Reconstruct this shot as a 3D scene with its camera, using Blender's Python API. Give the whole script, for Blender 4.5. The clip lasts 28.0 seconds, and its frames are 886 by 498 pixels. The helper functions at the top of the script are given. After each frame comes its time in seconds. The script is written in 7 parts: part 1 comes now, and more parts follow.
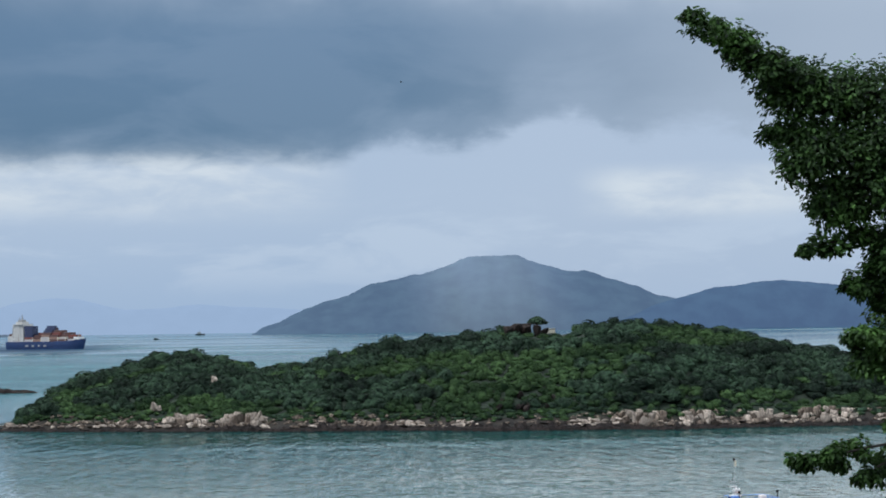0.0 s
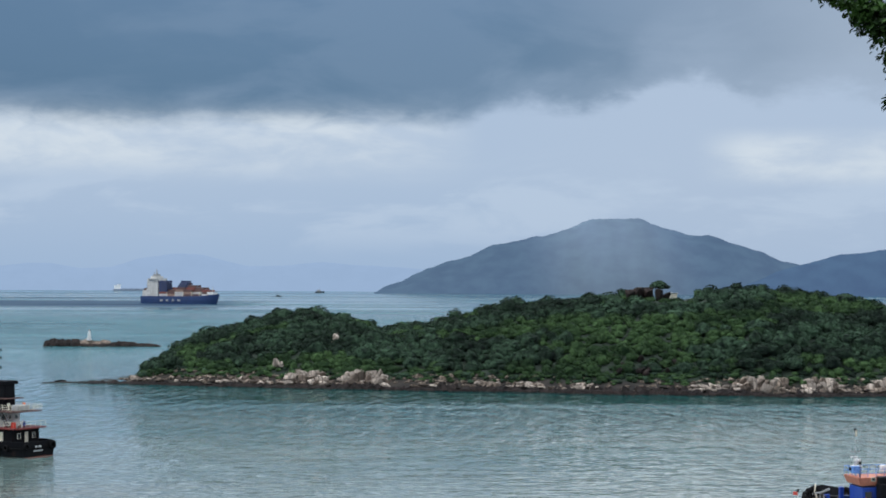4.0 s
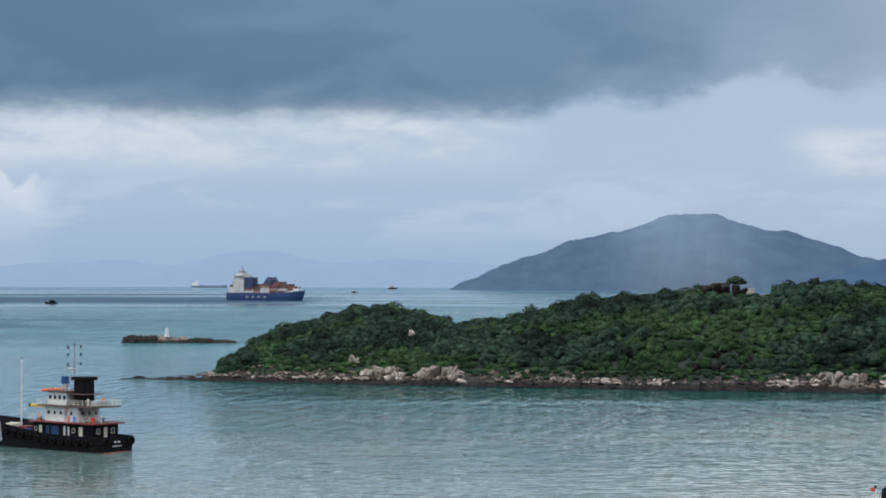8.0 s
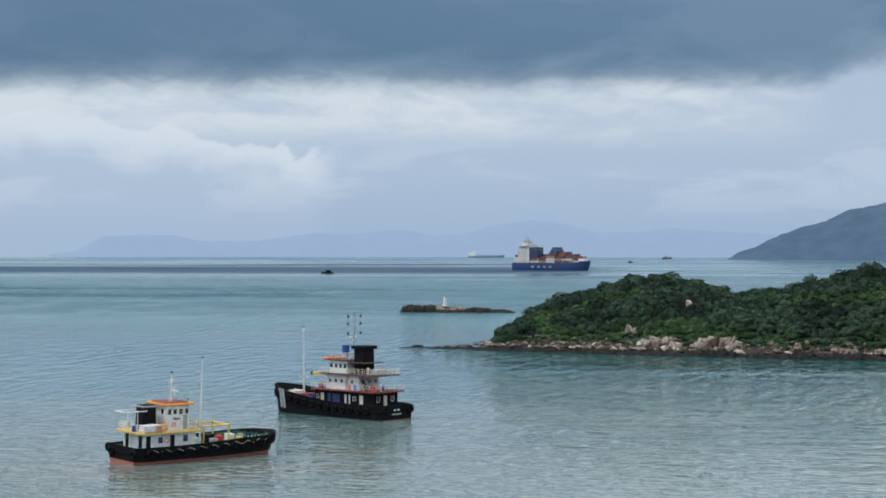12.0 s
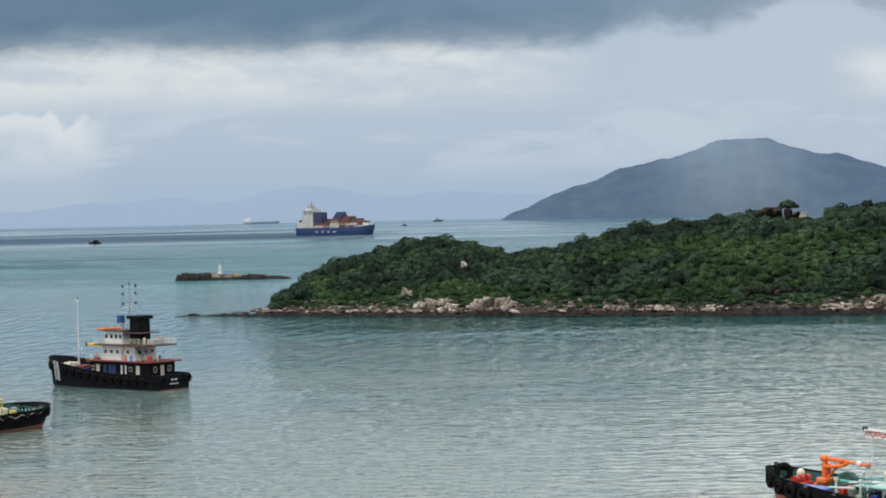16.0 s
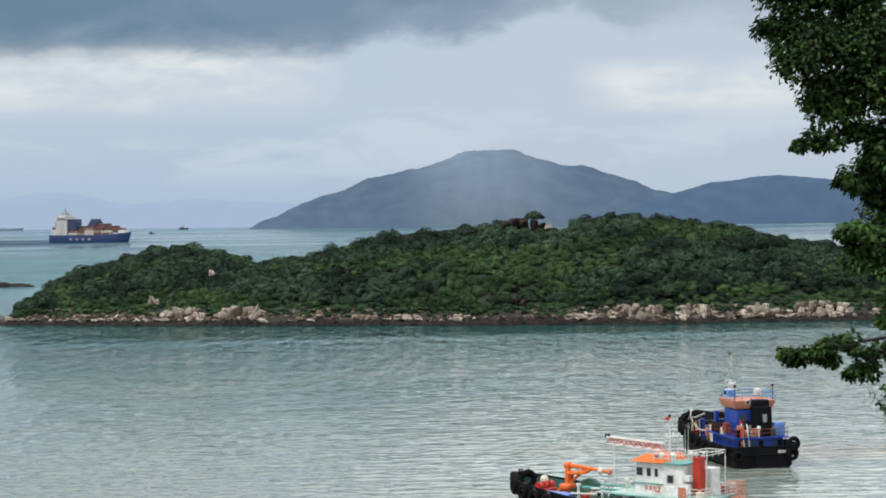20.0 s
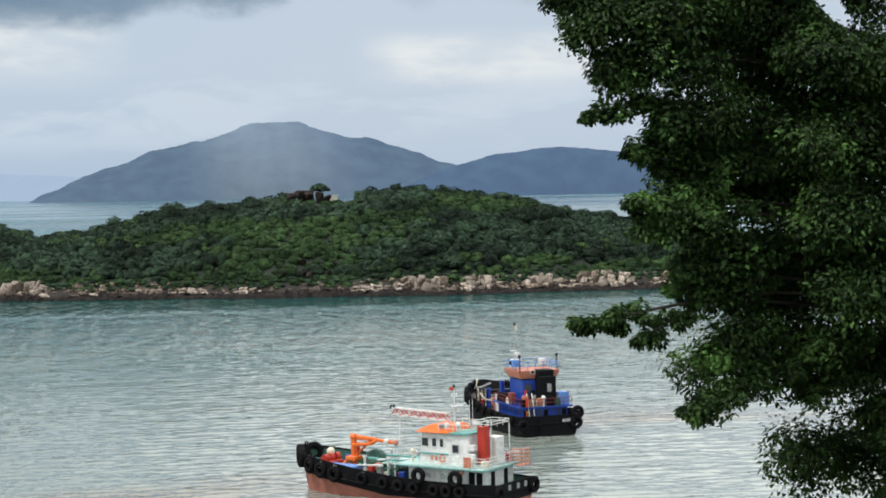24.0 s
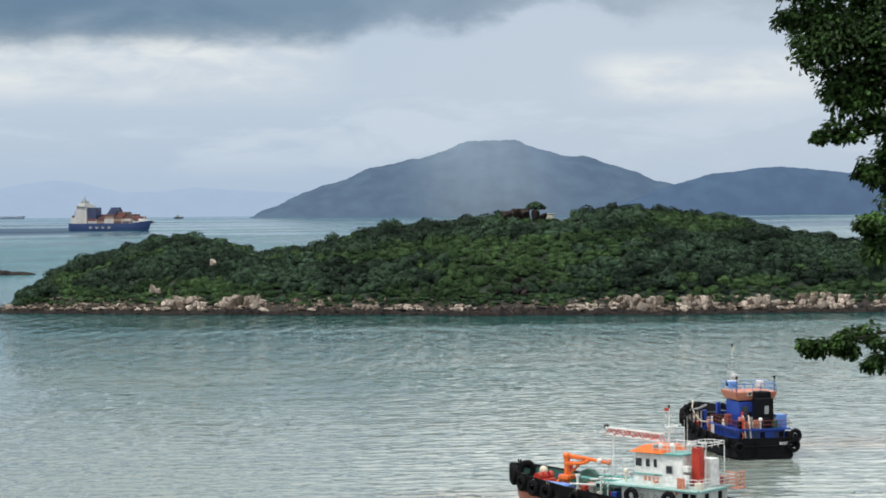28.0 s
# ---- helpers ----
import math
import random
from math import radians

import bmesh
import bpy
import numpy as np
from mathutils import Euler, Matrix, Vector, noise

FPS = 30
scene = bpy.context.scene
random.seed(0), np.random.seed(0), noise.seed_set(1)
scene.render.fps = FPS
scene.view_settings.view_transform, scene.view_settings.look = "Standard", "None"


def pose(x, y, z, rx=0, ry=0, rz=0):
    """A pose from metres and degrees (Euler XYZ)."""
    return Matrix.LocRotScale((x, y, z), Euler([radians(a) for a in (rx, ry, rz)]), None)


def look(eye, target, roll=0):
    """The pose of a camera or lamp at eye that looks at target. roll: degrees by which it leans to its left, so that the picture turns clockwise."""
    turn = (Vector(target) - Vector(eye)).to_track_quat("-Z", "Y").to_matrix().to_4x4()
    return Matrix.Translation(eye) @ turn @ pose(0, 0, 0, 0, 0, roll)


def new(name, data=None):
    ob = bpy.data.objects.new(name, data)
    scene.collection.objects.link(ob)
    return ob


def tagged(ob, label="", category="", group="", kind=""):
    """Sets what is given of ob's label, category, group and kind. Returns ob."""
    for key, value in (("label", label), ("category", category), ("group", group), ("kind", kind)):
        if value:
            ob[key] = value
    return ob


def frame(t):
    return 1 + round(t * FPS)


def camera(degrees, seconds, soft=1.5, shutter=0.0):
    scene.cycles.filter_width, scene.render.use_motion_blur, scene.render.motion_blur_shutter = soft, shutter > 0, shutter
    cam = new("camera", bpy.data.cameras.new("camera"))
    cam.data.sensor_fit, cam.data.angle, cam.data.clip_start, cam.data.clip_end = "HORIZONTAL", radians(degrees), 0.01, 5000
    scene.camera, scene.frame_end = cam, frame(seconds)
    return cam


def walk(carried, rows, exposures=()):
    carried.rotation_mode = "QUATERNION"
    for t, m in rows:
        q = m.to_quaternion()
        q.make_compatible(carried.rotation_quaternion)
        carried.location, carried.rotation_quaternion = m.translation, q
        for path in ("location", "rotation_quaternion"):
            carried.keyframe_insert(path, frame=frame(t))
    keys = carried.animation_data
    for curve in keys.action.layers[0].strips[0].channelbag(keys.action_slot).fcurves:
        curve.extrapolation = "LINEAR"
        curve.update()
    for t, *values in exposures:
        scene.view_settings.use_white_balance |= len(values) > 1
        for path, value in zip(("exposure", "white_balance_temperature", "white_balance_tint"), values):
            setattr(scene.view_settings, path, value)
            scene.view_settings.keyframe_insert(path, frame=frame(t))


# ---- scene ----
cam = camera(25.25, 28.0, soft=1.8)

# seconds, sideways shift, yaw to the right, pitch up, lean (metres and degrees)
EYE = Vector((0.0, 0.0, 30.0))
VIEW = [
    (0, -0.000, 5.322, 1.985, -0.849),
    (0.5, 0.002, 4.430, 2.121, -0.710),
    (1, 0.005, 4.112, 2.162, -0.565),
    (1.5, 0.007, 4.301, 2.157, -0.462),
    (2, 0.009, 3.983, 2.127, -0.055),
    (2.5, 0.011, 3.370, 2.102, -0.019),
    (3, 0.014, 2.612, 1.891, -0.143),
    (3.5, 0.015, 2.083, 1.160, 0.188),
    (4, 0.016, 1.769, 0.880, 0.250),
    (4.5, 0.018, 1.345, 0.826, -0.361),
    (6.5, 0.023, 0.676, 0.949, -0.729),
    (7, 0.023, 0.774, 0.919, -0.047),
    (7.5, 0.024, 0.384, 0.795, -0.129),
    (8, 0.024, -0.419, 0.760, 0.111),
    (8.5, 0.024, -1.412, 0.839, 0.486),
    (9, 0.024, -3.681, 0.958, 0.645),
    (9.5, 0.025, -6.128, 0.940, 0.270),
    (10, 0.025, -7.581, 0.793, 0.305),
    (10.5, 0.025, -8.627, 0.353, 0.383),
    (11, 0.026, -9.285, 0.150, 0.336),
    (11.5, 0.026, -9.679, 0.026, -0.013),
    (12, 0.026, -8.410, -0.119, -0.001),
    (12.5, 0.027, -5.638, -0.277, -0.060),
    (13, 0.027, -2.262, -0.688, 0.104),
    (13.5, 0.027, 0.182, -0.876, -0.014),
    (14.2, 0.030, 1.900, -1.150, -0.450),
    (14.9, 0.030, 0.350, -1.380, -0.900),
    (15.5, 0.037, -1.282, -1.465, -1.110),
    (16, 0.037, -1.915, -1.210, -1.246),
    (16.5, 0.037, -1.690, -1.235, -1.417),
    (17, 0.037, 0.004, -1.281, -0.908),
    (17.5, 0.037, 1.553, -1.248, -1.071),
    (18, 0.037, 3.780, -1.072, -0.790),
    (18.5, 0.035, 4.696, -0.852, -0.683),
    (19, 0.034, 4.571, -0.884, -0.772),
    (19.5, 0.033, 4.453, -0.957, -0.813),
    (20, 0.032, 5.358, -1.072, -0.759),
    (20.5, 0.035, 6.641, -1.274, -1.240),
    (21, 0.038, 7.660, -1.575, -1.237),
    (21.5, 0.041, 7.816, -1.730, -0.812),
    (22.6, 0.020, 7.850, -1.960, -0.820),
    (23.5, -0.000, 8.902, -2.105, -0.852),
    (24, -0.027, 11.553, -1.972, -1.010),
    (24.5, -0.055, 12.465, -1.794, -0.925),
    (25, -0.069, 11.594, -1.787, -0.815),
    (25.5, -0.091, 9.058, -1.801, -0.528),
    (26, -0.119, 7.379, -1.794, -0.333),
    (26.5, -0.133, 6.606, -1.868, -0.358),
    (27, -0.151, 5.157, -1.709, -0.521),
    (27.5, -0.137, 4.832, -1.613, -0.396),
    (28, -0.123, 5.333, -1.359, -0.508),
]


def aim(dx, yaw, pitch, lean):
    a, b = radians(yaw), radians(pitch)
    eye = EYE + Vector((dx, 0, 0))
    return look(eye, eye + Vector((math.sin(a) * math.cos(b), math.cos(a) * math.cos(b), math.sin(b))), lean)


walk(cam, [(t, aim(dx, yaw, pitch, lean)) for t, dx, yaw, pitch, lean in VIEW],
     [(0.0, -0.14, 5880, 10), (8.0, -0.15, 5880, 10), (13.0, -0.13, 6080, 10), (17.0, -0.05, 6480, 10), (20.5, 0.05, 6500, 10), (25.0, 0.10, 6500, 10), (28.0, 0.06, 6480, 10)])

# ---- node helpers ----


class Nodes:
    """A small wrapper to write node trees in few lines."""

    def __init__(self, tree):
        self.tree = tree
        tree.nodes.clear()

    def add(self, kind, **values):
        n = self.tree.nodes.new(kind)
        for k, v in values.items():
            if k == "op":
                n.operation = v
            elif k == "blend":
                n.blend_type = v
            elif k == "data":
                n.data_type = v
        return n

    def put(self, sock, v):
        if isinstance(v, bpy.types.NodeSocket):
            self.tree.links.new(v, sock)
        elif isinstance(v, (int, float)):
            sock.default_value = v
        else:
            v = tuple(v)
            sock.default_value = (*v, 1.0) if len(v) == 3 and len(sock.default_value) == 4 else v

    def math(self, op, a, b=0.0, c=0.0):
        n = self.add("ShaderNodeMath", op=op)
        for i, v in enumerate((a, b, c)):
            self.put(n.inputs[i], v)
        return n.outputs[0]

    def step(self, v, lo, hi, a=0.0, b=1.0):
        n = self.add("ShaderNodeMapRange")
        n.interpolation_type = "SMOOTHSTEP"
        for i, q in enumerate((v, lo, hi, a, b)):
            self.put(n.inputs[i], q)
        return n.outputs[0]

    def mix(self, f, a, b, blend="MIX"):
        n = self.add("ShaderNodeMix", data="RGBA", blend=blend)
        self.put(n.inputs[0], f)
        self.put(n.inputs[6], a)
        self.put(n.inputs[7], b)
        return n.outputs[2]

    def noise(self, vec, scale, detail=4.0, rough=0.55, warp=0.0):
        n = self.add("ShaderNodeTexNoise")
        if vec is not None:
            self.put(n.inputs["Vector"], vec)
        self.put(n.inputs["Scale"], scale)
        self.put(n.inputs["Detail"], detail)
        self.put(n.inputs["Roughness"], rough)
        self.put(n.inputs["Distortion"], warp)
        return n.outputs[0]

    def join(self, x, y, z=0.0):
        n = self.add("ShaderNodeCombineXYZ")
        for i, v in enumerate((x, y, z)):
            self.put(n.inputs[i], v)
        return n.outputs[0]

    def split(self, v):
        n = self.add("ShaderNodeSeparateXYZ")
        self.put(n.inputs[0], v)
        return n.outputs

    def place(self, which="Object"):
        return self.add("ShaderNodeTexCoord").outputs[which]

    def scaled(self, v, s):
        n = self.add("ShaderNodeVectorMath", op="MULTIPLY")
        self.put(n.inputs[0], v)
        self.put(n.inputs[1], s)
        return n.outputs[0]

    def bump(self, height, strength, distance):
        n = self.add("ShaderNodeBump")
        self.put(n.inputs["Strength"], strength)
        self.put(n.inputs["Distance"], distance)
        self.put(n.inputs["Height"], height)
        return n.outputs[0]


# ---- sky ----
SUN_EL, SUN_AZ = radians(58), radians(-98)   # azimuth from +y towards +x
world = bpy.data.worlds.new("world")
scene.world = world
world.use_nodes = True
W = Nodes(world.node_tree)
sky = W.add("ShaderNodeTexSky")
sky.sky_type = "NISHITA"
sky.sun_disc = False
sky.sun_elevation, sky.sun_rotation = SUN_EL, SUN_AZ
way = W.split(W.place("Generated"))
U = W.math("MULTIPLY", W.math("ARCTAN2", way[0], way[1]), 35.0)   # 100 parts of a 35th of a radian
V = W.math("MULTIPLY", W.math("ARCSINE", way[2]), 35.0)
soft = W.noise(W.join(W.math("MULTIPLY", U, 0.30), W.math("MULTIPLY", V, 0.8), 1.3), 1.0, 5.0, 0.55, 0.4)
fine = W.noise(W.join(W.math("MULTIPLY", U, 0.85), W.math("MULTIPLY", V, 1.5), 4.1), 1.0, 7.0, 0.62, 0.25)
wisp = W.noise(W.join(W.math("MULTIPLY", U, 1.3), W.math("MULTIPLY", V, 3.4), 9.4), 1.0, 6.0, 0.6, 0.6)
# the grey deck's lower edge: level over the west, stepping up and torn over the hill, lower again beyond it
rise = W.math("ADD", W.step(U, 1.3, 2.2, 0.0, 0.34), W.math("SUBTRACT", W.step(U, 4.1, 5.0, 0.0, 0.42), W.step(U, 5.6, 6.9, 0.0, 0.34)))
torn = W.step(U, 0.9, 5.0, 0.45, 1.5)
edge = W.math("ADD", W.math("ADD", 2.84, rise), W.math("MULTIPLY", W.math("SUBTRACT", soft, 0.5), 0.7))
edge = W.math("ADD", edge, W.math("MULTIPLY", W.math("SUBTRACT", fine, 0.5), W.math("MULTIPLY", torn, 0.62)))
edge = W.math("ADD", edge, W.math("MULTIPLY", W.math("SUBTRACT", wisp, 0.5), 0.22))
above = W.math("SUBTRACT", V, edge)
deck = W.math("ADD", W.math("MULTIPLY", W.step(above, -0.26, 0.20), 0.70), W.math("MULTIPLY", W.step(above, -0.1, W.math("ADD", 0.55, W.math("MULTIPLY", rise, 1.2))), 0.30))
# the light air and pale banks below it
banks = W.noise(W.join(W.math("MULTIPLY", U, 0.34), W.math("MULTIPLY", V, 1.15), 7.7), 1.0, 7.0, 0.58, 0.35)
west = W.math("MULTIPLY", W.step(U, 1.9, 0.2), W.math("MULTIPLY", W.step(V, W.math("ADD", 1.25, W.math("MULTIPLY", banks, 0.7)), 2.25), W.step(V, 3.5, 2.8)))
east = W.math("MULTIPLY", W.math("MULTIPLY", W.step(U, 5.4, 6.6), W.step(U, 11.5, 8.5)), W.math("MULTIPLY", W.step(V, 1.55, 2.0), W.step(V, 2.75, 2.3)))
bank = W.math("MULTIPLY", W.step(banks, 0.32, 0.56, 0.30, 1.0), W.math("MAXIMUM", west, east))
bank = W.math("MULTIPLY", bank, W.step(wisp, 0.28, 0.56, 0.72, 1.0))
low_bank = W.math("MULTIPLY", W.step(banks, 0.44, 0.60, 0.0, 0.6), W.math("MULTIPLY", W.step(V, 0.3, 1.0), W.step(V, 2.4, 1.5)))
# heaped cumulus over the west: a lumpy upper edge that falls towards the north, lit on top
heap = W.noise(W.join(W.math("MULTIPLY", U, 0.95), W.math("MULTIPLY", V, 1.1), 3.0), 1.0, 5.0, 0.5, 0.3)
crown_ = W.math("ADD", W.step(U, -7.4, -12.5, 1.72, 2.32), W.math("MULTIPLY", W.math("SUBTRACT", heap, 0.5), 1.25))
under = W.math("SUBTRACT", crown_, V)
puff = W.math("MULTIPLY", W.math("MULTIPLY", W.step(under, -0.02, 0.10), W.step(under, 0.95, 0.10, 0.12, 1.0)), W.step(U, -6.9, -7.6))
air = W.mix(W.step(V, -0.3, 2.2), (0.41, 0.525, 0.67), (0.50, 0.59, 0.70))
air = W.mix(W.step(U, 0.0, 6.0, 0.0, 0.45), air, (0.54, 0.61, 0.70))
air = W.mix(low_bank, air, (0.60, 0.68, 0.765))
air = W.mix(bank, air, (0.75, 0.79, 0.80))
air = W.mix(W.math("MULTIPLY", puff, 0.8), air, (0.78, 0.82, 0.845))
grey = W.mix(W.step(above, 0.0, 2.4), (0.122, 0.208, 0.305), (0.155, 0.245, 0.355))
grey = W.mix(W.step(soft, 0.40, 0.62, 0.0, 0.35), grey, (0.26, 0.345, 0.45))
grey = W.mix(W.step(U, 1.0, 11.0, 0.0, 0.85), grey, (0.50, 0.56, 0.63))
grey = W.mix(W.step(U, -1.0, -9.0, 0.0, 0.45), grey, (0.10, 0.18, 0.275))
high = W.noise(W.place("Generated"), 6.0, 5.0, 0.6)
over = W.mix(W.step(high, 0.38, 0.62), (0.28, 0.34, 0.41), (0.78, 0.81, 0.82))
bright = W.mix(W.step(high, 0.38, 0.62), (0.80, 0.86, 0.90), (2.1, 2.08, 2.0))
over = W.mix(W.math("MULTIPLY", W.step(U, 6.5, -5.0), W.step(U, -62.0, -40.0)), bright, over)   # the squall stands ahead and to the west
grey = W.mix(W.step(V, 4.9, 8.0), grey, over)
cloud = W.mix(deck, air, grey)
clear = W.add("ShaderNodeVectorMath", op="SCALE")
W.put(clear.inputs[0], sky.outputs[0])
clear.inputs["Scale"].default_value = 0.1
back = W.add("ShaderNodeBackground")
W.put(back.inputs[0], W.mix(0.94, clear.outputs[0], cloud))
back.inputs[1].default_value = 1.0
out = W.add("ShaderNodeOutputWorld")
W.tree.links.new(back.outputs[0], out.inputs[0])

lamp = bpy.data.lights.new("sun", "SUN")
lamp.energy, lamp.angle, lamp.color = 2.8, radians(7), (1.0, 0.95, 0.87)
sun = new("sun", lamp)
sun.matrix_world = look((math.sin(SUN_AZ) * math.cos(SUN_EL), math.cos(SUN_AZ) * math.cos(SUN_EL), math.sin(SUN_EL)), (0, 0, 0))

# ---- materials ----


def material(name):
    m = bpy.data.materials.new(name)
    m.use_nodes = True
    n = Nodes(m.node_tree)
    b = n.add("ShaderNodeBsdfPrincipled")
    o = n.add("ShaderNodeOutputMaterial")
    n.tree.links.new(b.outputs[0], o.inputs[0])
    return m, n, b


def paint(name, colour, rough=0.5, wear=(0.16, 0.08, 0.045), amount=0.25, scale=1.2, metal=0.0):
    """Ship's paint with rust streaks, fading and a faint relief."""
    m, n, b = material(name)
    p = n.place()
    stain = n.noise(n.scaled(p, (1, 1, 0.35)), scale, 6.0, 0.62)
    fade = n.noise(p, scale * 3.1, 3.0)
    lit = n.mix(n.step(fade, 0.35, 0.7), tuple(c * 0.82 for c in colour), tuple(min(1, c * 1.08) for c in colour))
    n.put(b.inputs["Base Color"], n.mix(n.step(stain, 0.56, 0.74, 0.0, amount), lit, wear))
    n.put(b.inputs["Roughness"], n.step(stain, 0.3, 0.8, rough - 0.1, rough + 0.2))
    n.put(b.inputs["Metallic"], metal)
    n.put(b.inputs["Specular IOR Level"], 0.05 if max(colour) < 0.05 else 0.4)
    n.put(b.inputs["Normal"], n.bump(n.noise(p, 5.0, 3.0), 0.25, 0.02))
    return m


def leafy(name, dark, light, scale, islands=True, gloss=0.45, grain=0.35, lit_span=(0.3, 0.7), patch=0.75):
    m, n, b = material(name)
    p = n.place()
    pick = n.add("ShaderNodeNewGeometry").outputs["Random Per Island"] if islands else n.noise(p, scale * 8, 2.0)
    # noise paints lit and shaded tufts into the leaf colour
    tone = n.math("ADD", n.math("MULTIPLY", pick, grain), n.math("MULTIPLY", n.step(n.noise(p, scale * 9, 3.0), lit_span[0], lit_span[1]), 1 - grain))
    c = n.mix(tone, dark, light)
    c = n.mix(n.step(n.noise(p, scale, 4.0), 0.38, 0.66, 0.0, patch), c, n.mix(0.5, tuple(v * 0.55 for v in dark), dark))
    n.put(b.inputs["Base Color"], c)
    n.put(b.inputs["Roughness"], gloss)
    n.put(b.inputs["Subsurface Weight"], 0.0)
    return m, n, b


def stone(name, a, c, scale, rough=0.85, shine=0.4):
    m, n, b = material(name)
    n.put(b.inputs["Specular IOR Level"], shine)
    p = n.place()
    big = n.noise(p, scale, 5.0, 0.6)
    fine_grain = n.noise(p, scale * 7, 5.0, 0.65)
    col = n.mix(n.step(big, 0.35, 0.65), a, c)
    col = n.mix(n.step(fine_grain, 0.5, 0.75, 0.0, 0.7), col, tuple(v * 0.4 for v in a))
    cell = n.add("ShaderNodeTexVoronoi")
    cell.feature = "DISTANCE_TO_EDGE"
    n.put(cell.inputs["Vector"], n.scaled(n.add("ShaderNodeNewGeometry").outputs["Position"], (1.0, 0.6, 0.45)))
    n.put(cell.inputs["Scale"], scale * 1.6)
    col = n.mix(n.step(cell.outputs[0], 0.02, 0.13, 0.85, 0.0), col, tuple(v * 0.16 for v in a))
    tone = n.add("ShaderNodeObjectInfo").outputs["Random"]
    col = n.mix(n.step(tone, 0.15, 1.0, 0.0, 0.8), col, tuple(v * 0.4 for v in c))
    n.put(b.inputs["Base Color"], col)
    n.put(b.inputs["Roughness"], rough)
    n.put(b.inputs["Normal"], n.bump(fine_grain, 0.7, 0.35 / scale * 0.3))
    return m


BLACK = paint("black_paint", (0.0085, 0.009, 0.011), 0.5, (0.05, 0.03, 0.022), 0.4)
PALETEAL = paint("pale_teal_paint", (0.40, 0.56, 0.54), 0.6, (0.25, 0.17, 0.1), 0.4)
BOOT = paint("red_boot_top", (0.34, 0.125, 0.09), 0.7, (0.10, 0.07, 0.05), 0.6)
WHITE = paint("white_paint", (0.66, 0.67, 0.665), 0.45, (0.34, 0.22, 0.14), 0.4, 0.7)
CREAM = paint("cream_paint", (0.66, 0.62, 0.50), 0.5, (0.30, 0.17, 0.09), 0.5)
ORANGE = paint("orange_paint", (0.72, 0.15, 0.025), 0.45, (0.3, 0.08, 0.03), 0.3)
AMBER = paint("amber_paint", (0.70, 0.30, 0.04), 0.5, (0.3, 0.12, 0.03), 0.4)
YELLOW = paint("yellow_paint", (0.62, 0.43, 0.10), 0.5)
RED = paint("red_paint", (0.42, 0.035, 0.02), 0.5, (0.2, 0.05, 0.03), 0.4)
RUST = paint("rust_brown_paint", (0.085, 0.045, 0.038), 0.65)
MAROON = paint("maroon_paint", (0.18, 0.035, 0.03), 0.55)
GREEN = paint("green_deck_paint", (0.015, 0.075, 0.055), 0.6, (0.12, 0.07, 0.04), 0.6)
TEAL = paint("teal_paint", (0.10, 0.34, 0.32), 0.55, (0.2, 0.12, 0.07), 0.4)
BLUE = paint("blue_paint", (0.010, 0.048, 0.31), 0.45, (0.08, 0.05, 0.05), 0.35)
PALEBLUE = paint("pale_blue_paint", (0.11, 0.24, 0.58), 0.5)
NAVYBLUE = paint("deep_blue_paint", (0.02, 0.07, 0.22), 0.5)
SALMON = paint("salmon_paint", (0.50, 0.20, 0.13), 0.55)
GREY = paint("grey_paint", (0.30, 0.31, 0.32), 0.55)
DECK = paint("worn_deck", (0.09, 0.085, 0.08), 0.75, (0.16, 0.08, 0.05), 0.7)
RUBBER = paint("tyre_rubber", (0.009, 0.009, 0.010), 0.85, (0.05, 0.05, 0.05), 0.4)
STEEL = paint("steel", (0.35, 0.35, 0.34), 0.4, (0.2, 0.11, 0.06), 0.5, metal=0.5)
ROPE = paint("rope", (0.42, 0.38, 0.30), 0.9)
NAVY = paint("navy_hull", (0.02, 0.045, 0.13), 0.55, (0.10, 0.06, 0.05), 0.3, 0.15)
GLASS, gn, gb = material("window_glass")
gn.put(gb.inputs["Base Color"], (0.012, 0.016, 0.02))
gn.put(gb.inputs["Roughness"], 0.06)
gn.put(gb.inputs["Specular IOR Level"], 0.7)

WAVE = 0.78   # height of the waves against a fresh breeze
# sea: clear green-blue over sand, cloudy with silt towards the near shore
SEA, sn, sb = material("sea_water")
sp = sn.place()
sx, sy, sz = sn.split(sp)
silt = sn.noise(sn.scaled(sp, (1.0, 2.2, 1)), 0.011, 4.0, 0.55, 0.6)
near = sn.step(sn.math("ADD", sy, sn.math("MULTIPLY", sn.math("SUBTRACT", silt, 0.5), 220.0)), 520.0, 190.0)
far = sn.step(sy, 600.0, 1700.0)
east_water = sn.step(sx, -110.0, 10.0)
body = sn.mix(near, (0.008, 0.090, 0.104), sn.mix(east_water, (0.100, 0.138, 0.124), (0.185, 0.225, 0.210)))
body = sn.mix(sn.math("MULTIPLY", sn.step(silt, 0.5, 0.66), sn.step(sy, 330.0, 190.0)), body, (0.19, 0.165, 0.128))
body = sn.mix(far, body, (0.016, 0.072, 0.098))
drift = sn.noise(sn.scaled(sp, (0.22, 1.0, 1)), 0.009, 5.0, 0.6, 0.3)
body = sn.mix(sn.math("MULTIPLY", sn.step(drift, 0.46, 0.60), sn.step(sy, 480.0, 800.0)), body, (0.030, 0.135, 0.150))
# cat's paws: small ruffled and smooth patches out on the open water
paws = sn.noise(sn.scaled(sp, (0.030, 0.022, 1)), 1.0, 4.0, 0.62, 0.2)
open_sea = sn.step(sy, 600.0, 900.0)
smooth_ = sn.math("MULTIPLY", sn.step(paws, 0.48, 0.60), open_sea)
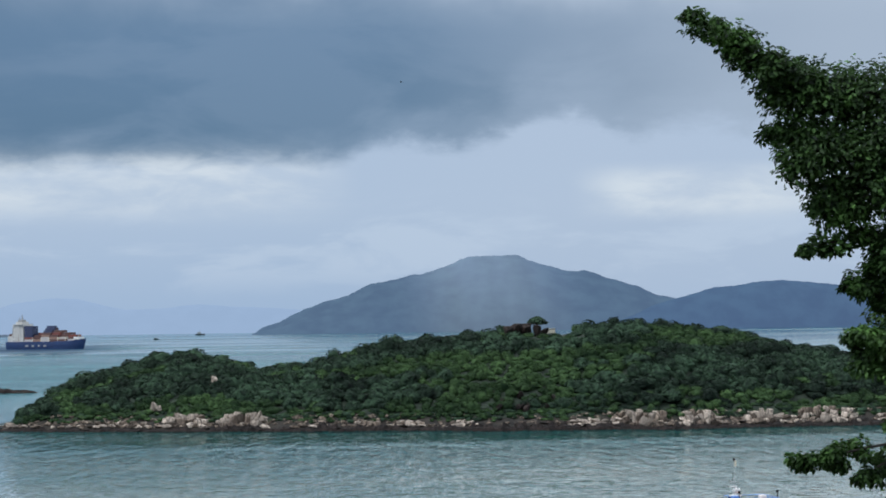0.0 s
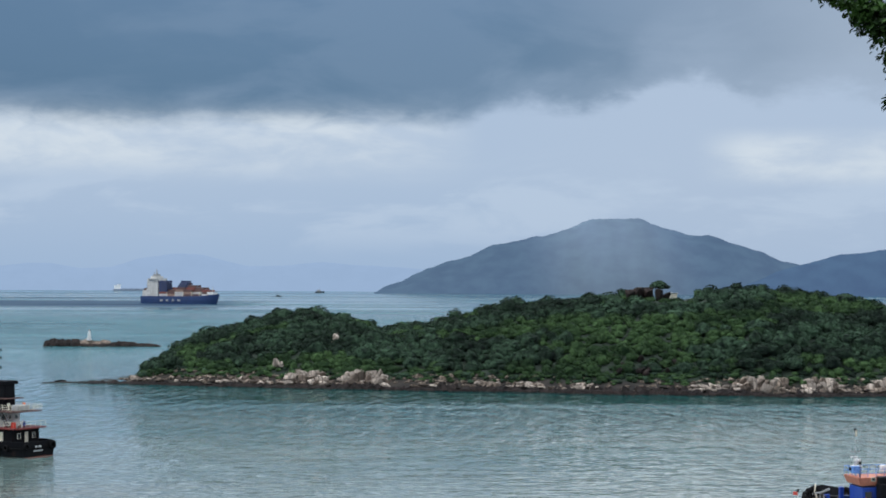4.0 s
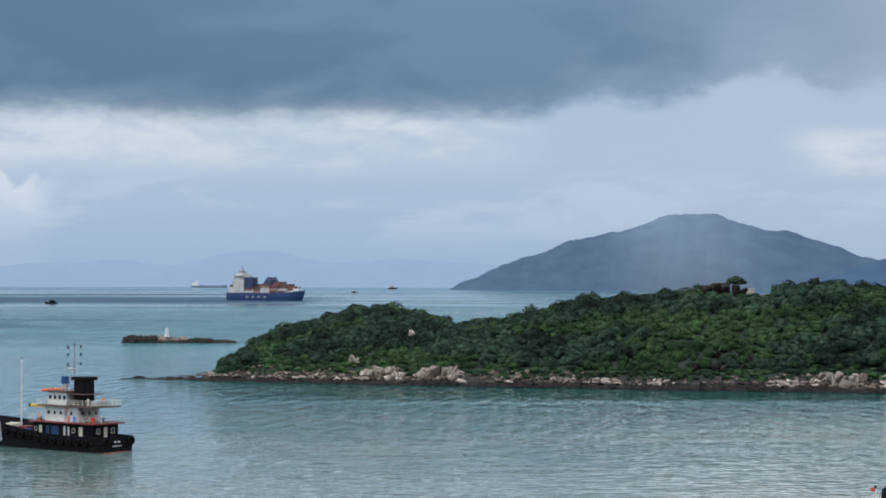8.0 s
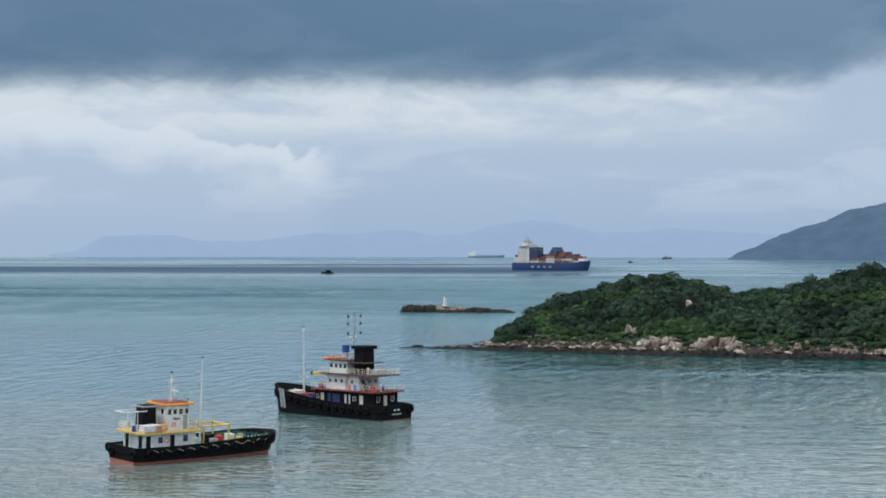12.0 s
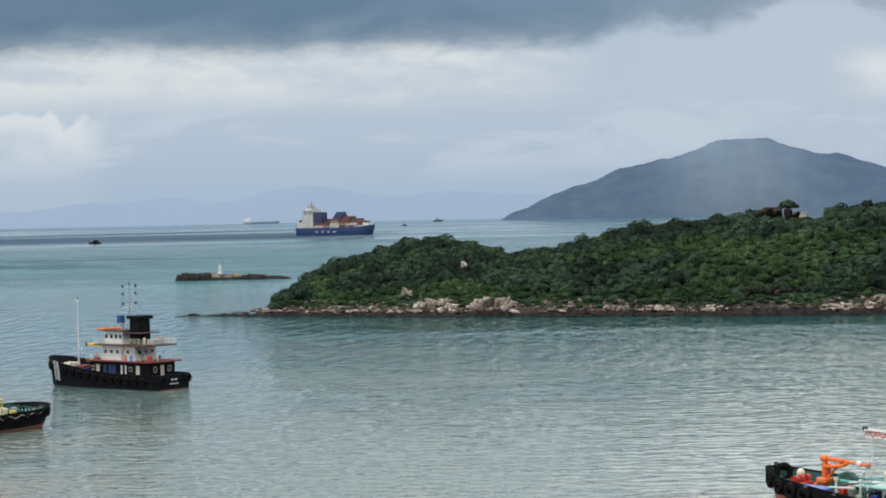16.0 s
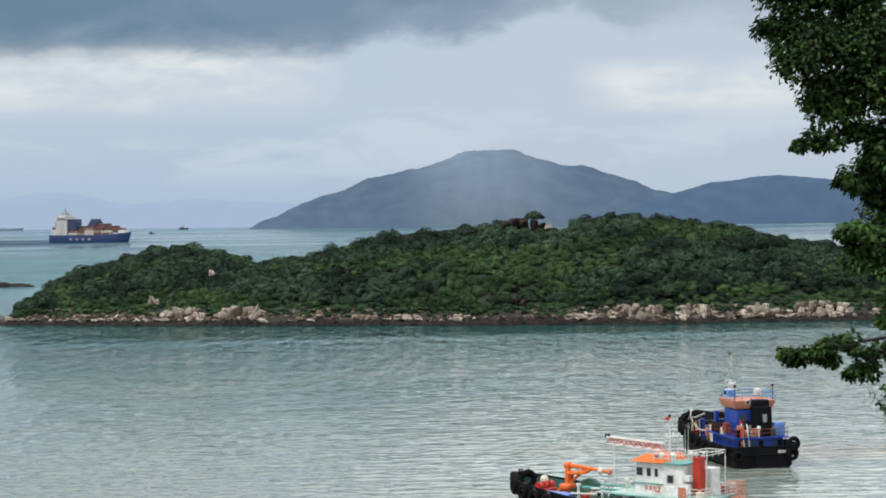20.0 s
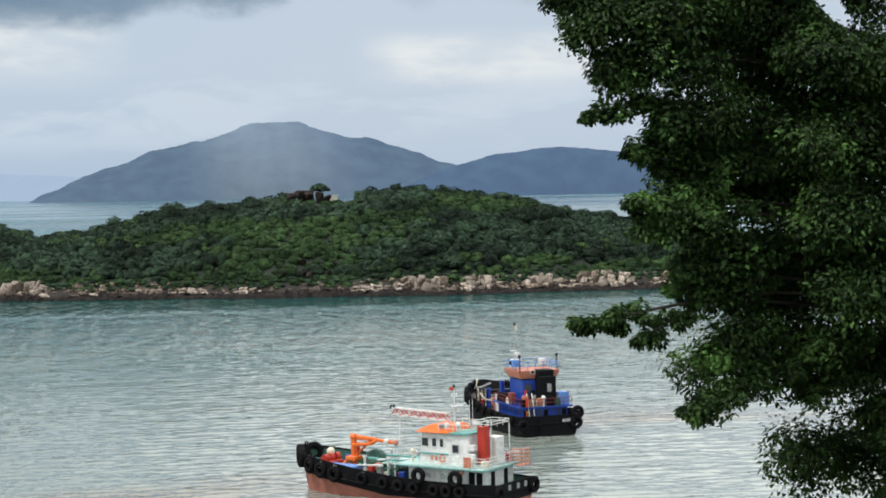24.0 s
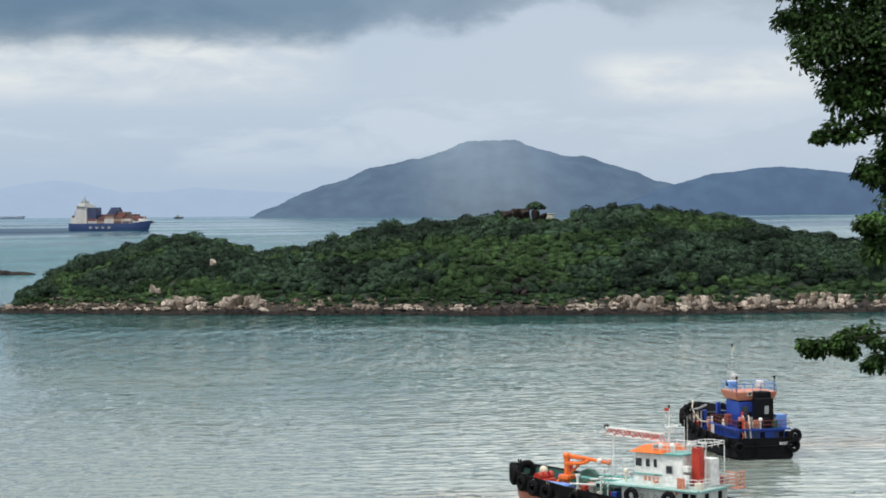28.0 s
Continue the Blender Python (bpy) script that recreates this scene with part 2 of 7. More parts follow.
# silvery slicks towards the horizon
silver = sn.noise(sn.join(sn.math("MULTIPLY", sx, 0.0012), sn.math("MULTIPLY", sy, 0.0042), 6.0), 1.0, 3.0, 0.55, 0.3)
slicks = sn.math("MULTIPLY", sn.step(silver, 0.38, 0.51), sn.step(sy, 1300.0, 2100.0))
sn.put(sb.inputs["IOR"], 1.333)
slick = sn.noise(sn.scaled(sp, (0.4, 1.5, 1)), 0.012, 4.0, 0.5)
lanes = sn.noise(sn.join(sn.math("MULTIPLY", sx, 0.0006), sn.math("MULTIPLY", sy, 0.0025), 2.0), 1.0, 2.0, 0.5, 0.2)
ruffled_shade = sn.math("MULTIPLY", sn.step(lanes, 0.58, 0.74), sn.math("MULTIPLY", sn.step(sy, 800.0, 1300.0), sn.step(sx, 250.0, -150.0)))
# calm green water in the island's lee, the island's dark reflection painted in
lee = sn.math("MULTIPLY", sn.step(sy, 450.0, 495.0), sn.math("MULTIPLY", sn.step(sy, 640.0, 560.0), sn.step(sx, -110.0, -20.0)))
# two long lanes out to the west, cloud shadow painted onto ruffled water
bent = sn.math("ADD", sy, sn.math("MULTIPLY", sn.math("SUBTRACT", slick, 0.5), 90.0))
for mid_, half_, east_, share_ in ((2350.0, 420.0, -110.0, 1.0), (1150.0, 60.0, -190.0, 0.4)):
    lane = sn.math("MULTIPLY", sn.step(sn.math("ABSOLUTE", sn.math("SUBTRACT", bent, mid_)), half_, half_ * 0.4), sn.step(sx, east_, east_ - 120.0, 0.0, share_))
    ruffled_shade = sn.math("MAXIMUM", ruffled_shade, lane)
wide_lobe = sn.math("ADD", sn.step(sy, 420.0, 1100.0, 0.05, 0.24), sn.math("MULTIPLY", ruffled_shade, 0.35))
sn.put(sb.inputs["Roughness"], sn.math("SUBTRACT", wide_lobe, sn.math("MULTIPLY", slicks, 0.13)))
# dark green mirror image of the island, put into the water's body colour
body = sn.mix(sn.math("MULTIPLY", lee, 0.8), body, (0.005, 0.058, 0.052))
# the ruffled west and the ruffled patches mirror less
mirror = sn.math("MULTIPLY", sn.step(sx, -130.0, 40.0, 0.37, 0.60), sn.math("SUBTRACT", 1.0, sn.math("MULTIPLY", open_sea, sn.math("SUBTRACT", 0.38, sn.math("ADD", sn.math("MULTIPLY", smooth_, 0.45), sn.math("MULTIPLY", slicks, 0.9))))))
sn.put(sb.inputs["Specular IOR Level"], sn.math("MULTIPLY", mirror, sn.math("SUBTRACT", 1.0, sn.math("MAXIMUM", sn.math("MULTIPLY", ruffled_shade, 0.5), sn.math("MULTIPLY", lee, 0.42)))))
# sky reflection of the smooth patches painted as a paler body colour
body = sn.mix(sn.math("MULTIPLY", smooth_, 0.65), body, (0.050, 0.150, 0.172))
# the lanes' cloud shadow darkens the body colour itself
body = sn.mix(sn.math("MULTIPLY", ruffled_shade, 0.85), body, (0.010, 0.030, 0.075))
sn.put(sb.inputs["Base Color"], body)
chop = sn.noise(sn.scaled(sp, (0.55, 1.0, 1)), 0.55, 2.0, 0.5, 0.3)
swell = sn.noise(sn.scaled(sp, (0.3, 1.0, 1)), 0.13, 3.0, 0.5, 0.3)
roller = sn.math("MULTIPLY", sn.noise(sn.scaled(sp, (4.5, 1.0, 1)), 0.07, 3.0, 0.55, 0.2), sn.step(sy, 250.0, 560.0))
waves = sn.math("ADD", sn.math("ADD", sn.math("MULTIPLY", chop, sn.step(sy, 220.0, 400.0, 0.8, 1.7)), sn.math("MULTIPLY", swell, 1.1)), sn.math("MULTIPLY", roller, sn.step(lee, 0.0, 0.6, 11.0, 22.0)))
sn.put(sb.inputs["Normal"], sn.bump(waves, sn.math("MULTIPLY", sn.step(slick, 0.3, 0.65, 0.6, 1.0), sn.math("MULTIPLY", sn.step(sy, 1100.0, 2600.0, 1.0, sn.step(sx, -300.0, 300.0, 0.2, 0.8)), sn.math("MULTIPLY", sn.math("SUBTRACT", 1.0, sn.math("MULTIPLY", lee, 0.72)), sn.math("SUBTRACT", 1.0, sn.math("MULTIPLY", sn.math("MAXIMUM", smooth_, slicks), 0.8))))), 0.35))

ROCK = stone("pale_granite", (0.55, 0.47, 0.395), (0.37, 0.31, 0.26), 0.6)
RUBBLE = stone("brown_rubble", (0.30, 0.24, 0.19), (0.12, 0.09, 0.07), 0.6)
WETROCK = stone("wet_dark_rock", (0.030, 0.021, 0.018), (0.011, 0.009, 0.009), 0.35, 0.7, 0.15)
SOIL, on, ob_ = material("brown_soil")
op = on.place()
on.put(ob_.inputs["Base Color"], on.mix(on.step(on.noise(op, 0.15, 5.0), 0.35, 0.65), (0.025, 0.045, 0.016), (0.075, 0.07, 0.035)))
on.put(ob_.inputs["Roughness"], 0.95)
ISLE, in_, ib = material("island_soil")
ip = in_.place()
ih = in_.split(ip)[2]
bare = in_.mix(in_.step(in_.noise(ip, 0.3, 5.0), 0.35, 0.65), (0.010, 0.009, 0.008), (0.026, 0.021, 0.016))
# overgrown ground, darkened to stand for the shade between crowns
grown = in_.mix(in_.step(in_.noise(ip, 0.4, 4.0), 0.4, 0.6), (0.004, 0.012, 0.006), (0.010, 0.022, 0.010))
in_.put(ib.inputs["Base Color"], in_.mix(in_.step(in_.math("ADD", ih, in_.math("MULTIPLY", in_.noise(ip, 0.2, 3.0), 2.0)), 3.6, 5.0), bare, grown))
in_.put(ib.inputs["Roughness"], 0.95)
in_.put(ib.inputs["Normal"], in_.bump(in_.noise(ip, 0.8, 5.0), 0.8, 0.5))
# distance haze's blue and shadow between crowns are put into the leaf colours
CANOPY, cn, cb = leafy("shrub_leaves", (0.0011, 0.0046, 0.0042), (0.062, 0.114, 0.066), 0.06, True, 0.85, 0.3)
cn.put(cb.inputs["Specular IOR Level"], 0.15)
GRASSY, yn, yb = leafy("bright_scrub_leaves", (0.006, 0.020, 0.008), (0.082, 0.148, 0.052), 0.07, True, 0.85, 0.4)
yn.put(yb.inputs["Specular IOR Level"], 0.15)
BARK, bn, bb = material("bark")
bp = bn.place()
bn.put(bb.inputs["Base Color"], bn.mix(bn.noise(bn.scaled(bp, (1, 1, 0.25)), 14.0, 5.0), (0.012, 0.010, 0.008), (0.035, 0.03, 0.024)))
bn.put(bb.inputs["Roughness"], 0.9)
bn.put(bb.inputs["Normal"], bn.bump(bn.noise(bp, 30.0, 4.0), 0.6, 0.02))
# sunlit tufts and the crown's dark inside are put into these leaf colours
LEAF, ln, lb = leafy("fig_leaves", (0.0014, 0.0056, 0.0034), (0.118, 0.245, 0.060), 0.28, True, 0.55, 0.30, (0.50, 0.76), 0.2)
ln.put(lb.inputs["Specular IOR Level"], 0.12)
through_leaf = ln.add("ShaderNodeBsdfTranslucent")
ln.put(through_leaf.inputs[0], (0.07, 0.16, 0.02))
both = ln.add("ShaderNodeMixShader")
both.inputs[0].default_value = 0.1
ln.tree.links.new(lb.outputs[0], both.inputs[1])
ln.tree.links.new(through_leaf.outputs[0], both.inputs[2])
ln.tree.links.new(both.outputs[0], [n_ for n_ in ln.tree.nodes if n_.type == "OUTPUT_MATERIAL"][0].inputs[0])


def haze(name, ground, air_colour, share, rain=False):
    """A far hillside: its own woods, with the wet air's haze painted on as emission."""
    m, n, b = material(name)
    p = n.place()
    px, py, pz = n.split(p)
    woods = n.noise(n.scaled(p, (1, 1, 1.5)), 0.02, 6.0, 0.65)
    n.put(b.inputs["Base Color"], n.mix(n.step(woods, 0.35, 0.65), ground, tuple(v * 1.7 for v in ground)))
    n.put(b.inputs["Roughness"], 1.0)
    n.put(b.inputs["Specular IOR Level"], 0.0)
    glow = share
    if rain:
        # rain shaft before the hill, painted as a paler band of emission
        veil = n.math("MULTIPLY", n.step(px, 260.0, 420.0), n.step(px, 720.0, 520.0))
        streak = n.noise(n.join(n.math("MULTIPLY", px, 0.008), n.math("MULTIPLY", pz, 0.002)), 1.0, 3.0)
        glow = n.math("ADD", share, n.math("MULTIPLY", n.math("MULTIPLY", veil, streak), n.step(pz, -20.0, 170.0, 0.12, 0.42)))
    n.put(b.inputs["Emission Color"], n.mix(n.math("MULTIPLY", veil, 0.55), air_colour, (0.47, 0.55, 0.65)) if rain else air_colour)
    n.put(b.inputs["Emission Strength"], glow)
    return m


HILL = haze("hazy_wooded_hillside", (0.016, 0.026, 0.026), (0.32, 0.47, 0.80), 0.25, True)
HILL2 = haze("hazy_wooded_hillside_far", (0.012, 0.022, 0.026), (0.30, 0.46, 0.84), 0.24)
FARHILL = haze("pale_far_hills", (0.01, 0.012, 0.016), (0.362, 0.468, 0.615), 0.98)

# ---- mesh helpers ----


def mesh_object(name, verts, faces, mat, smooth=False):
    me = bpy.data.meshes.new(name)
    me.from_pydata([tuple(v) for v in verts], [], [tuple(f) for f in faces])
    me.materials.append(mat)
    if smooth:
        me.polygons.foreach_set("use_smooth", [True] * len(me.polygons))
    me.update()
    return new(name, me)


def part(name, bm, mat, parent=None, label="", smooth=False):
    me = bpy.data.meshes.new(name)
    bmesh.ops.recalc_face_normals(bm, faces=bm.faces[:])
    bm.to_mesh(me)
    bm.free()
    me.materials.append(mat)
    if smooth:
        me.polygons.foreach_set("use_smooth", [True] * len(me.polygons))
    ob = new(name, me)
    ob.parent = parent
    if label:
        ob["label"] = label
    return ob


def again(ob, m, parent=None):
    """Another object on the mesh of ob, at the pose m."""
    o = new(ob.name.split(".")[0], ob.data)
    o.parent = parent or ob.parent
    o.matrix_basis = m
    if "label" in ob:
        o["label"] = ob["label"]
    return o


def box(bm, c, s, bevel=0.03, rz=0.0, taper=1.0):
    m = Matrix.Translation(c) @ Matrix.Rotation(rz, 4, "Z") @ Matrix.Diagonal((*s, 1))
    g = bmesh.ops.create_cube(bm, size=1.0, matrix=m)
    if taper != 1.0:
        for v in g["verts"]:
            if v.co.z > c[2]:
                v.co.x = c[0] + (v.co.x - c[0]) * taper
                v.co.y = c[1] + (v.co.y - c[1]) * taper
    if bevel:
        edges = list({e for v in g["verts"] for e in v.link_edges})
        bmesh.ops.bevel(bm, geom=edges, offset=min(bevel, min(s) * 0.3), segments=1, affect="EDGES")
    return bm


def rod(bm, a, b, r, r2=None, seg=8):
    a, b = Vector(a), Vector(b)
    d = b - a
    m = Matrix.Translation((a + b) / 2) @ d.to_track_quat("Z", "Y").to_matrix().to_4x4()
    bmesh.ops.create_cone(bm, cap_ends=True, segments=seg, radius1=r, radius2=r if r2 is None else r2, depth=d.length, matrix=m)
    return bm


def pipe(bm, pts, r, seg=6):
    for a, b in zip(pts, pts[1:]):
        rod(bm, a, b, r, seg=seg)
    return bm


def ring(bm, c, big, small, axis="Y", seg=16, sub=8):
    """A torus about the axis."""
    rows = []
    for i in range(seg):
        a = 2 * math.pi * i / seg
        row = []
        for j in range(sub):
            q = 2 * math.pi * j / sub
            rr = big + small * math.cos(q)
            p = (rr * math.cos(a), small * math.sin(q) * 1.25, rr * math.sin(a))
            if axis == "X":
                p = (p[1], p[0], p[2])
            elif axis == "Z":
                p = (p[0], p[2], p[1])
            row.append(bm.verts.new(Vector(c) + Vector(p)))
        rows.append(row)
    for i in range(seg):
        for j in range(sub):
            bm.faces.new((rows[i][j], rows[(i + 1) % seg][j], rows[(i + 1) % seg][(j + 1) % sub], rows[i][(j + 1) % sub]))
    return bm


def wob(x, y, s, seed=0.0):
    return noise.fractal(Vector((x * s, y * s, seed)), 1.0, 2.0, 4)


# ---- sea ----
def fast_mesh(name, verts, quads, mat, smooth=True):
    """A mesh from arrays, for the large sheets."""
    me = bpy.data.meshes.new(name)
    me.vertices.add(len(verts))
    me.vertices.foreach_set("co", np.ascontiguousarray(verts, dtype=np.float32).ravel())
    k = quads.shape[1]
    me.loops.add(quads.size)
    me.loops.foreach_set("vertex_index", np.ascontiguousarray(quads, dtype=np.int32).ravel())
    me.polygons.add(len(quads))
    me.polygons.foreach_set("loop_start", np.arange(0, quads.size, k, dtype=np.int32))
    me.polygons.foreach_set("loop_total", np.full(len(quads), k, dtype=np.int32))
    if smooth:
        me.polygons.foreach_set("use_smooth", np.ones(len(quads), dtype=bool))
    me.materials.append(mat)
    me.update(calc_edges=True)
    me.validate()
    return new(name, me)


# one sheet in rings round the viewpoint to the horizon, finest over the anchorage, with wind waves about five metres long
near_r = [4, 30, 80, 130, 150]
steps_ = [1 / 155.0]
while 1 / steps_[-1] < 1000:
    steps_.append(steps_[-1] - 0.95 / 105000)
while 1 / steps_[-1] < 4800:
    steps_.append(steps_[-1] - 1.3 / 105000)
radii = np.array(near_r + [1 / q for q in steps_[:-1]] + [4900.0])
angles = np.concatenate([np.linspace(-0.405, 0.455, 760), np.linspace(0.47, 2 * math.pi - 0.42, 60)])
wave = np.random.default_rng(21)
R_, A_ = np.meshgrid(radii, angles, indexing="ij")
X_, Y_ = R_ * np.sin(A_), R_ * np.cos(A_)
Z_ = np.zeros_like(X_)
for k in range(44):
    length = 0.95 * 3.6 ** wave.random()
    turn = wave.normal(0.12, 0.52)
    kx, ky = math.sin(turn) * 2 * math.pi / length, math.cos(turn) * 2 * math.pi / length
    gust = 0.6 + 0.4 * np.sin(X_ * wave.uniform(-0.03, 0.03) + Y_ * wave.uniform(-0.03, 0.03) + wave.uniform(0, 6))
    lee_ = 1 - 0.62 * np.clip((Y_ - 455) / 45, 0, 1) * np.clip((X_ + 110) / 80, 0, 1)
    fade = lee_ * np.clip((length / (R_ * R_ / 105000) - 1.6) / 2.0, 0, 1)
    Z_ += WAVE * 0.0046 * length * gust * fade * np.sin(kx * X_ + ky * Y_ + wave.uniform(0, 2 * math.pi))
Z_ *= np.clip((R_ - 100) / 40, 0, 1)
Z_[-1] = 0
na = len(angles)
i_, j_ = np.meshgrid(np.arange(len(radii) - 1), np.arange(na), indexing="ij")
jn = (j_ + 1) % na
quads = np.stack([i_ * na + j_, i_ * na + jn, (i_ + 1) * na + jn, (i_ + 1) * na + j_], -1).reshape(-1, 4)
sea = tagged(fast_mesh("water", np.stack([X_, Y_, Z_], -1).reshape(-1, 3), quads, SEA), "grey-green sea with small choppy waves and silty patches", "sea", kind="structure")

# the hillside below the viewpoint, on which the fig tree stands
verts, faces = [], []
NX, NY = 30, 26
for j in range(NY):
    for i in range(NX):
        x, y = -140 + 280 * i / (NX - 1), -120 + 205 * j / (NY - 1)
        z = 27.6 - 0.37 * max(y, -30) + 1.2 * wob(x, y, 0.05, 3.0) - 0.0009 * x * x
        z = min(z, 28.2) if math.hypot(x, y) < 8 else z
        verts.append((x, y, max(z, -4)))
faces = [(j * NX + i, j * NX + i + 1, (j + 1) * NX + i + 1, (j + 1) * NX + i) for j in range(NY - 1) for i in range(NX - 1)]
tagged(mesh_object("ground", verts, faces, SOIL, True), "scrubby soil hillside below the viewpoint", "ground", kind="structure")


def interp(x, table):
    return float(np.interp(x, [p[0] for p in table], [p[1] for p in table]))


# ---- the far hills ----
def hill(name, crest, y0, depth, mat, label, rough, nx=160, ny=14):
    """A hill whose crest line runs across at y0 + depth / 3 and which falls to the water before and behind."""
    x0, x1 = crest[0][0], crest[-1][0]
    vs = []
    for j in range(ny):
        v = j / (ny - 1)
        f = math.sin(math.pi * min(1, v / 0.62) / 2) ** 0.8 if v < 0.62 else math.cos((v - 0.62) / 0.38 * math.pi / 2)
        for i in range(nx):
            x = x0 + (x1 - x0) * i / (nx - 1)
            h = interp(x, crest) * 1.05
            y = y0 + depth * v + 0.06 * depth * wob(x, v * 50, 0.006, 8.0)
            z = h * f + rough * wob(x, y, 0.02, 2.0) * min(1, h / 25) + 0.35 * rough * wob(x, y, 0.09, 5.0) * min(1, h / 25)
            vs.append((x * y / y0, y, z if 0 < j < ny - 1 else -1.0))
    fs = [(j * nx + i, j * nx + i + 1, (j + 1) * nx + i + 1, (j + 1) * nx + i) for j in range(ny - 1) for i in range(nx - 1)]
    return tagged(mesh_object(name, vs, fs, mat, True), label, "hill", kind="structure")


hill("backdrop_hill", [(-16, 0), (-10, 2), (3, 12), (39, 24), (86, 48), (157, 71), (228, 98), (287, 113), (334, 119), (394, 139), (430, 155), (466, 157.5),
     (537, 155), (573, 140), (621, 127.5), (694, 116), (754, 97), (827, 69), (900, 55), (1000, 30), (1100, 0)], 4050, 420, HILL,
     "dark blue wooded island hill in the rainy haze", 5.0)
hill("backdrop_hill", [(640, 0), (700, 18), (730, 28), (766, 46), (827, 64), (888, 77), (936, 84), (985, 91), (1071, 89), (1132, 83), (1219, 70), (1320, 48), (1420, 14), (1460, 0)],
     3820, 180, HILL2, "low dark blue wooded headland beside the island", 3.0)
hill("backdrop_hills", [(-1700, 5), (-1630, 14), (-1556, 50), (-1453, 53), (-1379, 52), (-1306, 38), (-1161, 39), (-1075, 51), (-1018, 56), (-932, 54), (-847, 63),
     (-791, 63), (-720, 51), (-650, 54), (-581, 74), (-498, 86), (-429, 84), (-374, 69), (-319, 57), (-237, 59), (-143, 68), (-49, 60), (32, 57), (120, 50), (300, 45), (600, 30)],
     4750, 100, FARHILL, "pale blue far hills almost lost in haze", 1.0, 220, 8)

# ---- the wooded island ----
CREST = [(-88, 0), (-80, 1.2), (-74, 2.4), (-70, 4), (-63.9, 9.2), (-59.5, 12.3), (-55.9, 13.9), (-50.1, 15.1), (-43, 16.2), (-33.6, 19.5), (-23, 20.7), (-11.5, 19), (-5.3, 17), (-0.9, 14.6), (5.3, 15.9), (15, 16.9), (23.9, 19.2), (38.1, 23.1), (46.9, 23.6), (54.9, 24.3), (69, 25.2), (74.3, 26.6), (92, 26.6), (97.3, 27.7), (108, 27.6), (116.8, 28.0), (124.8, 27.6), (137.2, 26.0), (146.9, 24.0), (157.5, 21.9), (167.3, 20.0), (181.4, 17.2), (192, 15.6), (208, 13.2), (225.7, 8.8), (240, 0)]
SHORE = [(-88, 569), (-62, 558), (-30, 545), (3, 535), (37, 528), (62, 516), (80, 515), (103, 508), (126, 510), (160, 510), (200, 520), (240, 555)]
RIDGE = 90.0     # from the shore to the crest
CANOPY_H = 2.7


def shore(x):
    return interp(x, SHORE) + 2.2 * wob(x, 0, 0.06, 1.0) + 1.0 * wob(x, 0, 0.25, 6.0)


def wide(x):
    return max(4.0, RIDGE * min(1.0, (x + 88) / 45 + 0.05, (245 - x) / 60))


def land(x, y):
    """The island's ground above the water."""
    s, w = shore(x), wide(x)
    d = (y - s) / w
    crest = max(0.0, interp(x, CREST) - CANOPY_H)
    if d < -0.02:
        return -1.5
    if d <= 1:
        shelf = 3.4 * min(1, max(0, d) / 0.07) ** 0.8 * min(1, crest / 6)
        rise_ = max(0.0, (d - 0.05) / 0.95)
        z = shelf + (crest - min(crest, 3.4 * min(1, crest / 6))) * (math.sin(rise_ * math.pi / 2) ** 1.05)
    else:
        z = crest * max(0.0, math.cos(min(1, (d - 1) / 0.8) * math.pi / 2))
    return z + (0.8 * wob(x, y, 0.05, 9.0) if 0.08 < d < 1.6 else 0.0)


vs, fs = [], []
NX, NY = 260, 64
for i in range(NX):
    x = -88 + 328 * i / (NX - 1)
    for j in range(NY):
        d = -0.03 + 1.85 * j / (NY - 1)
        y = shore(x) + wide(x) * d
        vs.append((x, y, land(x, y) if 0 < j < NY - 1 else -1.5))
fs = [(i * NY + j, (i + 1) * NY + j, (i + 1) * NY + j + 1, i * NY + j + 1) for i in range(NX - 1) for j in range(NY - 1)]
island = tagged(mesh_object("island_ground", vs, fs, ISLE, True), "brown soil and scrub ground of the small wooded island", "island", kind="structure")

rng = np.random.default_rng(5)


def clump_shapes(kinds, leaves, leaf):
    """Leaf patches on the upper shell of a lumpy dome of radius 1, as arrays of corners."""
    shapes = []
    for k in range(kinds):
        lumps = rng.normal(size=(7, 3))
        lumps /= np.linalg.norm(lumps, axis=1)[:, None]
        lumps[:, 2] = np.abs(lumps[:, 2])
        d = rng.normal(size=(leaves, 3))
        d /= np.linalg.norm(d, axis=1)[:, None]
        d[:, 2] = np.where(d[:, 2] < -0.25, -d[:, 2], d[:, 2])
        r = 0.74 + 0.26 * np.max(d @ lumps.T, axis=1) ** 4 + rng.normal(0, 0.035, leaves)
        c = d * r[:, None]
        c[:, 2] *= 0.8
        n = d + np.array([0, 0, 0.25]) + rng.normal(0, 0.24, (leaves, 3))
        n /= np.linalg.norm(n, axis=1)[:, None]
        t = np.cross(n, rng.normal(size=(leaves, 3)))
        t /= np.linalg.norm(t, axis=1)[:, None]
        b = np.cross(n, t)
        s = leaf * rng.uniform(0.6, 1.4, leaves)[:, None]
        q = np.stack([c + t * s, c + b * s * 0.7, c - t * s, c - b * s * 0.7], 1)
        q[:, 0] -= n * s * 0.4
        q[:, 2] -= n * s * 0.4
        shapes.append(q)
    return shapes


ico = bmesh.new()
bmesh.ops.create_icosphere(ico, subdivisions=2, radius=1.0)
ICO_V = np.array([v.co[:] for v in ico.verts])
ICO_F = np.array([[v.index for v in f.verts] for f in ico.faces])
ico.free()


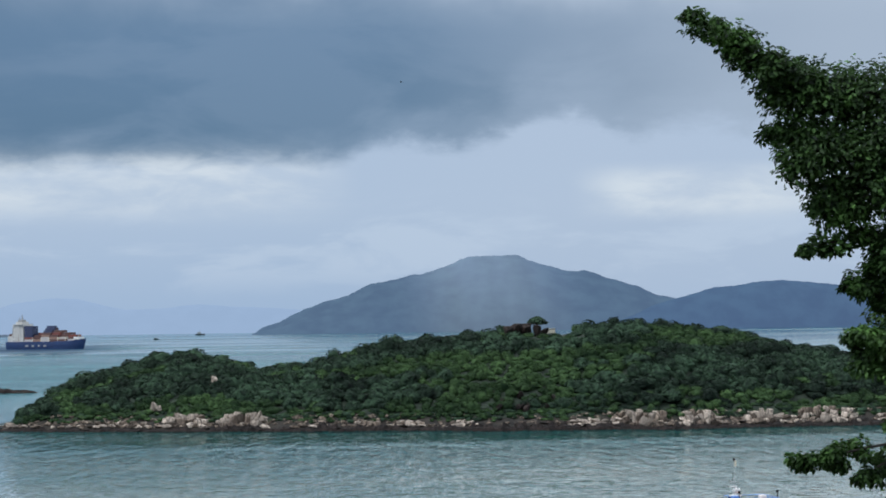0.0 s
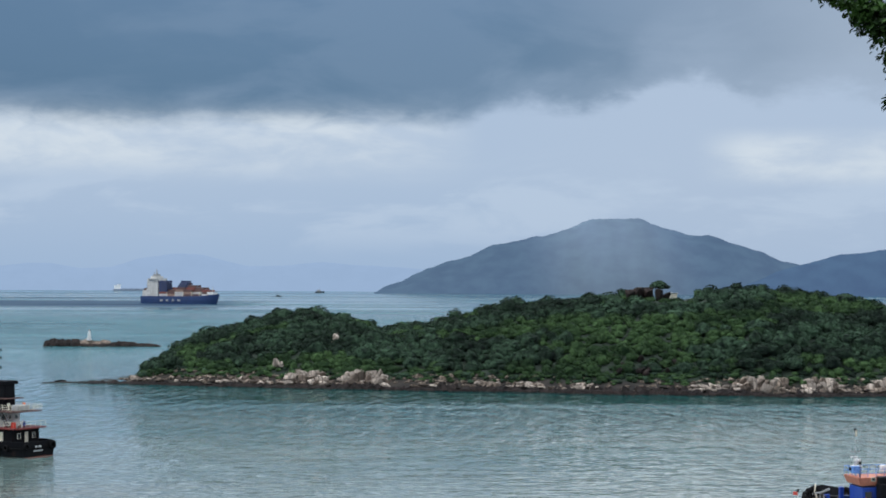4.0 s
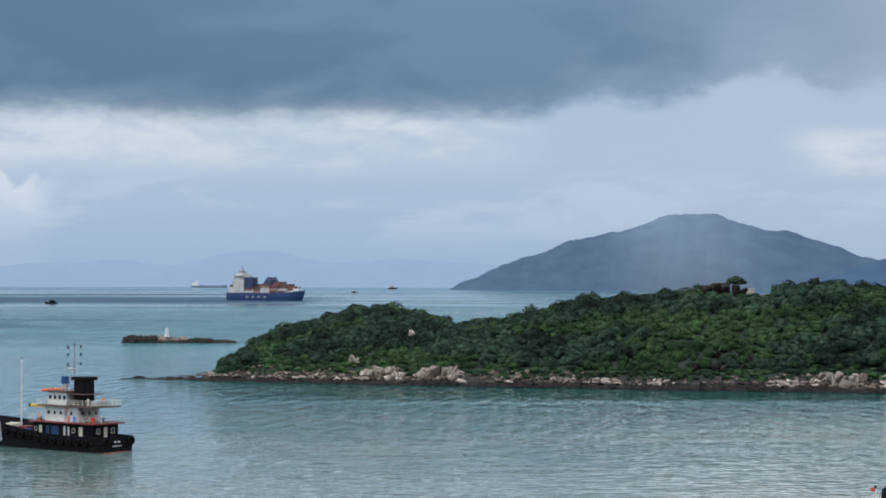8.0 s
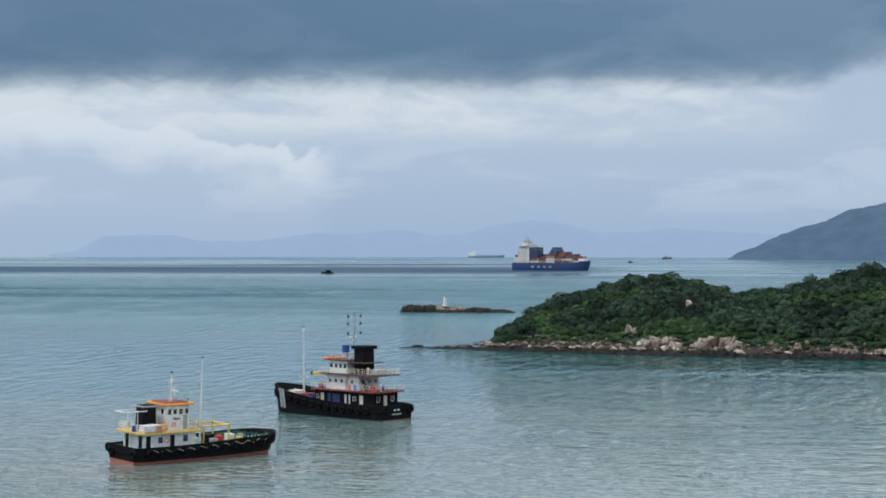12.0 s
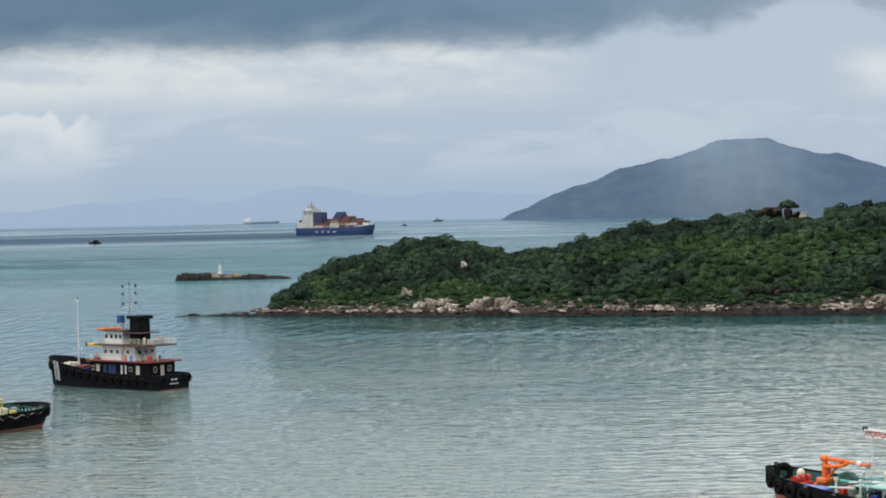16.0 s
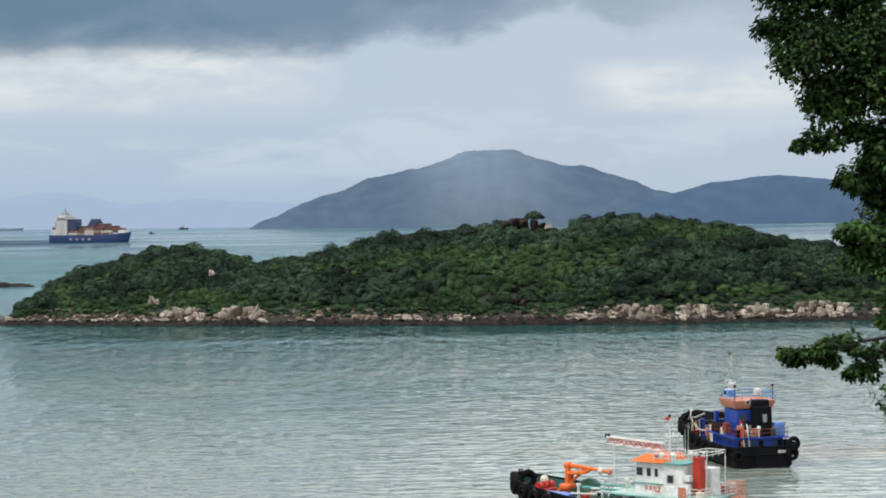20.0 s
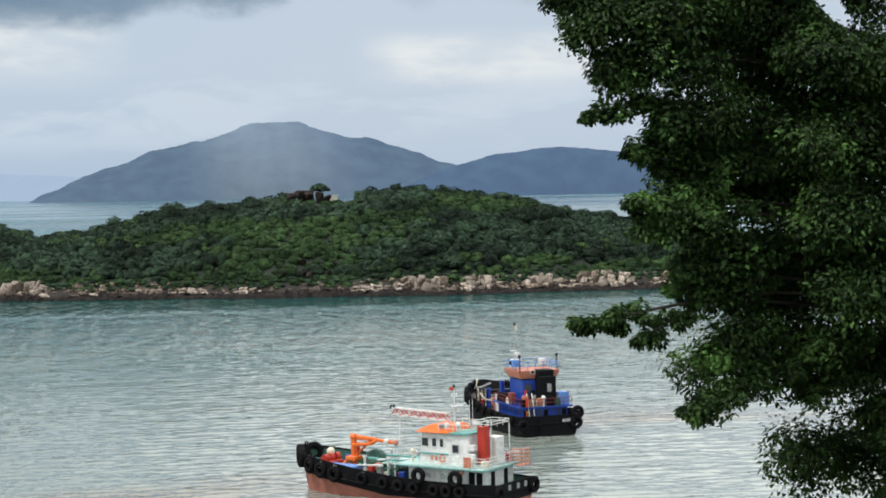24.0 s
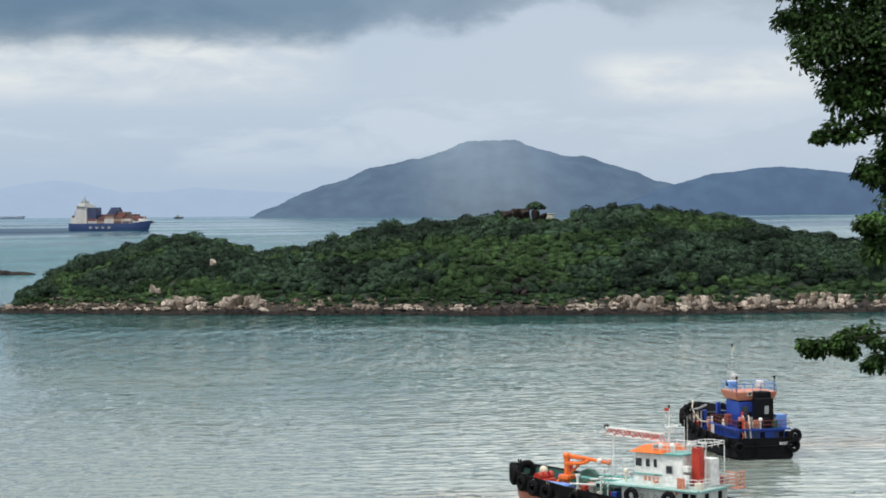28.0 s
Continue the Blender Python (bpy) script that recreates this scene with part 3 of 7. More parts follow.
def grove(name, spots, shapes, mat, label, category, core=0.73):
    """All the clumps of one kind of scrub in one mesh: a dark core and the leaf patches round it."""
    vs_, fs_, n_ = [], [], 0
    for k, (x, y, z, rx, rz, a) in enumerate(spots):
        q = shapes[k % len(shapes)][:: 1 if rx > 1.5 else 2]
        ca, sa = math.cos(a), math.sin(a)
        rot = np.array([[ca, sa, 0], [-sa, ca, 0], [0, 0, 1]])
        size = np.array([rx * (1 + 0.22 * math.sin(3.7 * k)), rx * (1 - 0.22 * math.sin(3.7 * k)), rz])
        p = (q.reshape(-1, 3) @ rot) * size + np.array([x, y, z])
        vs_.append(p)
        fs_ += (np.arange(len(p)).reshape(-1, 4) + n_).tolist()
        n_ += len(p)
        c = (ICO_V * core * (1 + 0.16 * np.sin(ICO_V @ np.array([5.0, 7.0, 6.0]) + k) + 0.10 * np.sin(ICO_V @ np.array([-9.0, 6.0, 11.0]) + 2 * k))[:, None] @ rot) * size * np.array([1, 1, 0.8]) + np.array([x, y, z])
        vs_.append(c)
        fs_ += (ICO_F + n_).tolist()
        n_ += len(c)
    ob = mesh_object(name, np.concatenate(vs_), fs_, mat)
    return tagged(ob, label, category, kind="stuff")


shapes = clump_shapes(24, 130, 0.125)
dark_spots, light_spots = [], []
taken = {}


def room(x, y, r_, share):
    """Whether a crown of radius r_ keeps its share of distance to the crowns that stand already."""
    gx, gy = int(x // 6), int(y // 6)
    for a in (-1, 0, 1):
        for b in (-1, 0, 1):
            for qx, qy, qr in taken.get((gx + a, gy + b), ()):
                if (qx - x) ** 2 + (qy - y) ** 2 < (share * (qr + r_)) ** 2:
                    return False
    taken.setdefault((gx, gy), []).append((x, y, r_))
    return True


# first the tall crowns, each with room to stand, then the low scrub between them
for tall, count_, tries in ((True, 2100, 14000), (False, 3000, 9000)):
    placed = 0
    for _ in range(tries):
        if placed >= count_:
            break
        x = rng.uniform(-69, 232)
        w, s = wide(x), shore(x)
        d = rng.uniform(0.055, 1.12)
        if wob(x, d * 40, 0.15, 4.0) * 0.035 + (0.10 if tall else 0.052) > d or (76 < x < 97 and d > (0.72 if tall else 0.97)):
            continue
        y = s + w * d
        z = land(x, y)
        if z < 2.0:
            continue
        open_ = wob(x * 0.6, d * 90, 0.035, 12.0) + 0.3 * math.exp(-((x - 62) / 30) ** 2 - ((d - 0.4) / 0.3) ** 2)
        light = open_ > 0.15 or (d < 0.2 and rng.random() < 0.5)
        if tall:
            r = rng.choice((1.5, 2.0, 2.7, 3.4), p=(0.25, 0.35, 0.27, 0.13)) * rng.uniform(0.9, 1.15) * (0.85 if x < 0 else 1.0)
            if light and r > 2.2 or not room(x, y, r, 0.56):
                continue
            spot = (x, y, z + 0.4 * r, r * 1.1, r * rng.uniform(0.75, 1.35), rng.uniform(0, 6.28))
        else:
            r = rng.uniform(0.8, 1.6)
            spot = (x, y, z + 0.2 * r, r * 1.3, r * rng.uniform(0.7, 1.0), rng.uniform(0, 6.28))
        (light_spots if light else dark_spots).append(spot)
        placed += 1
for _ in range(900):
    x = rng.uniform(-66, 226)
    d = rng.uniform(0.044, 0.11)
    y = shore(x) + wide(x) * d
    r = rng.uniform(0.5, 1.0)
    (light_spots if rng.random() < 0.6 else dark_spots).append((x, y, land(x, y) + 0.1, r * 1.4, r * rng.uniform(0.7, 1.1), rng.uniform(0, 6.28)))
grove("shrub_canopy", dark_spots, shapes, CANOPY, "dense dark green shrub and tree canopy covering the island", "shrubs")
grove("scrub", light_spots, shapes, GRASSY, "lighter green low scrub in the canopy's gaps", "scrub")


# rocks of the shore
def rock_mesh(name, seed, mat, subdiv=2, rough=0.16):
    bm = bmesh.new()
    bmesh.ops.create_icosphere(bm, subdivisions=subdiv, radius=1.0)
    rr = random.Random(seed)
    cuts = []
    for _ in range(9):
        nrm = Vector((rr.gauss(0, 1), rr.gauss(0, 1), rr.gauss(0, 0.8))).normalized()
        cuts.append((nrm, rr.uniform(0.32, 0.7)))
    for v in bm.verts:
        for nrm, dist in cuts:
            e = v.co.dot(nrm) - dist
            if e > 0:
                v.co -= nrm * e * 0.92
        v.co += v.co.normalized() * rough * noise.noise(v.co * 3.5 + Vector((seed, 0, 0)))
    me = bpy.data.meshes.new(name)
    bm.to_mesh(me)
    bm.free()
    me.materials.append(mat)
    return me


def block_mesh(name, seed, mat):
    """A jointed block: the hull of scattered points in a box, with sharp edges."""
    bm = bmesh.new()
    rr = random.Random(seed)
    for _ in range(16):
        p = [rr.uniform(-1, 1) for _ in range(3)]
        k = max(abs(c) for c in p) ** 0.7
        bm.verts.new([c / k for c in p])
    hull = bmesh.ops.convex_hull(bm, input=bm.verts)
    bmesh.ops.delete(bm, geom=list({g for g in hull["geom_interior"] if isinstance(g, bmesh.types.BMVert)}), context="VERTS")
    bmesh.ops.bevel(bm, geom=bm.edges[:], offset=0.05, segments=1, affect="EDGES")
    me = bpy.data.meshes.new(name)
    bm.to_mesh(me)
    bm.free()
    me.materials.append(mat)
    return me


pale = [block_mesh("boulder", k, ROCK) for k in range(12)]
wet = [rock_mesh("wet_rock", 40 + k, WETROCK) for k in range(6)]
tan = [block_mesh("rock", 70 + k, RUBBLE) for k in range(6)]
# outcrops of pale jointed blocks along the shore: from, to, height of the face
OUTCROPS = ((-74, -64, 0.9), (-62, -50, 1.1), (-47, -30, 1.5), (-28, -14, 2.3), (-12, 3, 2.9), (10, 17, 0.8), (24, 33, 1.3), (34, 45, 1.2), (50, 57, 1.4), (80, 91, 1.6),
            (92, 107, 3.0), (108, 122, 2.3), (126, 139, 2.0), (140, 158, 2.5), (162, 184, 2.0), (190, 214, 1.5))
blocks = 0
for x0, x1, face_ in OUTCROPS:
    for layer in range(3):
        x = x0 + rng.uniform(0, 1.0)
        while x < x1 and blocks < 300:
            w_ = rng.uniform(0.9, 2.3)
            f = math.sin(math.pi * min(1.0, max(0.0, (x - x0) / (x1 - x0)))) ** 0.5
            if layer and f * face_ < 0.8 * layer:
                x += w_
                continue
            tall_ = max(0.6, face_ * f * rng.uniform(0.45, 0.85)) * (0.75 if layer == 0 else 1.0)
            y = shore(x) + 2.0 + 1.5 * layer + rng.uniform(-0.5, 0.6)
            z = 1.2 + 0.95 * layer * min(1.0, face_ / 2.0) + 0.35 * tall_
            ob = new("boulder", pale[blocks % 12] if rng.random() < 0.68 else tan[blocks % 6])
            ob.matrix_basis = Matrix.LocRotScale((x, y, z), Euler((rng.uniform(-0.2, 0.2), rng.uniform(-0.28, 0.28), rng.normal(0, 0.35))),
                                                 (w_ * rng.uniform(0.6, 0.9), rng.uniform(0.8, 1.3), tall_ * rng.uniform(0.65, 0.95)))
            tagged(ob, "pale weathered granite block on the island's shore", "rock", "boulders of the shore")
            blocks += 1
            x += w_ * rng.uniform(0.8, 1.5)


def ridge(name, line, width, tops, mat, step_=0.45, seed=0.0, rough=0.55, cell_=1.7, uneven=0.9):
    """A low continuous rock ridge along a line of (x, y): ragged, stepped in ledges, with a flat-cut face to the water."""
    xs = np.arange(tops[0][0], tops[-1][0], step_)
    prof = ((-1.0, -0.6), (-0.9, 0.12), (-0.72, 0.5), (-0.45, 0.72), (-0.1, 1.0), (0.3, 0.92), (0.75, 0.55), (1.0, -0.4))
    vs_ = []
    for x in xs:
        cell = math.floor(x / cell_ + 0.6 * wob(x, 3.0, 0.3, seed))
        jump = 1 + uneven * ((math.sin(cell * 78.233 + seed) * 43758.5 % 1.0) - 0.5)
        top_ = interp(x, tops)
        for k, (v, h) in enumerate(prof):
            y = interp(x, line) + width * (v + 0.28 * wob(x, v * 3, 0.35, seed + 2) + 0.12 * (jump - 1))
            z = top_ * h * jump * (1 + rough * wob(x, v * 2.5, 0.8, seed + 5)) if h > 0 else -0.7
            vs_.append((x + 0.3 * wob(x, v * 9, 0.9, seed + 8), y, z))
    m = len(prof)
    fs_ = [(i * m + j, (i + 1) * m + j, (i + 1) * m + j + 1, i * m + j + 1) for i in range(len(xs) - 1) for j in range(m - 1)]
    return mesh_object(name, vs_, fs_, mat)


tagged(ridge("shore_ledge", [(x, shore(x) + 0.9) for x in range(-100, 234, 2)], 2.6, [(-97, 0.1), (-84, 0.5), (-76, 0.8), (-60, 0.9), (-10, 1.0), (10, 1.7), (22, 1.3), (45, 1.0), (60, 1.5), (75, 1.7), (90, 1.1), (232, 1.2)], WETROCK),
       "dark wet rock ledge along the island's tide line", "rock", kind="structure")
for k in range(110):
    x = -88 + 318 * (k + rng.uniform(-0.4, 0.4)) / 110
    y = shore(x) + rng.uniform(-1.0, 4.4)
    size = rng.uniform(0.5, 1.1) * (0.45 if x < -68 else 1.0)
    ob = new("wet_rock", wet[k % 6])
    ob.matrix_basis = Matrix.LocRotScale((x, y, 0.15 * size + max(0.0, land(x, y)) * 0.75), Euler((rng.uniform(-0.15, 0.15), rng.uniform(-0.15, 0.15), rng.uniform(-0.5, 0.5))),
                                         (size * rng.uniform(1.6, 3.2), size * rng.uniform(0.8, 1.3), size * rng.uniform(0.5, 0.8)))
    tagged(ob, "dark wet rock ledge at the tide line of the island", "rock", "wet rocks at the tide line")
# small broken stones between them, in one sheet of rubble
vs_, fs_, n_ = [], [], 0
for k in range(520):
    x = rng.uniform(-72, 222)
    y = shore(x) + rng.uniform(1.2, 6.5)
    size = rng.uniform(0.18, 0.6)
    p = ICO_V * (1 + 0.35 * rng.normal(size=(len(ICO_V), 1))) * size * np.array([1.5, 1.0, 0.8]) + np.array([x, y, land(x, y) + 0.1])
    vs_.append(p)
    fs_ += (ICO_F + n_).tolist()
    n_ += len(p)
tagged(mesh_object("rubble", np.concatenate(vs_), fs_, RUBBLE), "broken brown stones between the shore blocks", "stones", kind="stuff")

# marks on the slope: a pale slab among the shrubs, a standing stack and a red-brown scree
for x, y, size, squash, label in ((-13.2, 578, 1.6, 1.5, "pale bare rock slab among the shrubs"), (-15.0, 576, 1.0, 0.8, "pale bare rock slab among the shrubs"),
                                  (-29.5, 554, 1.3, 1.7, "tall grey rock stack above the shore"), (-28.0, 553, 1.1, 1.2, "tall grey rock stack above the shore")):
    ob = new("boulder", pale[int(size * 5) % 12])
    ob.matrix_basis = Matrix.LocRotScale((x, y, land(x, y) + 0.8 + size * squash * 0.4), Euler((0.2, 0.25, x)), (size * 0.65, size * 0.65, size * squash * 0.65))
    tagged(ob, label, "rock", "boulders of the shore")
for k in range(14):
    x = 71 + rng.normal(0, 4)
    y = 528 + rng.normal(0, 4)
    ob = new("boulder", wet[k % 6])
    size = rng.uniform(0.7, 1.5)
    ob.matrix_basis = Matrix.LocRotScale((x, y, land(x, y) + 1.1), Euler((0, 0, x)), (size, size, size * 1.1))
    tagged(ob, "brown scree block below the shrubs", "rock", "boulders of the shore")

# a lone umbrella-shaped tree on the crest
lone = tagged(new("lone_tree"), "lone umbrella-shaped tree on the island's crest", "tree")
bm = bmesh.new()
rod(bm, (0, 0, -3.0), (0.2, 0, 2.2), 0.22, 0.16)
for a in range(5):
    rod(bm, (0.2, 0, 1.9), (0.2 + 1.9 * math.cos(a * 1.26), 1.5 * math.sin(a * 1.26), 3.2), 0.1, 0.04, 6)
part("trunk", bm, BARK, lone)
crown = [(0.2 + 2.6 * math.cos(2.4 * k) * (k / 22) ** 0.5, 1.9 * math.sin(2.4 * k) * (k / 22) ** 0.5, 4.1 - 1.9 * k / 26, rng.uniform(0.9, 1.2), rng.uniform(0.7, 1.0), k) for k in range(26)]
top = grove("crown", crown, shapes, CANOPY, "", "")
del top["kind"]
top.parent = lone

# ---- boats ----


def half(u, stern=0.86, full=0.10, bow=0.62, point=2.0):
    """Half breadth along a hull, u from stern 0 to bow 1."""
    if u < full:
        return stern + (1 - stern) * math.sin(u / full * math.pi / 2)
    if u > bow:
        return max(0.0, 1 - ((u - bow) / (1 - bow)) ** point) ** 0.72
    return 1.0


class Hull:
    """A workboat hull: x forward, y to port, z up from the water, with its bulwark and deck."""

    def __init__(self, parent, L, B, deck, bow, bulwark, flare=0.9, outside=BLACK, inside=GREEN, floor=DECK, boot=BOOT, boot_z=0.45, boot_bow=0.45, point=2.9, n=30):
        self.L, self.B, self.deck, self.bow, self.bulwark, self.point = L, B, deck, bow, bulwark, point
        us = [0.5 - 0.5 * math.cos(math.pi * i / n) for i in range(n + 1)]
        loop = [(u, 1) for u in us] + [(u, -1) for u in reversed(us[:-1])]

        def row(z_of, widen, inset=0.0, rake=0.0):
            pts = []
            for u, s in loop:
                w = max(0.0, half(u, point=point) * widen(u) * B / 2 - inset)
                x = -L / 2 + L * u + rake * max(0.0, u - 0.75) / 0.25 * L * 0.04 - (inset if u > 0.98 else -inset if u < 0.02 else 0)
                pts.append((x, s * w, z_of(u)))
            return pts

        def skin(bm, rows, cap_low=False, cap_high=False):
            vr = [[bm.verts.new(p) for p in r] for r in rows]
            m = len(rows[0])
            for a, b in zip(vr, vr[1:]):
                for i in range(m):
                    bm.faces.new((a[i], a[(i + 1) % m], b[(i + 1) % m], b[i]))
            for on, r in ((cap_low, vr[0]), (cap_high, vr[-1])):
                if on:
                    for i in range(1, n):
                        bm.faces.new((r[i], r[i + 1], r[m - i - 1], r[m - i])) if m - i < m else None
            bmesh.ops.remove_doubles(bm, verts=bm.verts[:], dist=0.002)
            return bm

        low = lambda u: 0.80 + 0.08 * (1 - u)
        mid = lambda u: flare + (1 - flare) * 0.4
        red = lambda u: boot_z + (boot_bow - boot_z) * max(0, u - 0.5) * 2
        part("boot_top", skin(bmesh.new(), [row(lambda u: -1.4, lambda u: low(u) * 0.8, 0, -1.2), row(lambda u: 0.0, low, 0, -0.6), row(red, mid, 0, -0.2)]),
             boot, parent, "faded red boot top along the waterline")
        top = lambda u: self.rail(u)
        bm = skin(bmesh.new(), [row(red, mid, 0, -0.2), row(lambda u: self.floor(u), lambda u: 0.97, 0, 0.3), row(top, lambda u: 1.0, 0, 0.8),
                                row(lambda u: top(u) + 0.02, lambda u: 1.0, 0.16, 0.8), row(lambda u: self.floor(u) + 0.02, lambda u: 0.97, 0.18, 0.3)])
        self.shell = part("hull", bm, outside, parent, "scuffed black steel hull and bulwark")
        bm = skin(bmesh.new(), [row(lambda u: self.floor(u) + 0.03, lambda u: 0.97, 0.20, 0.3), row(lambda u: top(u) - 0.1, lambda u: 1.0, 0.18, 0.78)])
        part("bulwark_lining", bm, inside, parent, "painted inner face of the bulwark")
        bm = bmesh.new()
        r = row(lambda u: self.floor(u) + 0.01, lambda u: 0.97, 0.17, 0.3)
        m = len(r)
        vs_ = [bm.verts.new(p) for p in r]
        for i in range(n):
            a, b, c, d = vs_[i], vs_[i + 1], vs_[(m - i - 1) % m], vs_[(m - i) % m]
            q = list(dict.fromkeys((a, b, c, d)))
            if len(q) > 2:
                bm.faces.new(q)
        part("deck", bm, floor, parent, "worn steel deck")
        bm = bmesh.new()
        edge_ = row(lambda u: self.floor(u) - 0.15, lambda u: 0.985, -0.06, 0.35)
        pipe(bm, edge_ + edge_[:1], 0.11, 6)
        part("rubbing_strake", bm, RUBBER, parent, "black rubber rubbing strake")
        bm = bmesh.new()
        edge_ = row(lambda u: top(u) + 0.02, lambda u: 1.0, 0.06, 0.8)
        pipe(bm, edge_ + edge_[:1], 0.07, 6)
        part("rail_cap", bm, outside, parent)

    def floor(self, u):
        return self.deck + (self.bow - self.bulwark - self.deck) * max(0.0, (u - 0.35) / 0.65) ** 1.8

    def rail(self, u):
        return self.floor(u) + self.bulwark * (0.72 + 0.28 * min(1, max(0, (u - 0.3) * 2.5)))

    def side(self, x, s, out=0.0):
        """The rail at x on the side s (1 port): its point and the outward turn about z."""
        L = self.L
        u = (x + L / 2) / L

        def w(q):
            return half(min(max(q, 0), 1), point=self.point) * self.B / 2
        e = 0.004
        slope = (w(u + e) - w(u - e)) / (2 * e * L)
        nrm = Vector((-slope, 1.0, 0)).normalized()
        p = Vector((x, w(u), self.rail(u))) + nrm * out
        return Vector((p.x, s * p.y, p.z)), math.atan2(s * nrm.y, nrm.x)


def tyre_mesh(big, small):
    bm = bmesh.new()
    ring(bm, (0, 0, 0), big, small, "X", 18, 8)
    me = bpy.data.meshes.new("tyre")
    bmesh.ops.recalc_face_normals(bm, faces=bm.faces[:])
    bm.to_mesh(me)
    bm.free()
    me.materials.append(RUBBER)
    me.polygons.foreach_set("use_smooth", [True] * len(me.polygons))
    return me


TYRE = {"huge": tyre_mesh(0.7, 0.32), "big": tyre_mesh(0.58, 0.25), "mid": tyre_mesh(0.46, 0.2), "small": tyre_mesh(0.36, 0.16)}


def tyre(parent, hull, x, s, size="mid", drop=0.5, chain=True):
    p, a = hull.side(x, s, 0.2)
    o = new("tyre", TYRE[size])
    o.parent = parent
    o.matrix_basis = Matrix.Translation((p.x, p.y, p.z - drop)) @ Matrix.Rotation(a, 4, "Z")
    if chain:
        bm = bmesh.new()
        q, _ = hull.side(x, s, -0.05)
        for k in (-0.14, 0.14):
            pipe(bm, [(q.x + k, q.y, q.z + 0.04), (p.x + k, p.y, p.z - drop + 0.2)], 0.035, 5)
        part("fender_rope", bm, ROPE, parent, "pale fender rope")
    return o


def stern_tyre(parent, hull, y, z, size="mid"):
    o = new("tyre", TYRE[size])
    o.parent = parent
    o.matrix_basis = Matrix.Translation((-hull.L / 2 - 0.22, y, z))
    return o


def house(parent, name, x0, x1, w, z0, z1, mat, label="", lean=0.0, bevel=0.12):
    """A deckhouse tier with rounded corners; lean: its front leans aft by that much at the top."""
    bm = bmesh.new()
    box(bm, ((x0 + x1) / 2, 0, (z0 + z1) / 2), (x1 - x0, w, z1 - z0), 0)
    for v in bm.verts:
        if v.co.z > (z0 + z1) / 2 and v.co.x > (x0 + x1) / 2:
            v.co.x -= lean
    up = [e for e in bm.edges if abs(e.verts[0].co.z - e.verts[1].co.z) > 0.5]
    bmesh.ops.bevel(bm, geom=up, offset=bevel, segments=3, affect="EDGES")
    return part(name, bm, mat, parent, label)


def slab(parent, name, x0, x1, w, z, t, mat, label="", r=0.25):
    bm = bmesh.new()
    box(bm, ((x0 + x1) / 2, 0, z + t / 2), (x1 - x0, w, t), 0)
    up = [e for e in bm.edges if abs(e.verts[0].co.z - e.verts[1].co.z) > t * 0.5]
    bmesh.ops.bevel(bm, geom=up, offset=r, segments=3, affect="EDGES")
    return part(name, bm, mat, parent, label)


def pane(parent, c, w, h, face, frame_mat=WHITE):
    """A window: a frame that stands 3 cm proud with its dark pane. face: 'x', '-x', 'y' or '-y'."""
    out_ = {"x": Vector((1, 0, 0)), "-x": Vector((-1, 0, 0)), "y": Vector((0, 1, 0)), "-y": Vector((0, -1, 0))}[face]
    across = Vector((-out_.y, out_.x, 0))
    bm = bmesh.new()
    c = Vector(c)

    def bar(o, sw, sh):
        p = c + across * o[0] + Vector((0, 0, o[1])) + out_ * 0.02
        s = Vector((abs(across.x) * sw + abs(out_.x) * 0.06, abs(across.y) * sw + abs(out_.y) * 0.06, sh))
        box(bm, p, s, 0)
    t = 0.07
    bar((0, h / 2), w + t, t)
    bar((0, -h / 2), w + t, t)
    bar((w / 2, 0), t, h)
    bar((-w / 2, 0), t, h)
    fr = part("window", bm, frame_mat, parent)
    bm = bmesh.new()
    box(bm, c + out_ * 0.012, (abs(across.x) * w + abs(out_.x) * 0.03, abs(across.y) * w + abs(out_.y) * 0.03, h), 0)
    part("pane", bm, GLASS, fr, "dark glass pane")
    return fr


def panel(parent, name, c, w, h, face, mat, label="", thick=0.05):
    out_ = {"x": Vector((1, 0, 0)), "-x": Vector((-1, 0, 0)), "y": Vector((0, 1, 0)), "-y": Vector((0, -1, 0))}[face]
    s = (thick, w, h) if out_.x else (w, thick, h)
    bm = box(bmesh.new(), Vector(c) + out_ * thick * 0.4, s, 0.012)
    return part(name, bm, mat, parent, label)


def railing(parent, pts, h=1.0, mat=WHITE, bars=2, gap=1.1, r=0.028, label=""):
    bm = bmesh.new()
    for a, b in zip(pts, pts[1:]):
        a, b = Vector(a), Vector(b)
        n_ = max(1, round((b - a).length / gap))
        for i in range(n_ + 1):
            p = a.lerp(b, i / n_)
            rod(bm, p, p + Vector((0, 0, h)), r, seg=5)
        for k in range(1, bars + 1):
            up = Vector((0, 0, h * k / bars))
            rod(bm, a + up, b + up, r, seg=5)
    return part("railing", bm, mat, parent, label)


def lifebuoy(parent, c, axis="Y", mat=ORANGE):
    return part("lifebuoy", ring(bmesh.new(), c, 0.3, 0.07, axis, 16, 6), mat, parent, "orange lifebuoy", True)


def bitt(parent, x, y, z):
    bm = bmesh.new()
    for k in (-0.3, 0.3):
        rod(bm, (x + k, y, z), (x + k, y, z + 0.65), 0.12, seg=10)
        rod(bm, (x + k, y, z + 0.62), (x + k, y, z + 0.7), 0.17, seg=10)
    box(bm, (x, y, z + 0.05), (1.1, 0.4, 0.1), 0.02)
    return part("mooring_bitt", bm, BLACK, parent)


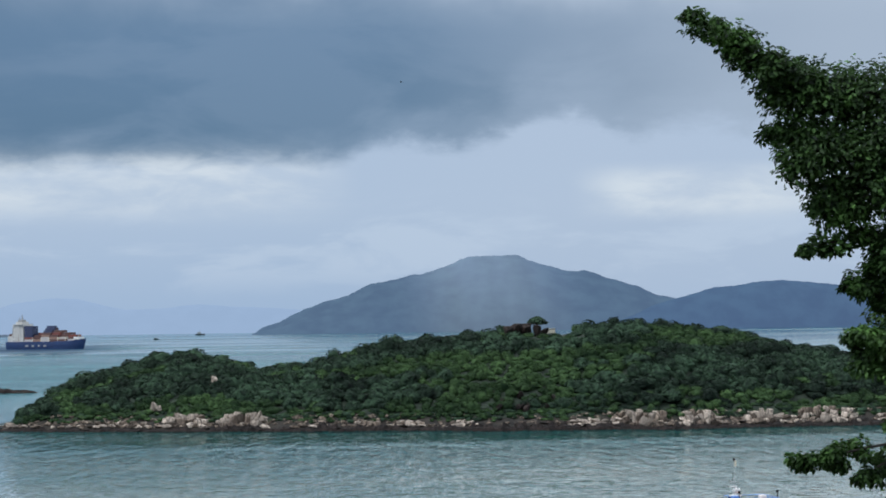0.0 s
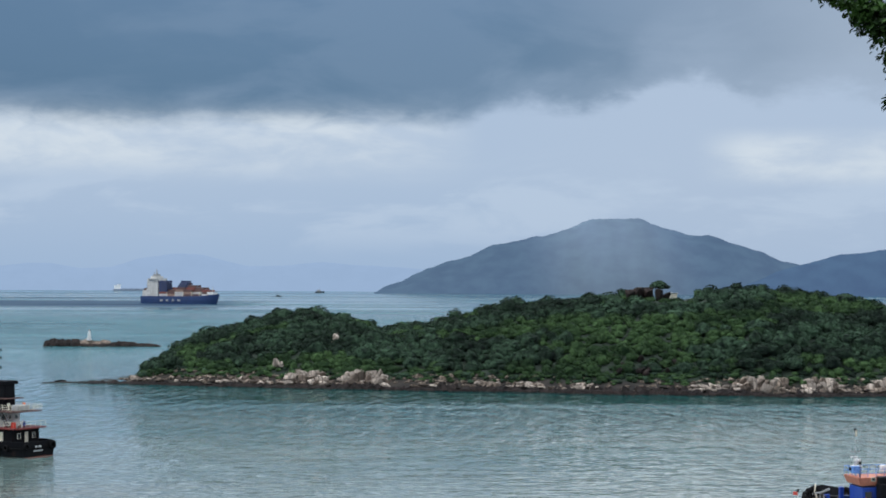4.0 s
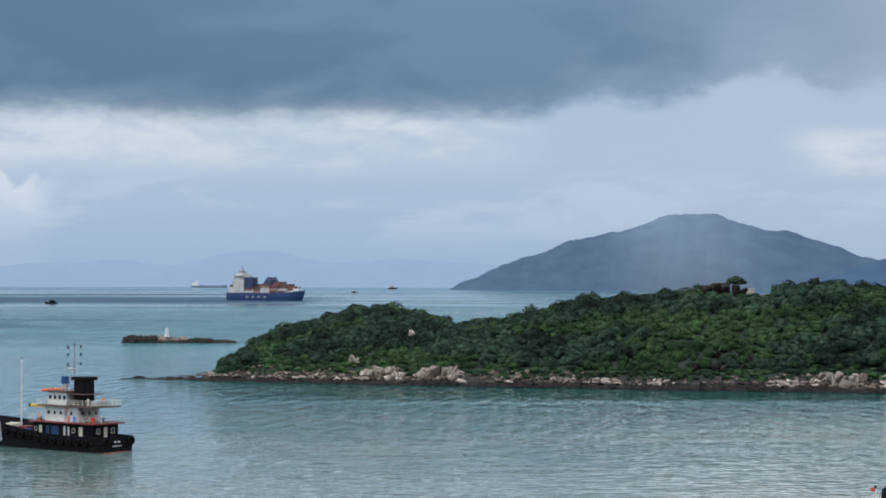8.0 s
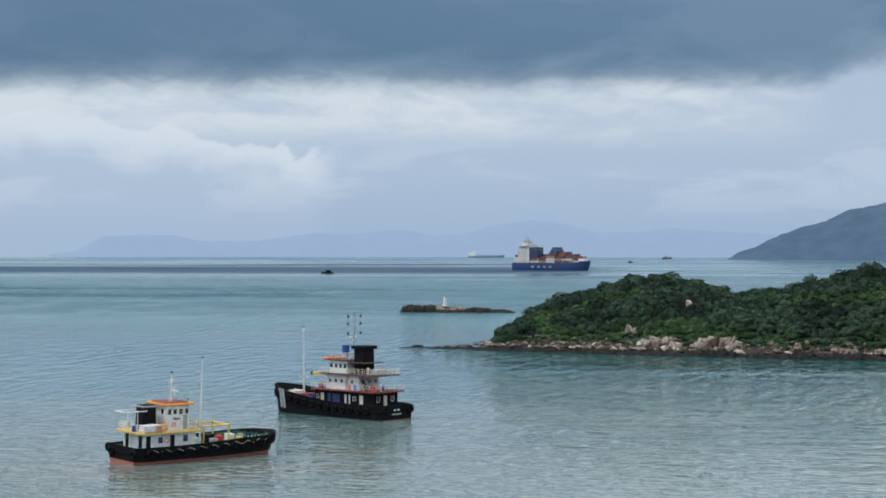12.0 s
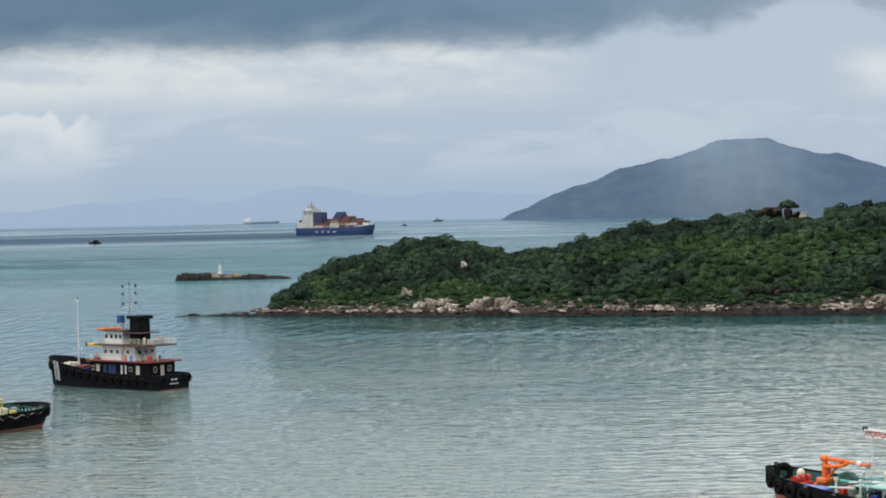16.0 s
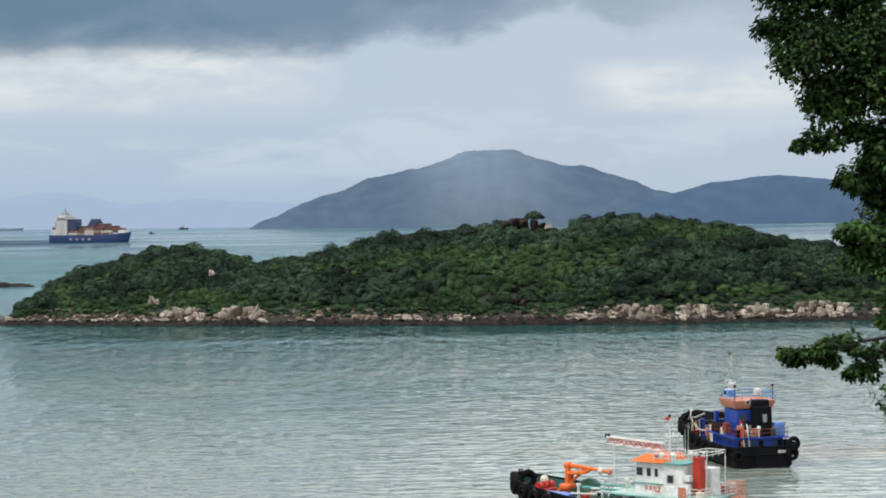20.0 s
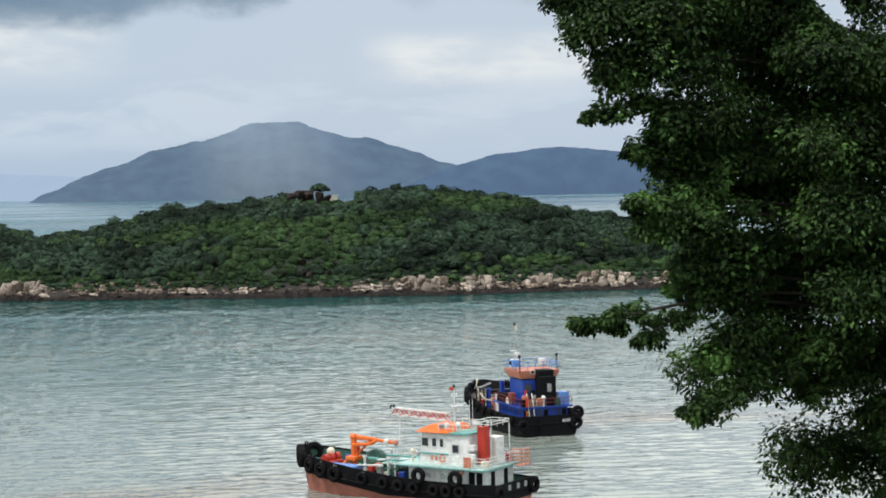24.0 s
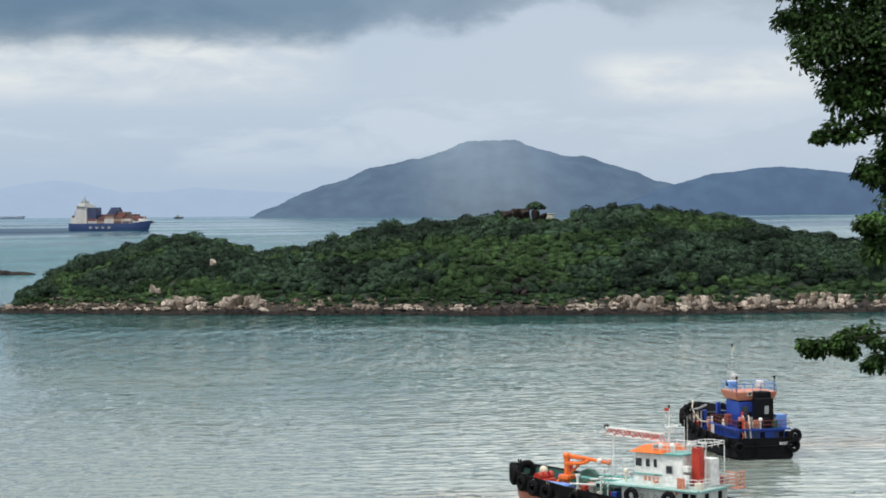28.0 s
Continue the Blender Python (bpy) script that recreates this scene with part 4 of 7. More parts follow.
def mast(parent, x, y, z0, z1, mat=WHITE, arms=(), r=0.11, label="", name="mast"):
    bm = bmesh.new()
    rod(bm, (x, y, z0), (x, y, z1), r, r * 0.45, 8)
    for z, w in arms:
        rod(bm, (x, y - w, z), (x, y + w, z), 0.035, seg=5)
        for s in (-1, 1):
            rod(bm, (x, y + s * w, z), (x, y + s * w, z + 0.3), 0.07, seg=6)
    o = part(name, bm, mat, parent, label)
    bm = bmesh.new()
    rod(bm, (x, y, z1), (x, y, z1 + 0.28), 0.12, seg=8)
    part("lantern", bm, BLACK, o)
    return o


def radar(parent, x, y, z, mat=WHITE):
    bm = bmesh.new()
    rod(bm, (x, y, z), (x, y, z + 0.5), 0.14, 0.1)
    box(bm, (x, y, z + 0.62), (0.3, 1.7, 0.16), 0.04)
    return part("radar_scanner", bm, mat, parent)


def locker(parent, name, c, s, mat, label=""):
    return part(name, box(bmesh.new(), c, s, 0.05), mat, parent, label)


def coil(parent, x, y, z):
    bm = bmesh.new()
    for k in range(3):
        ring(bm, (x, y, z + 0.07 + 0.1 * k), 0.4 - 0.05 * k, 0.06, "Z", 14, 5)
    return part("rope_coil", bm, ROPE, parent, "coiled mooring rope")


def stair(parent, a, b, w, mat):
    a, b = Vector(a), Vector(b)
    d = (b - a)
    sidew = Vector((-d.y, d.x, 0)).normalized() * w / 2
    bm = bmesh.new()
    for s in (-1, 1):
        rod(bm, a + sidew * s, b + sidew * s, 0.06, seg=6)
        rod(bm, a + sidew * s + Vector((0, 0, 0.9)), b + sidew * s + Vector((0, 0, 0.9)), 0.03, seg=5)
    n_ = 8
    for i in range(n_ + 1):
        p = a.lerp(b, i / n_)
        rod(bm, p - sidew, p + sidew, 0.05, seg=5)
    return part("stairway", bm, mat, parent)


def bars_of_writing(parent, c, w, h, n_, face, mat, name="name_board"):
    bm = bmesh.new()
    for i in range(n_):
        o = (i - (n_ - 1) / 2) * w / n_
        if face in ("x", "-x"):
            box(bm, (c[0], c[1] + o, c[2]), (0.03, w / n_ * 0.6, h), 0)
        else:
            box(bm, (c[0] + o, c[1], c[2]), (w / n_ * 0.6, 0.03, h), 0)
    return part(name, bm, mat, parent, "illegible painted name as plain bars")


def base(name, label):
    return tagged(new(name), label, "tugboat", "tugboats at anchor")


# the white and green tug with the orange crane
tug_c = base("tugboat", "white tugboat with orange crane and red funnel at anchor")
hc = Hull(tug_c, 26.4, 7.8, 1.35, 4.1, 1.15, 0.9, BLACK, GREEN, TEAL, BOOT, 0.5, 2.2)
H_ = house(tug_c, "deckhouse", -11.4, -2.2, 5.4, 1.3, 3.5, WHITE, "white steel deckhouse with rust streaks")
slab(tug_c, "boat_deck", -12.0, -1.2, 6.9, 3.5, 0.16, PALETEAL, "pale teal boat deck over the house")
slab(tug_c, "deck_edge", -12.05, -1.15, 7.0, 3.46, 0.07, TEAL, "teal deck edge")
railing(tug_c, [(-6.4, 3.3, 3.66), (-11.8, 3.3, 3.66), (-11.8, -3.3, 3.66), (-2, -3.3, 3.66)], 0.95, WHITE, 3, 1.0, 0.035)
wh = house(tug_c, "wheelhouse", -9.2, -3.2, 4.1, 3.66, 6.6, WHITE, "white wheelhouse", 0.3)
slab(tug_c, "eave", -9.3, -5.6, 4.6, 6.6, 0.12, TEAL, "teal eave")
bm = bmesh.new()
box(bm, (-5.0, 0, 6.98), (4.0, 5.1, 0.62), 0)
for v in bm.verts:
    if v.co.z > 7:
        v.co.x = -5.3 + (v.co.x + 5.0) * 0.6
        v.co.y *= 0.55
bmesh.ops.bevel(bm, geom=bm.edges[:], offset=0.05, segments=1, affect="EDGES")
part("visor_roof", bm, ORANGE, tug_c, "bright orange sloping wheelhouse roof")
locker(tug_c, "coaming", (-4.6, 0, 6.66), (2.2, 4.0, 0.3), WHITE)
for y in (-1.35, -0.45, 0.45, 1.35):
    pane(wh, (-3.38, y, 5.75), 0.7, 0.75, "x")
for x, w in ((-3.95, 0.85), (-5.05, 0.6), (-5.95, 0.5)):
    pane(wh, (x, 2.06, 5.7), w, 0.85, "y")
pane(wh, (-7.6, 2.06, 5.2), 0.75, 0.75, "y", GREY)
pane(wh, (-8.9, 2.06, 4.25), 0.7, 0.22, "y", BLACK)
locker(wh, "ledge", (-5.1, 2.15, 4.65), (3.4, 0.16, 0.12), TEAL)
lifebuoy(tug_c, (-6.0, 2.12, 4.2), "Y", ORANGE)
bars_of_writing(tug_c, (-5.0, 2.09, 4.2), 0.95, 0.4, 2, "y", SALMON, "painted_mark")
# black panels stand for the shade inside open doorways
for x in (-10.8, -9.9):
    panel(H_, "door", (x, 2.7, 2.35), 0.7, 1.7, "y", BLACK, "dark open doorway")
for x in (-8.1, -6.4, -4.7):
    part("porthole", ring(bmesh.new(), (x, 2.72, 2.6), 0.2, 0.05, "Y", 14, 5), GREY, H_, "", True)
panel(H_, "door", (-11.4, 1.2, 2.35), 0.7, 1.7, "-x", BLACK, "dark open doorway")
panel(H_, "door", (-11.4, -1.2, 2.35), 0.7, 1.7, "-x", BLACK, "dark open doorway")
f_ = locker(tug_c, "funnel", (-10.2, 0.9, 5.6), (0.95, 0.85, 3.6), RED, "red square funnel")
rod_ = bmesh.new()
for y in (0.75, 1.1):
    rod(rod_, (-10.2, y, 7.35), (-10.4, y, 7.8), 0.12, seg=8)
part("exhaust_pipe", rod_, BLACK, f_)
locker(tug_c, "funnel_casing", (-10.6, -0.5, 5.0), (1.4, 1.5, 2.6), WHITE, "white engine casing")
locker(tug_c, "vent_box", (-9.6, 1.95, 5.4), (0.7, 0.7, 0.55), WHITE)
locker(tug_c, "vent_box", (-9.7, 2.3, 4.4), (0.6, 0.6, 0.9), WHITE)
railing(tug_c, [(-5.7, 2.2, 6.72), (-9.2, 2.2, 6.72), (-9.2, -2.2, 6.72), (-5.7, -2.2, 6.72)], 0.8, WHITE, 2, 0.8, 0.03)
railing(tug_c, [(-9.4, 1.7, 7.4), (-11.6, 1.7, 7.4), (-11.6, -1.7, 7.4), (-9.4, -1.7, 7.4), (-9.4, 1.7, 7.4)], 0.5, WHITE, 2, 1.1, 0.035)
bm = bmesh.new()
for x, y in ((-11.6, 1.7), (-11.6, -1.7)):
    rod(bm, (x, y, 3.66), (x, y, 7.4), 0.05, seg=6)
part("awning_frame", bm, WHITE, tug_c, "white pipe awning frame")
for x, y in ((-7.2, 0.9), (-8.2, -0.7), (-6.3, 1.6)):
    bm = bmesh.new()
    rod(bm, (x, y, 6.7), (x, y, 7.15), 0.2, 0.2, 10)
    bmesh.ops.create_uvsphere(bm, u_segments=10, v_segments=6, radius=0.3, matrix=Matrix.Translation((x, y, 7.3)))
    part("vent_cowl", bm, WHITE, tug_c)
mm = mast(tug_c, -6.2, 0, 6.7, 10.8, WHITE, ((9.0, 0.6), (9.9, 0.4)), 0.1, "white signal mast")
radar(tug_c, -6.6, 0.0, 8.4)
bm = bmesh.new()
box(bm, (-6.2, 0.45, 10.7), (0.5, 0.02, 0.32), 0)
part("flag", bm, RED, mm, "small red flag")
# red and white lattice jib over the wheelhouse, on a thin post
bm, bw = bmesh.new(), bmesh.new()
for s in (-0.3, 0.3):
    for z in (7.7, 8.35):
        pipe(bw, [(-5.5, s, z - 0.1), (1.4, s, z + 0.15)], 0.055, 6)
n_ = 12
for i in range(n_):
    a, b = i / n_, (i + 1) / n_
    for s in (-0.3, 0.3):
        pa = Vector((-5.5 + 6.9 * a, s, 7.6 + 0.25 * a + (0.65 if i % 2 else 0)))
        pb = Vector((-5.5 + 6.9 * b, s, 7.6 + 0.25 * b + (0 if i % 2 else 0.65)))
        rod(bm, pa, pb, 0.06, seg=5)
jib = part("lattice_jib", bw, WHITE, tug_c, "white lattice jib chords")
part("lattice_brace", bm, RED, jib, "red lattice braces")
bm = bmesh.new()
rod(bm, (0.6, 0, 2.2), (0.6, 0, 7.85), 0.06, seg=6)
part("jib_post", bm, WHITE, tug_c)
for y in (-0.25, 0.25):
    locker(tug_c, "jib_lamp", (1.45, y, 8.85 - abs(y)), (0.2, 0.24, 0.4), BLACK)
# crane on the foredeck
bm = bmesh.new()
rod(bm, (6.3, 0.3, 1.8), (6.3, 0.3, 3.2), 0.42, 0.34, 12)
box(bm, (6.3, 0.3, 4.2), (0.5, 0.5, 2.2), 0.08)
rod(bm, (6.6, 0.3, 5.4), (6.0, 0.3, 5.4), 0.32, seg=10)
crane = part("crane_post", bm, ORANGE, tug_c, "orange deck crane post")
bm = bmesh.new()
for a, b, r in (((6.3, 0.3, 5.4), (3.6, 0.25, 5.25), 0.24), ((3.6, 0.25, 5.25), (1.2, 0.2, 5.05), 0.17)):
    rod(bm, a, b, r, r * 0.85, 6)
part("crane_boom", bm, ORANGE, tug_c, "folded orange crane boom")
bm = bmesh.new()
box(bm, (6.3, 0.3, 3.3), (1.3, 1.5, 0.5), 0.1)
for y in (-0.9, 1.5):
    rod(bm, (6.3, 0.3, 3.0), (6.3, y, 2.0), 0.2, 0.14, 8)
rod(bm, (6.6, 0.3, 3.3), (7.9, 0.4, 2.4), 0.26, 0.2, 8)
part("crane_base", bm, ORANGE, tug_c, "rusty orange crane base with stabiliser legs")
bm = bmesh.new()
rod(bm, (6.2, 0.6, 4.6), (3.9, 0.5, 4.85), 0.2, 0.16, 6)
rod(bm, (3.9, 0.5, 4.85), (3.4, 0.35, 5.2), 0.16, 0.2, 6)
part("crane_arm", bm, ORANGE, tug_c, "orange lower crane arm")
locker(tug_c, "control_box", (6.6, -0.6, 4.3), (0.5, 0.5, 0.9), RED, "red crane control box")
for k, (x, y, h) in enumerate(((2.9, 1.9, 1.0), (2.3, 1.4, 1.3), (3.3, 1.0, 0.9), (1.7, 2.1, 1.1))):
    locker(tug_c, "winch_part", (x, y, 1.9 + h / 2), (0.55, 0.7, h), (RED, SALMON, RED, STEEL)[k], "rusty red deck winch gear")
bm = rod(bmesh.new(), (6.1, 0.3, 3.5), (4.2, 0.3, 5.1), 0.14, seg=8)
part("crane_ram", bm, ORANGE, tug_c)
for x, m_ in ((2.2, WHITE), (1.05, SALMON)):
    bm = bmesh.new()
    bmesh.ops.create_uvsphere(bm, u_segments=10, v_segments=7, radius=0.32, matrix=Matrix.Translation((x, 0.2, 5.1)))
    part("crane_head", bm, m_, tug_c)
locker(tug_c, "winch_bed", (9.2, 0.4, 2.75), (1.6, 2.2, 0.4), RED, "rusty red anchor winch bed")
bm = bmesh.new()
for y in (-0.5, 0.5, 1.4):
    rod(bm, (9.2, y - 0.3, 3.2), (9.2, y + 0.3, 3.2), 0.42, seg=12)
rod(bm, (9.2, -1, 3.2), (9.2, 1.9, 3.2), 0.12)
part("anchor_winch", bm, RED, tug_c, "rusty red anchor winch")
bm = bmesh.new()
bmesh.ops.create_uvsphere(bm, u_segments=10, v_segments=7, radius=0.45, matrix=Matrix.Translation((9.6, 0.0, 3.7)))
part("buoy", bm, CREAM, tug_c, "cream mooring buoy")
bm = bmesh.new()
box(bm, (6.2, 2.55, 2.75), (4.2, 1.5, 0.5), 0.12)
for v in bm.verts:
    v.co.z += 0.10 * noise.noise(v.co * 2.0)
part("tarpaulin", bm, PALEBLUE, tug_c, "blue tarpaulin over the port bulwark")
for x, y in ((3.4, 2.4), (0.4, 2.4), (3.4, -2.4), (0.4, -2.4)):
    bm = bmesh.new()
    rod(bm, (x, y, 1.5), (x, y, 4.0 if x > 1 else 3.7), 0.16, 0.13, 10)
    rod(bm, (x, y, 3.8), (x, y, 4.0), 0.24, seg=10)
    part("gantry_post", bm, WHITE, tug_c, "white gantry post")
for y in (-2.4, 2.4):
    bm = box(bmesh.new(), (1.4, y * 0.55, 3.55), (4.6, 0.28, 0.2), 0.04)
    part("gantry_beam", bm, TEAL, tug_c)
bm = box(bmesh.new(), (0.3, -0.6, 3.2), (3.2, 4.2, 0.16), 0.03)
part("cargo_cover", bm, PALETEAL, tug_c, "pale teal cover over the hold")
bm = bmesh.new()
bmesh.ops.create_icosphere(bm, subdivisions=3, radius=1.0, matrix=Matrix.Translation((4.3, -0.9, 2.6)) @ Matrix.Diagonal((1.7, 1.4, 1.5, 1)))
for v in bm.verts:
    v.co += 0.22 * Vector((noise.noise(v.co * 1.3), noise.noise(v.co * 1.3 + Vector((5, 0, 0))), noise.noise(v.co * 1.3 + Vector((0, 5, 0)))))
part("net_heap", bm, GREEN, tug_c, "dark green heaped net")
for k, (a_, b_) in enumerate((((4.2, 2.6, 3.0), (1.0, 2.6, 3.2)), ((4.4, -2.6, 3.0), (0.6, -2.6, 3.3)), ((2.4, 1.6, 3.5), (-1.2, 0.8, 3.7)), ((0.2, 2.8, 2.0), (0.2, 2.8, 3.6)), ((-0.8, 3.0, 2.0), (-0.8, 3.0, 3.5)))):
    part("deck_pipe", rod(bmesh.new(), a_, b_, 0.09, seg=7), WHITE, tug_c, "white deck pipe")
for k in range(6):
    locker(tug_c, "deck_gear", (4.6 - 0.85 * k, 2.2 - 0.4 * (k % 3), 2.1), (0.5, 0.5, 0.7 + 0.3 * (k % 2)), (SALMON, STEEL, RED, BLACK, CREAM, GREEN)[k])
coil(tug_c, 8.2, 2.2, hc.floor(0.8))
coil(tug_c, 10.6, -1.2, hc.floor(0.9))
locker(tug_c, "hatch", (2.0, -0.6, 2.0), (3.6, 3.2, 1.0), GREEN, "dark green hatch coaming")
for k in range(5):
    locker(tug_c, "crate", (3.0 - 0.9 * k, 1.4 - 0.3 * (k % 2), 2.0 + 0.1 * (k % 3)), (0.7, 0.6, 0.8), (RED, SALMON, GREEN, RED, BLUE)[k], "deck gear crate")
stair(tug_c, (0.6, 2.9, 1.5), (-1.5, 2.9, 3.6), 0.7, GREEN)
for x in (11.3, 10.2):
    bitt(tug_c, x, 1.5, hc.floor((x + 13.2) / 26.4))
for x in (12.0, 12.3):
    bm = rod(bmesh.new(), (x, 0.8, 3.5), (x, 0.8, 4.7), 0.1, seg=8)
    part("fairlead_post", bm, BLACK, tug_c)
for x in (12.7, 11.9):
    tyre(tug_c, hc, x, 1, "huge", 0.7, False)
tyre(tug_c, hc, 12.6, -1, "huge", 0.6, False)
for x in (10.0, 8.1, 6.2):
    tyre(tug_c, hc, x, 1, "big", 0.95)
for x in (2.6, 0.0, -1.9, -3.8, -6.2, -7.7, -9.3):
    tyre(tug_c, hc, x, 1, "mid", 0.75, x > 1)
for x in (-4.4, -8.8):
    tyre(tug_c, hc, x, 1, "big", -0.5, False)
for x in (8, 5, 2, -1, -4, -7, -10):
    tyre(tug_c, hc, x, -1, "mid", 0.7, False)
for y, s_ in ((3.2, "mid"), (-3.3, "big")):
    stern_tyre(tug_c, hc, y, 1.5, s_)
for y in (-2.0, -0.6, 1.0):
    panel(tug_c, "freeing_port", (-13.2, y, 1.75), 0.45, 0.5, "-x", GREY, "pale freeing port", 0.07)
bm = bmesh.new()
for z in (3.9, 4.25, 4.6, 4.95):
    pipe(bm, [(-12.9, -3.3, z), (-12.9, -1.9, z), (-11.6, -1.9, z)], 0.07, 6)
for p in ((-12.9, -3.3), (-12.9, -2.6), (-12.9, -1.9)):
    rod(bm, (*p, 3.5), (*p, 5.0), 0.06, seg=6)
box(bm, (-12.5, -2.6, 3.45), (1.2, 1.6, 0.1), 0.02)
part("raft_rack", bm, SALMON, tug_c, "salmon red raft rack")
coil(tug_c, -12.2, 1.5, hc.floor(0.04))

# the blue tug, seen from astern
tug_d = base("tugboat", "blue tugboat with salmon wheelhouse deck at anchor")
hd = Hull(tug_d, 22.0, 8.2, 1.6, 4.4, 1.0, 0.92, BLACK, BLACK, DECK, BLACK, 0.3, 0.3)
H_ = house(tug_d, "deckhouse", -9.9, -1.4, 5.6, 1.3, 3.2, BLUE, "bright blue deckhouse")
slab(tug_d, "boat_deck", -10.4, -0.8, 6.8, 3.2, 0.14, BLUE, "dark red edged boat deck")
railing(tug_d, [(-1.2, 3.2, 3.34), (-10.2, 3.2, 3.34), (-10.2, -3.2, 3.34), (-1.2, -3.2, 3.34)], 0.9, MAROON, 2, 1.0, 0.035, "dark red rail")
wd = house(tug_d, "wheelhouse_base", -8.0, -3.6, 4.2, 3.34, 6.2, BLUE, "bright blue upper house")
bm = bmesh.new()
box(bm, (-5.6, 0, 6.8), (5.2, 5.3, 0.95), 0)
for v in bm.verts:
    if v.co.z < 6.8:
        v.co.x = -5.5 + (v.co.x + 5.5) * 0.86
        v.co.y *= 0.86
bmesh.ops.bevel(bm, geom=bm.edges[:], offset=0.1, segments=2, affect="EDGES")
bridge = part("bridge_parapet", bm, SALMON, tug_d, "faded salmon bridge parapet")
railing(tug_d, [(-8.0, 2.5, 7.28), (-8.0, -2.5, 7.28), (-3.2, -2.5, 7.28), (-3.2, 2.5, 7.28), (-8.0, 2.5, 7.28)], 0.95, PALEBLUE, 2, 1.1, 0.035, "pale blue rail")
pane(bridge, (-8.14, 0.9, 7.1), 0.5, 0.4, "-x", CREAM)
bm = bmesh.new()
box(bm, (-8.7, -0.5, 5.0), (1.9, 2.0, 3.4), 0.1)
box(bm, (-8.3, -0.5, 7.0), (1.6, 1.9, 0.8), 0.12)
fun = part("funnel", bm, BLACK, tug_d, "black funnel casing")
panel(fun, "door", (-9.66, -0.6, 5.4), 0.5, 0.9, "-x", GREY, "grey casing door")
for y in (1.5, -1.7):
    panel(wd, "door", (-8.0, y, 4.4), 0.7, 1.8, "-x", NAVY)
for y in (1.9, 0.8, -1.8):
    panel(H_, "door", (-9.9, y, 2.25), 0.75, 1.5, "-x", NAVY)
locker(tug_d, "water_tank", (-9.2, -2.4, 4.1), (1.2, 1.3, 1.5), PALEBLUE, "light blue plastic water tank")
locker(tug_d, "deck_box", (-9.5, 1.9, 3.75), (0.7, 0.8, 0.8), SALMON)
locker(tug_d, "deck_box", (-9.6, 0.8, 3.7), (0.7, 0.6, 0.7), CREAM)
bm = bmesh.new()
for y in (2.2, 1.55):
    pipe(bm, [(-10.3, y, 2.0), (-10.1, y + 0.1, 3.6), (-9.4, y, 4.8)], 0.07, 7)
part("white_hose", bm, CREAM, tug_d, "white vent hoses")
md = mast(tug_d, -4.8, 1.8, 7.2, 12.3, GREY, ((9.9, 0.5),), 0.045, "thin grey signal mast")
bm = bmesh.new()
for z_ in (12.0, 12.25, 12.5):
    box(bm, (-4.8, 1.66, z_ - 0.25), (0.02, 0.26, 0.25), 0)
    for v in bm.verts:
        v.co.x += 0.004 * math.sin(9 * v.co.y)
part("flag", bm, CREAM, md, "small pale faded flag")
bm = bmesh.new()
rod(bm, (-4.8, 1.8, 7.2), (-4.8, 1.8, 8.6), 0.24, 0.18, 10)
bmesh.ops.create_uvsphere(bm, u_segments=14, v_segments=9, radius=0.36, matrix=Matrix.Translation((-4.8, 1.7, 8.9)))
box(bm, (-4.8, 1.7, 8.3), (0.6, 1.3, 0.2), 0.05)
box(bm, (-4.9, 2.0, 9.35), (0.2, 0.9, 0.14), 0.03)
rod(bm, (-4.6, 1.2, 8.3), (-4.6, 1.2, 9.1), 0.16, seg=8)
part("radar_dome", bm, WHITE, tug_d, "white radar dome on its post")
for y in (-2.3, 2.4):
    bm = bmesh.new()
    rod(bm, (-7.9, y, 7.2), (-7.9, y, 8.9), 0.05, seg=6)
    rod(bm, (-7.9, y, 8.8), (-7.9, y, 9.1), 0.16, seg=8)
    part("lamp_post", bm, BLACK, tug_d)
for x, y, s, m_ in ((0.4, 1.6, (1.2, 1.4, 2.0), WHITE), (-0.2, -1.2, (1.4, 1.6, 1.8), BLUE), (2.5, 0.6, (1.6, 2.2, 1.4), BLACK), (4.0, -0.6, (1.2, 2.6, 0.9), GREY), (6.0, 0.4, (1.8, 1.6, 0.7), DECK), (1.4, 2.3, (0.9, 0.8, 1.5), SALMON), (1.6, 2.9, (0.5, 0.5, 2.6), BLUE), (7.5, -0.5, (1.2, 2.0, 0.9), BLACK)):
    locker(tug_d, "deck_gear", (x, y, hd.floor((x + 11) / 22) + s[2] / 2), s, m_, "dark winch and deck gear")
bm = bmesh.new()
pipe(bm, [(2.0, 2.5, 5.0), (3.6, 3.0, 4.4), (6.5, 2.9, 4.0)], 0.14, 6)
part("towing_rail", bm, GREY, tug_d)
bitt(tug_d, -9.6, 1.6, hd.floor(0.06))
bitt(tug_d, -9.6, -1.6, hd.floor(0.06))
for x in (10.4, 9.6, 8.4, 7.0, 5.4, 3.8, 2.0, 0.0, -2.2, -4.6, -7.0, -9.2):
    tyre(tug_d, hd, x, 1, "big" if x > 6 else "mid", 0.55, False)
for x in (9.4, 7.2, 4.8, 2.0, -1.0, -4.0, -7.0, -9.6):
    tyre(tug_d, hd, x, -1, "big", 0.45, False)
stern_tyre(tug_d, hd, -3.3, 1.5, "big")
stern_tyre(tug_d, hd, -3.5, 2.6, "big")
stern_tyre(tug_d, hd, 3.4, 1.4, "mid")
bars_of_writing(tug_d, (-11.05, -2.4, 1.75), 1.6, 0.32, 6, "-x", WHITE)
bm = bmesh.new()
for y in (1.15, 1.65):
    rod(bm, (-11.1, y, 0.2), (-11.1, y, 2.2), 0.04, seg=5)
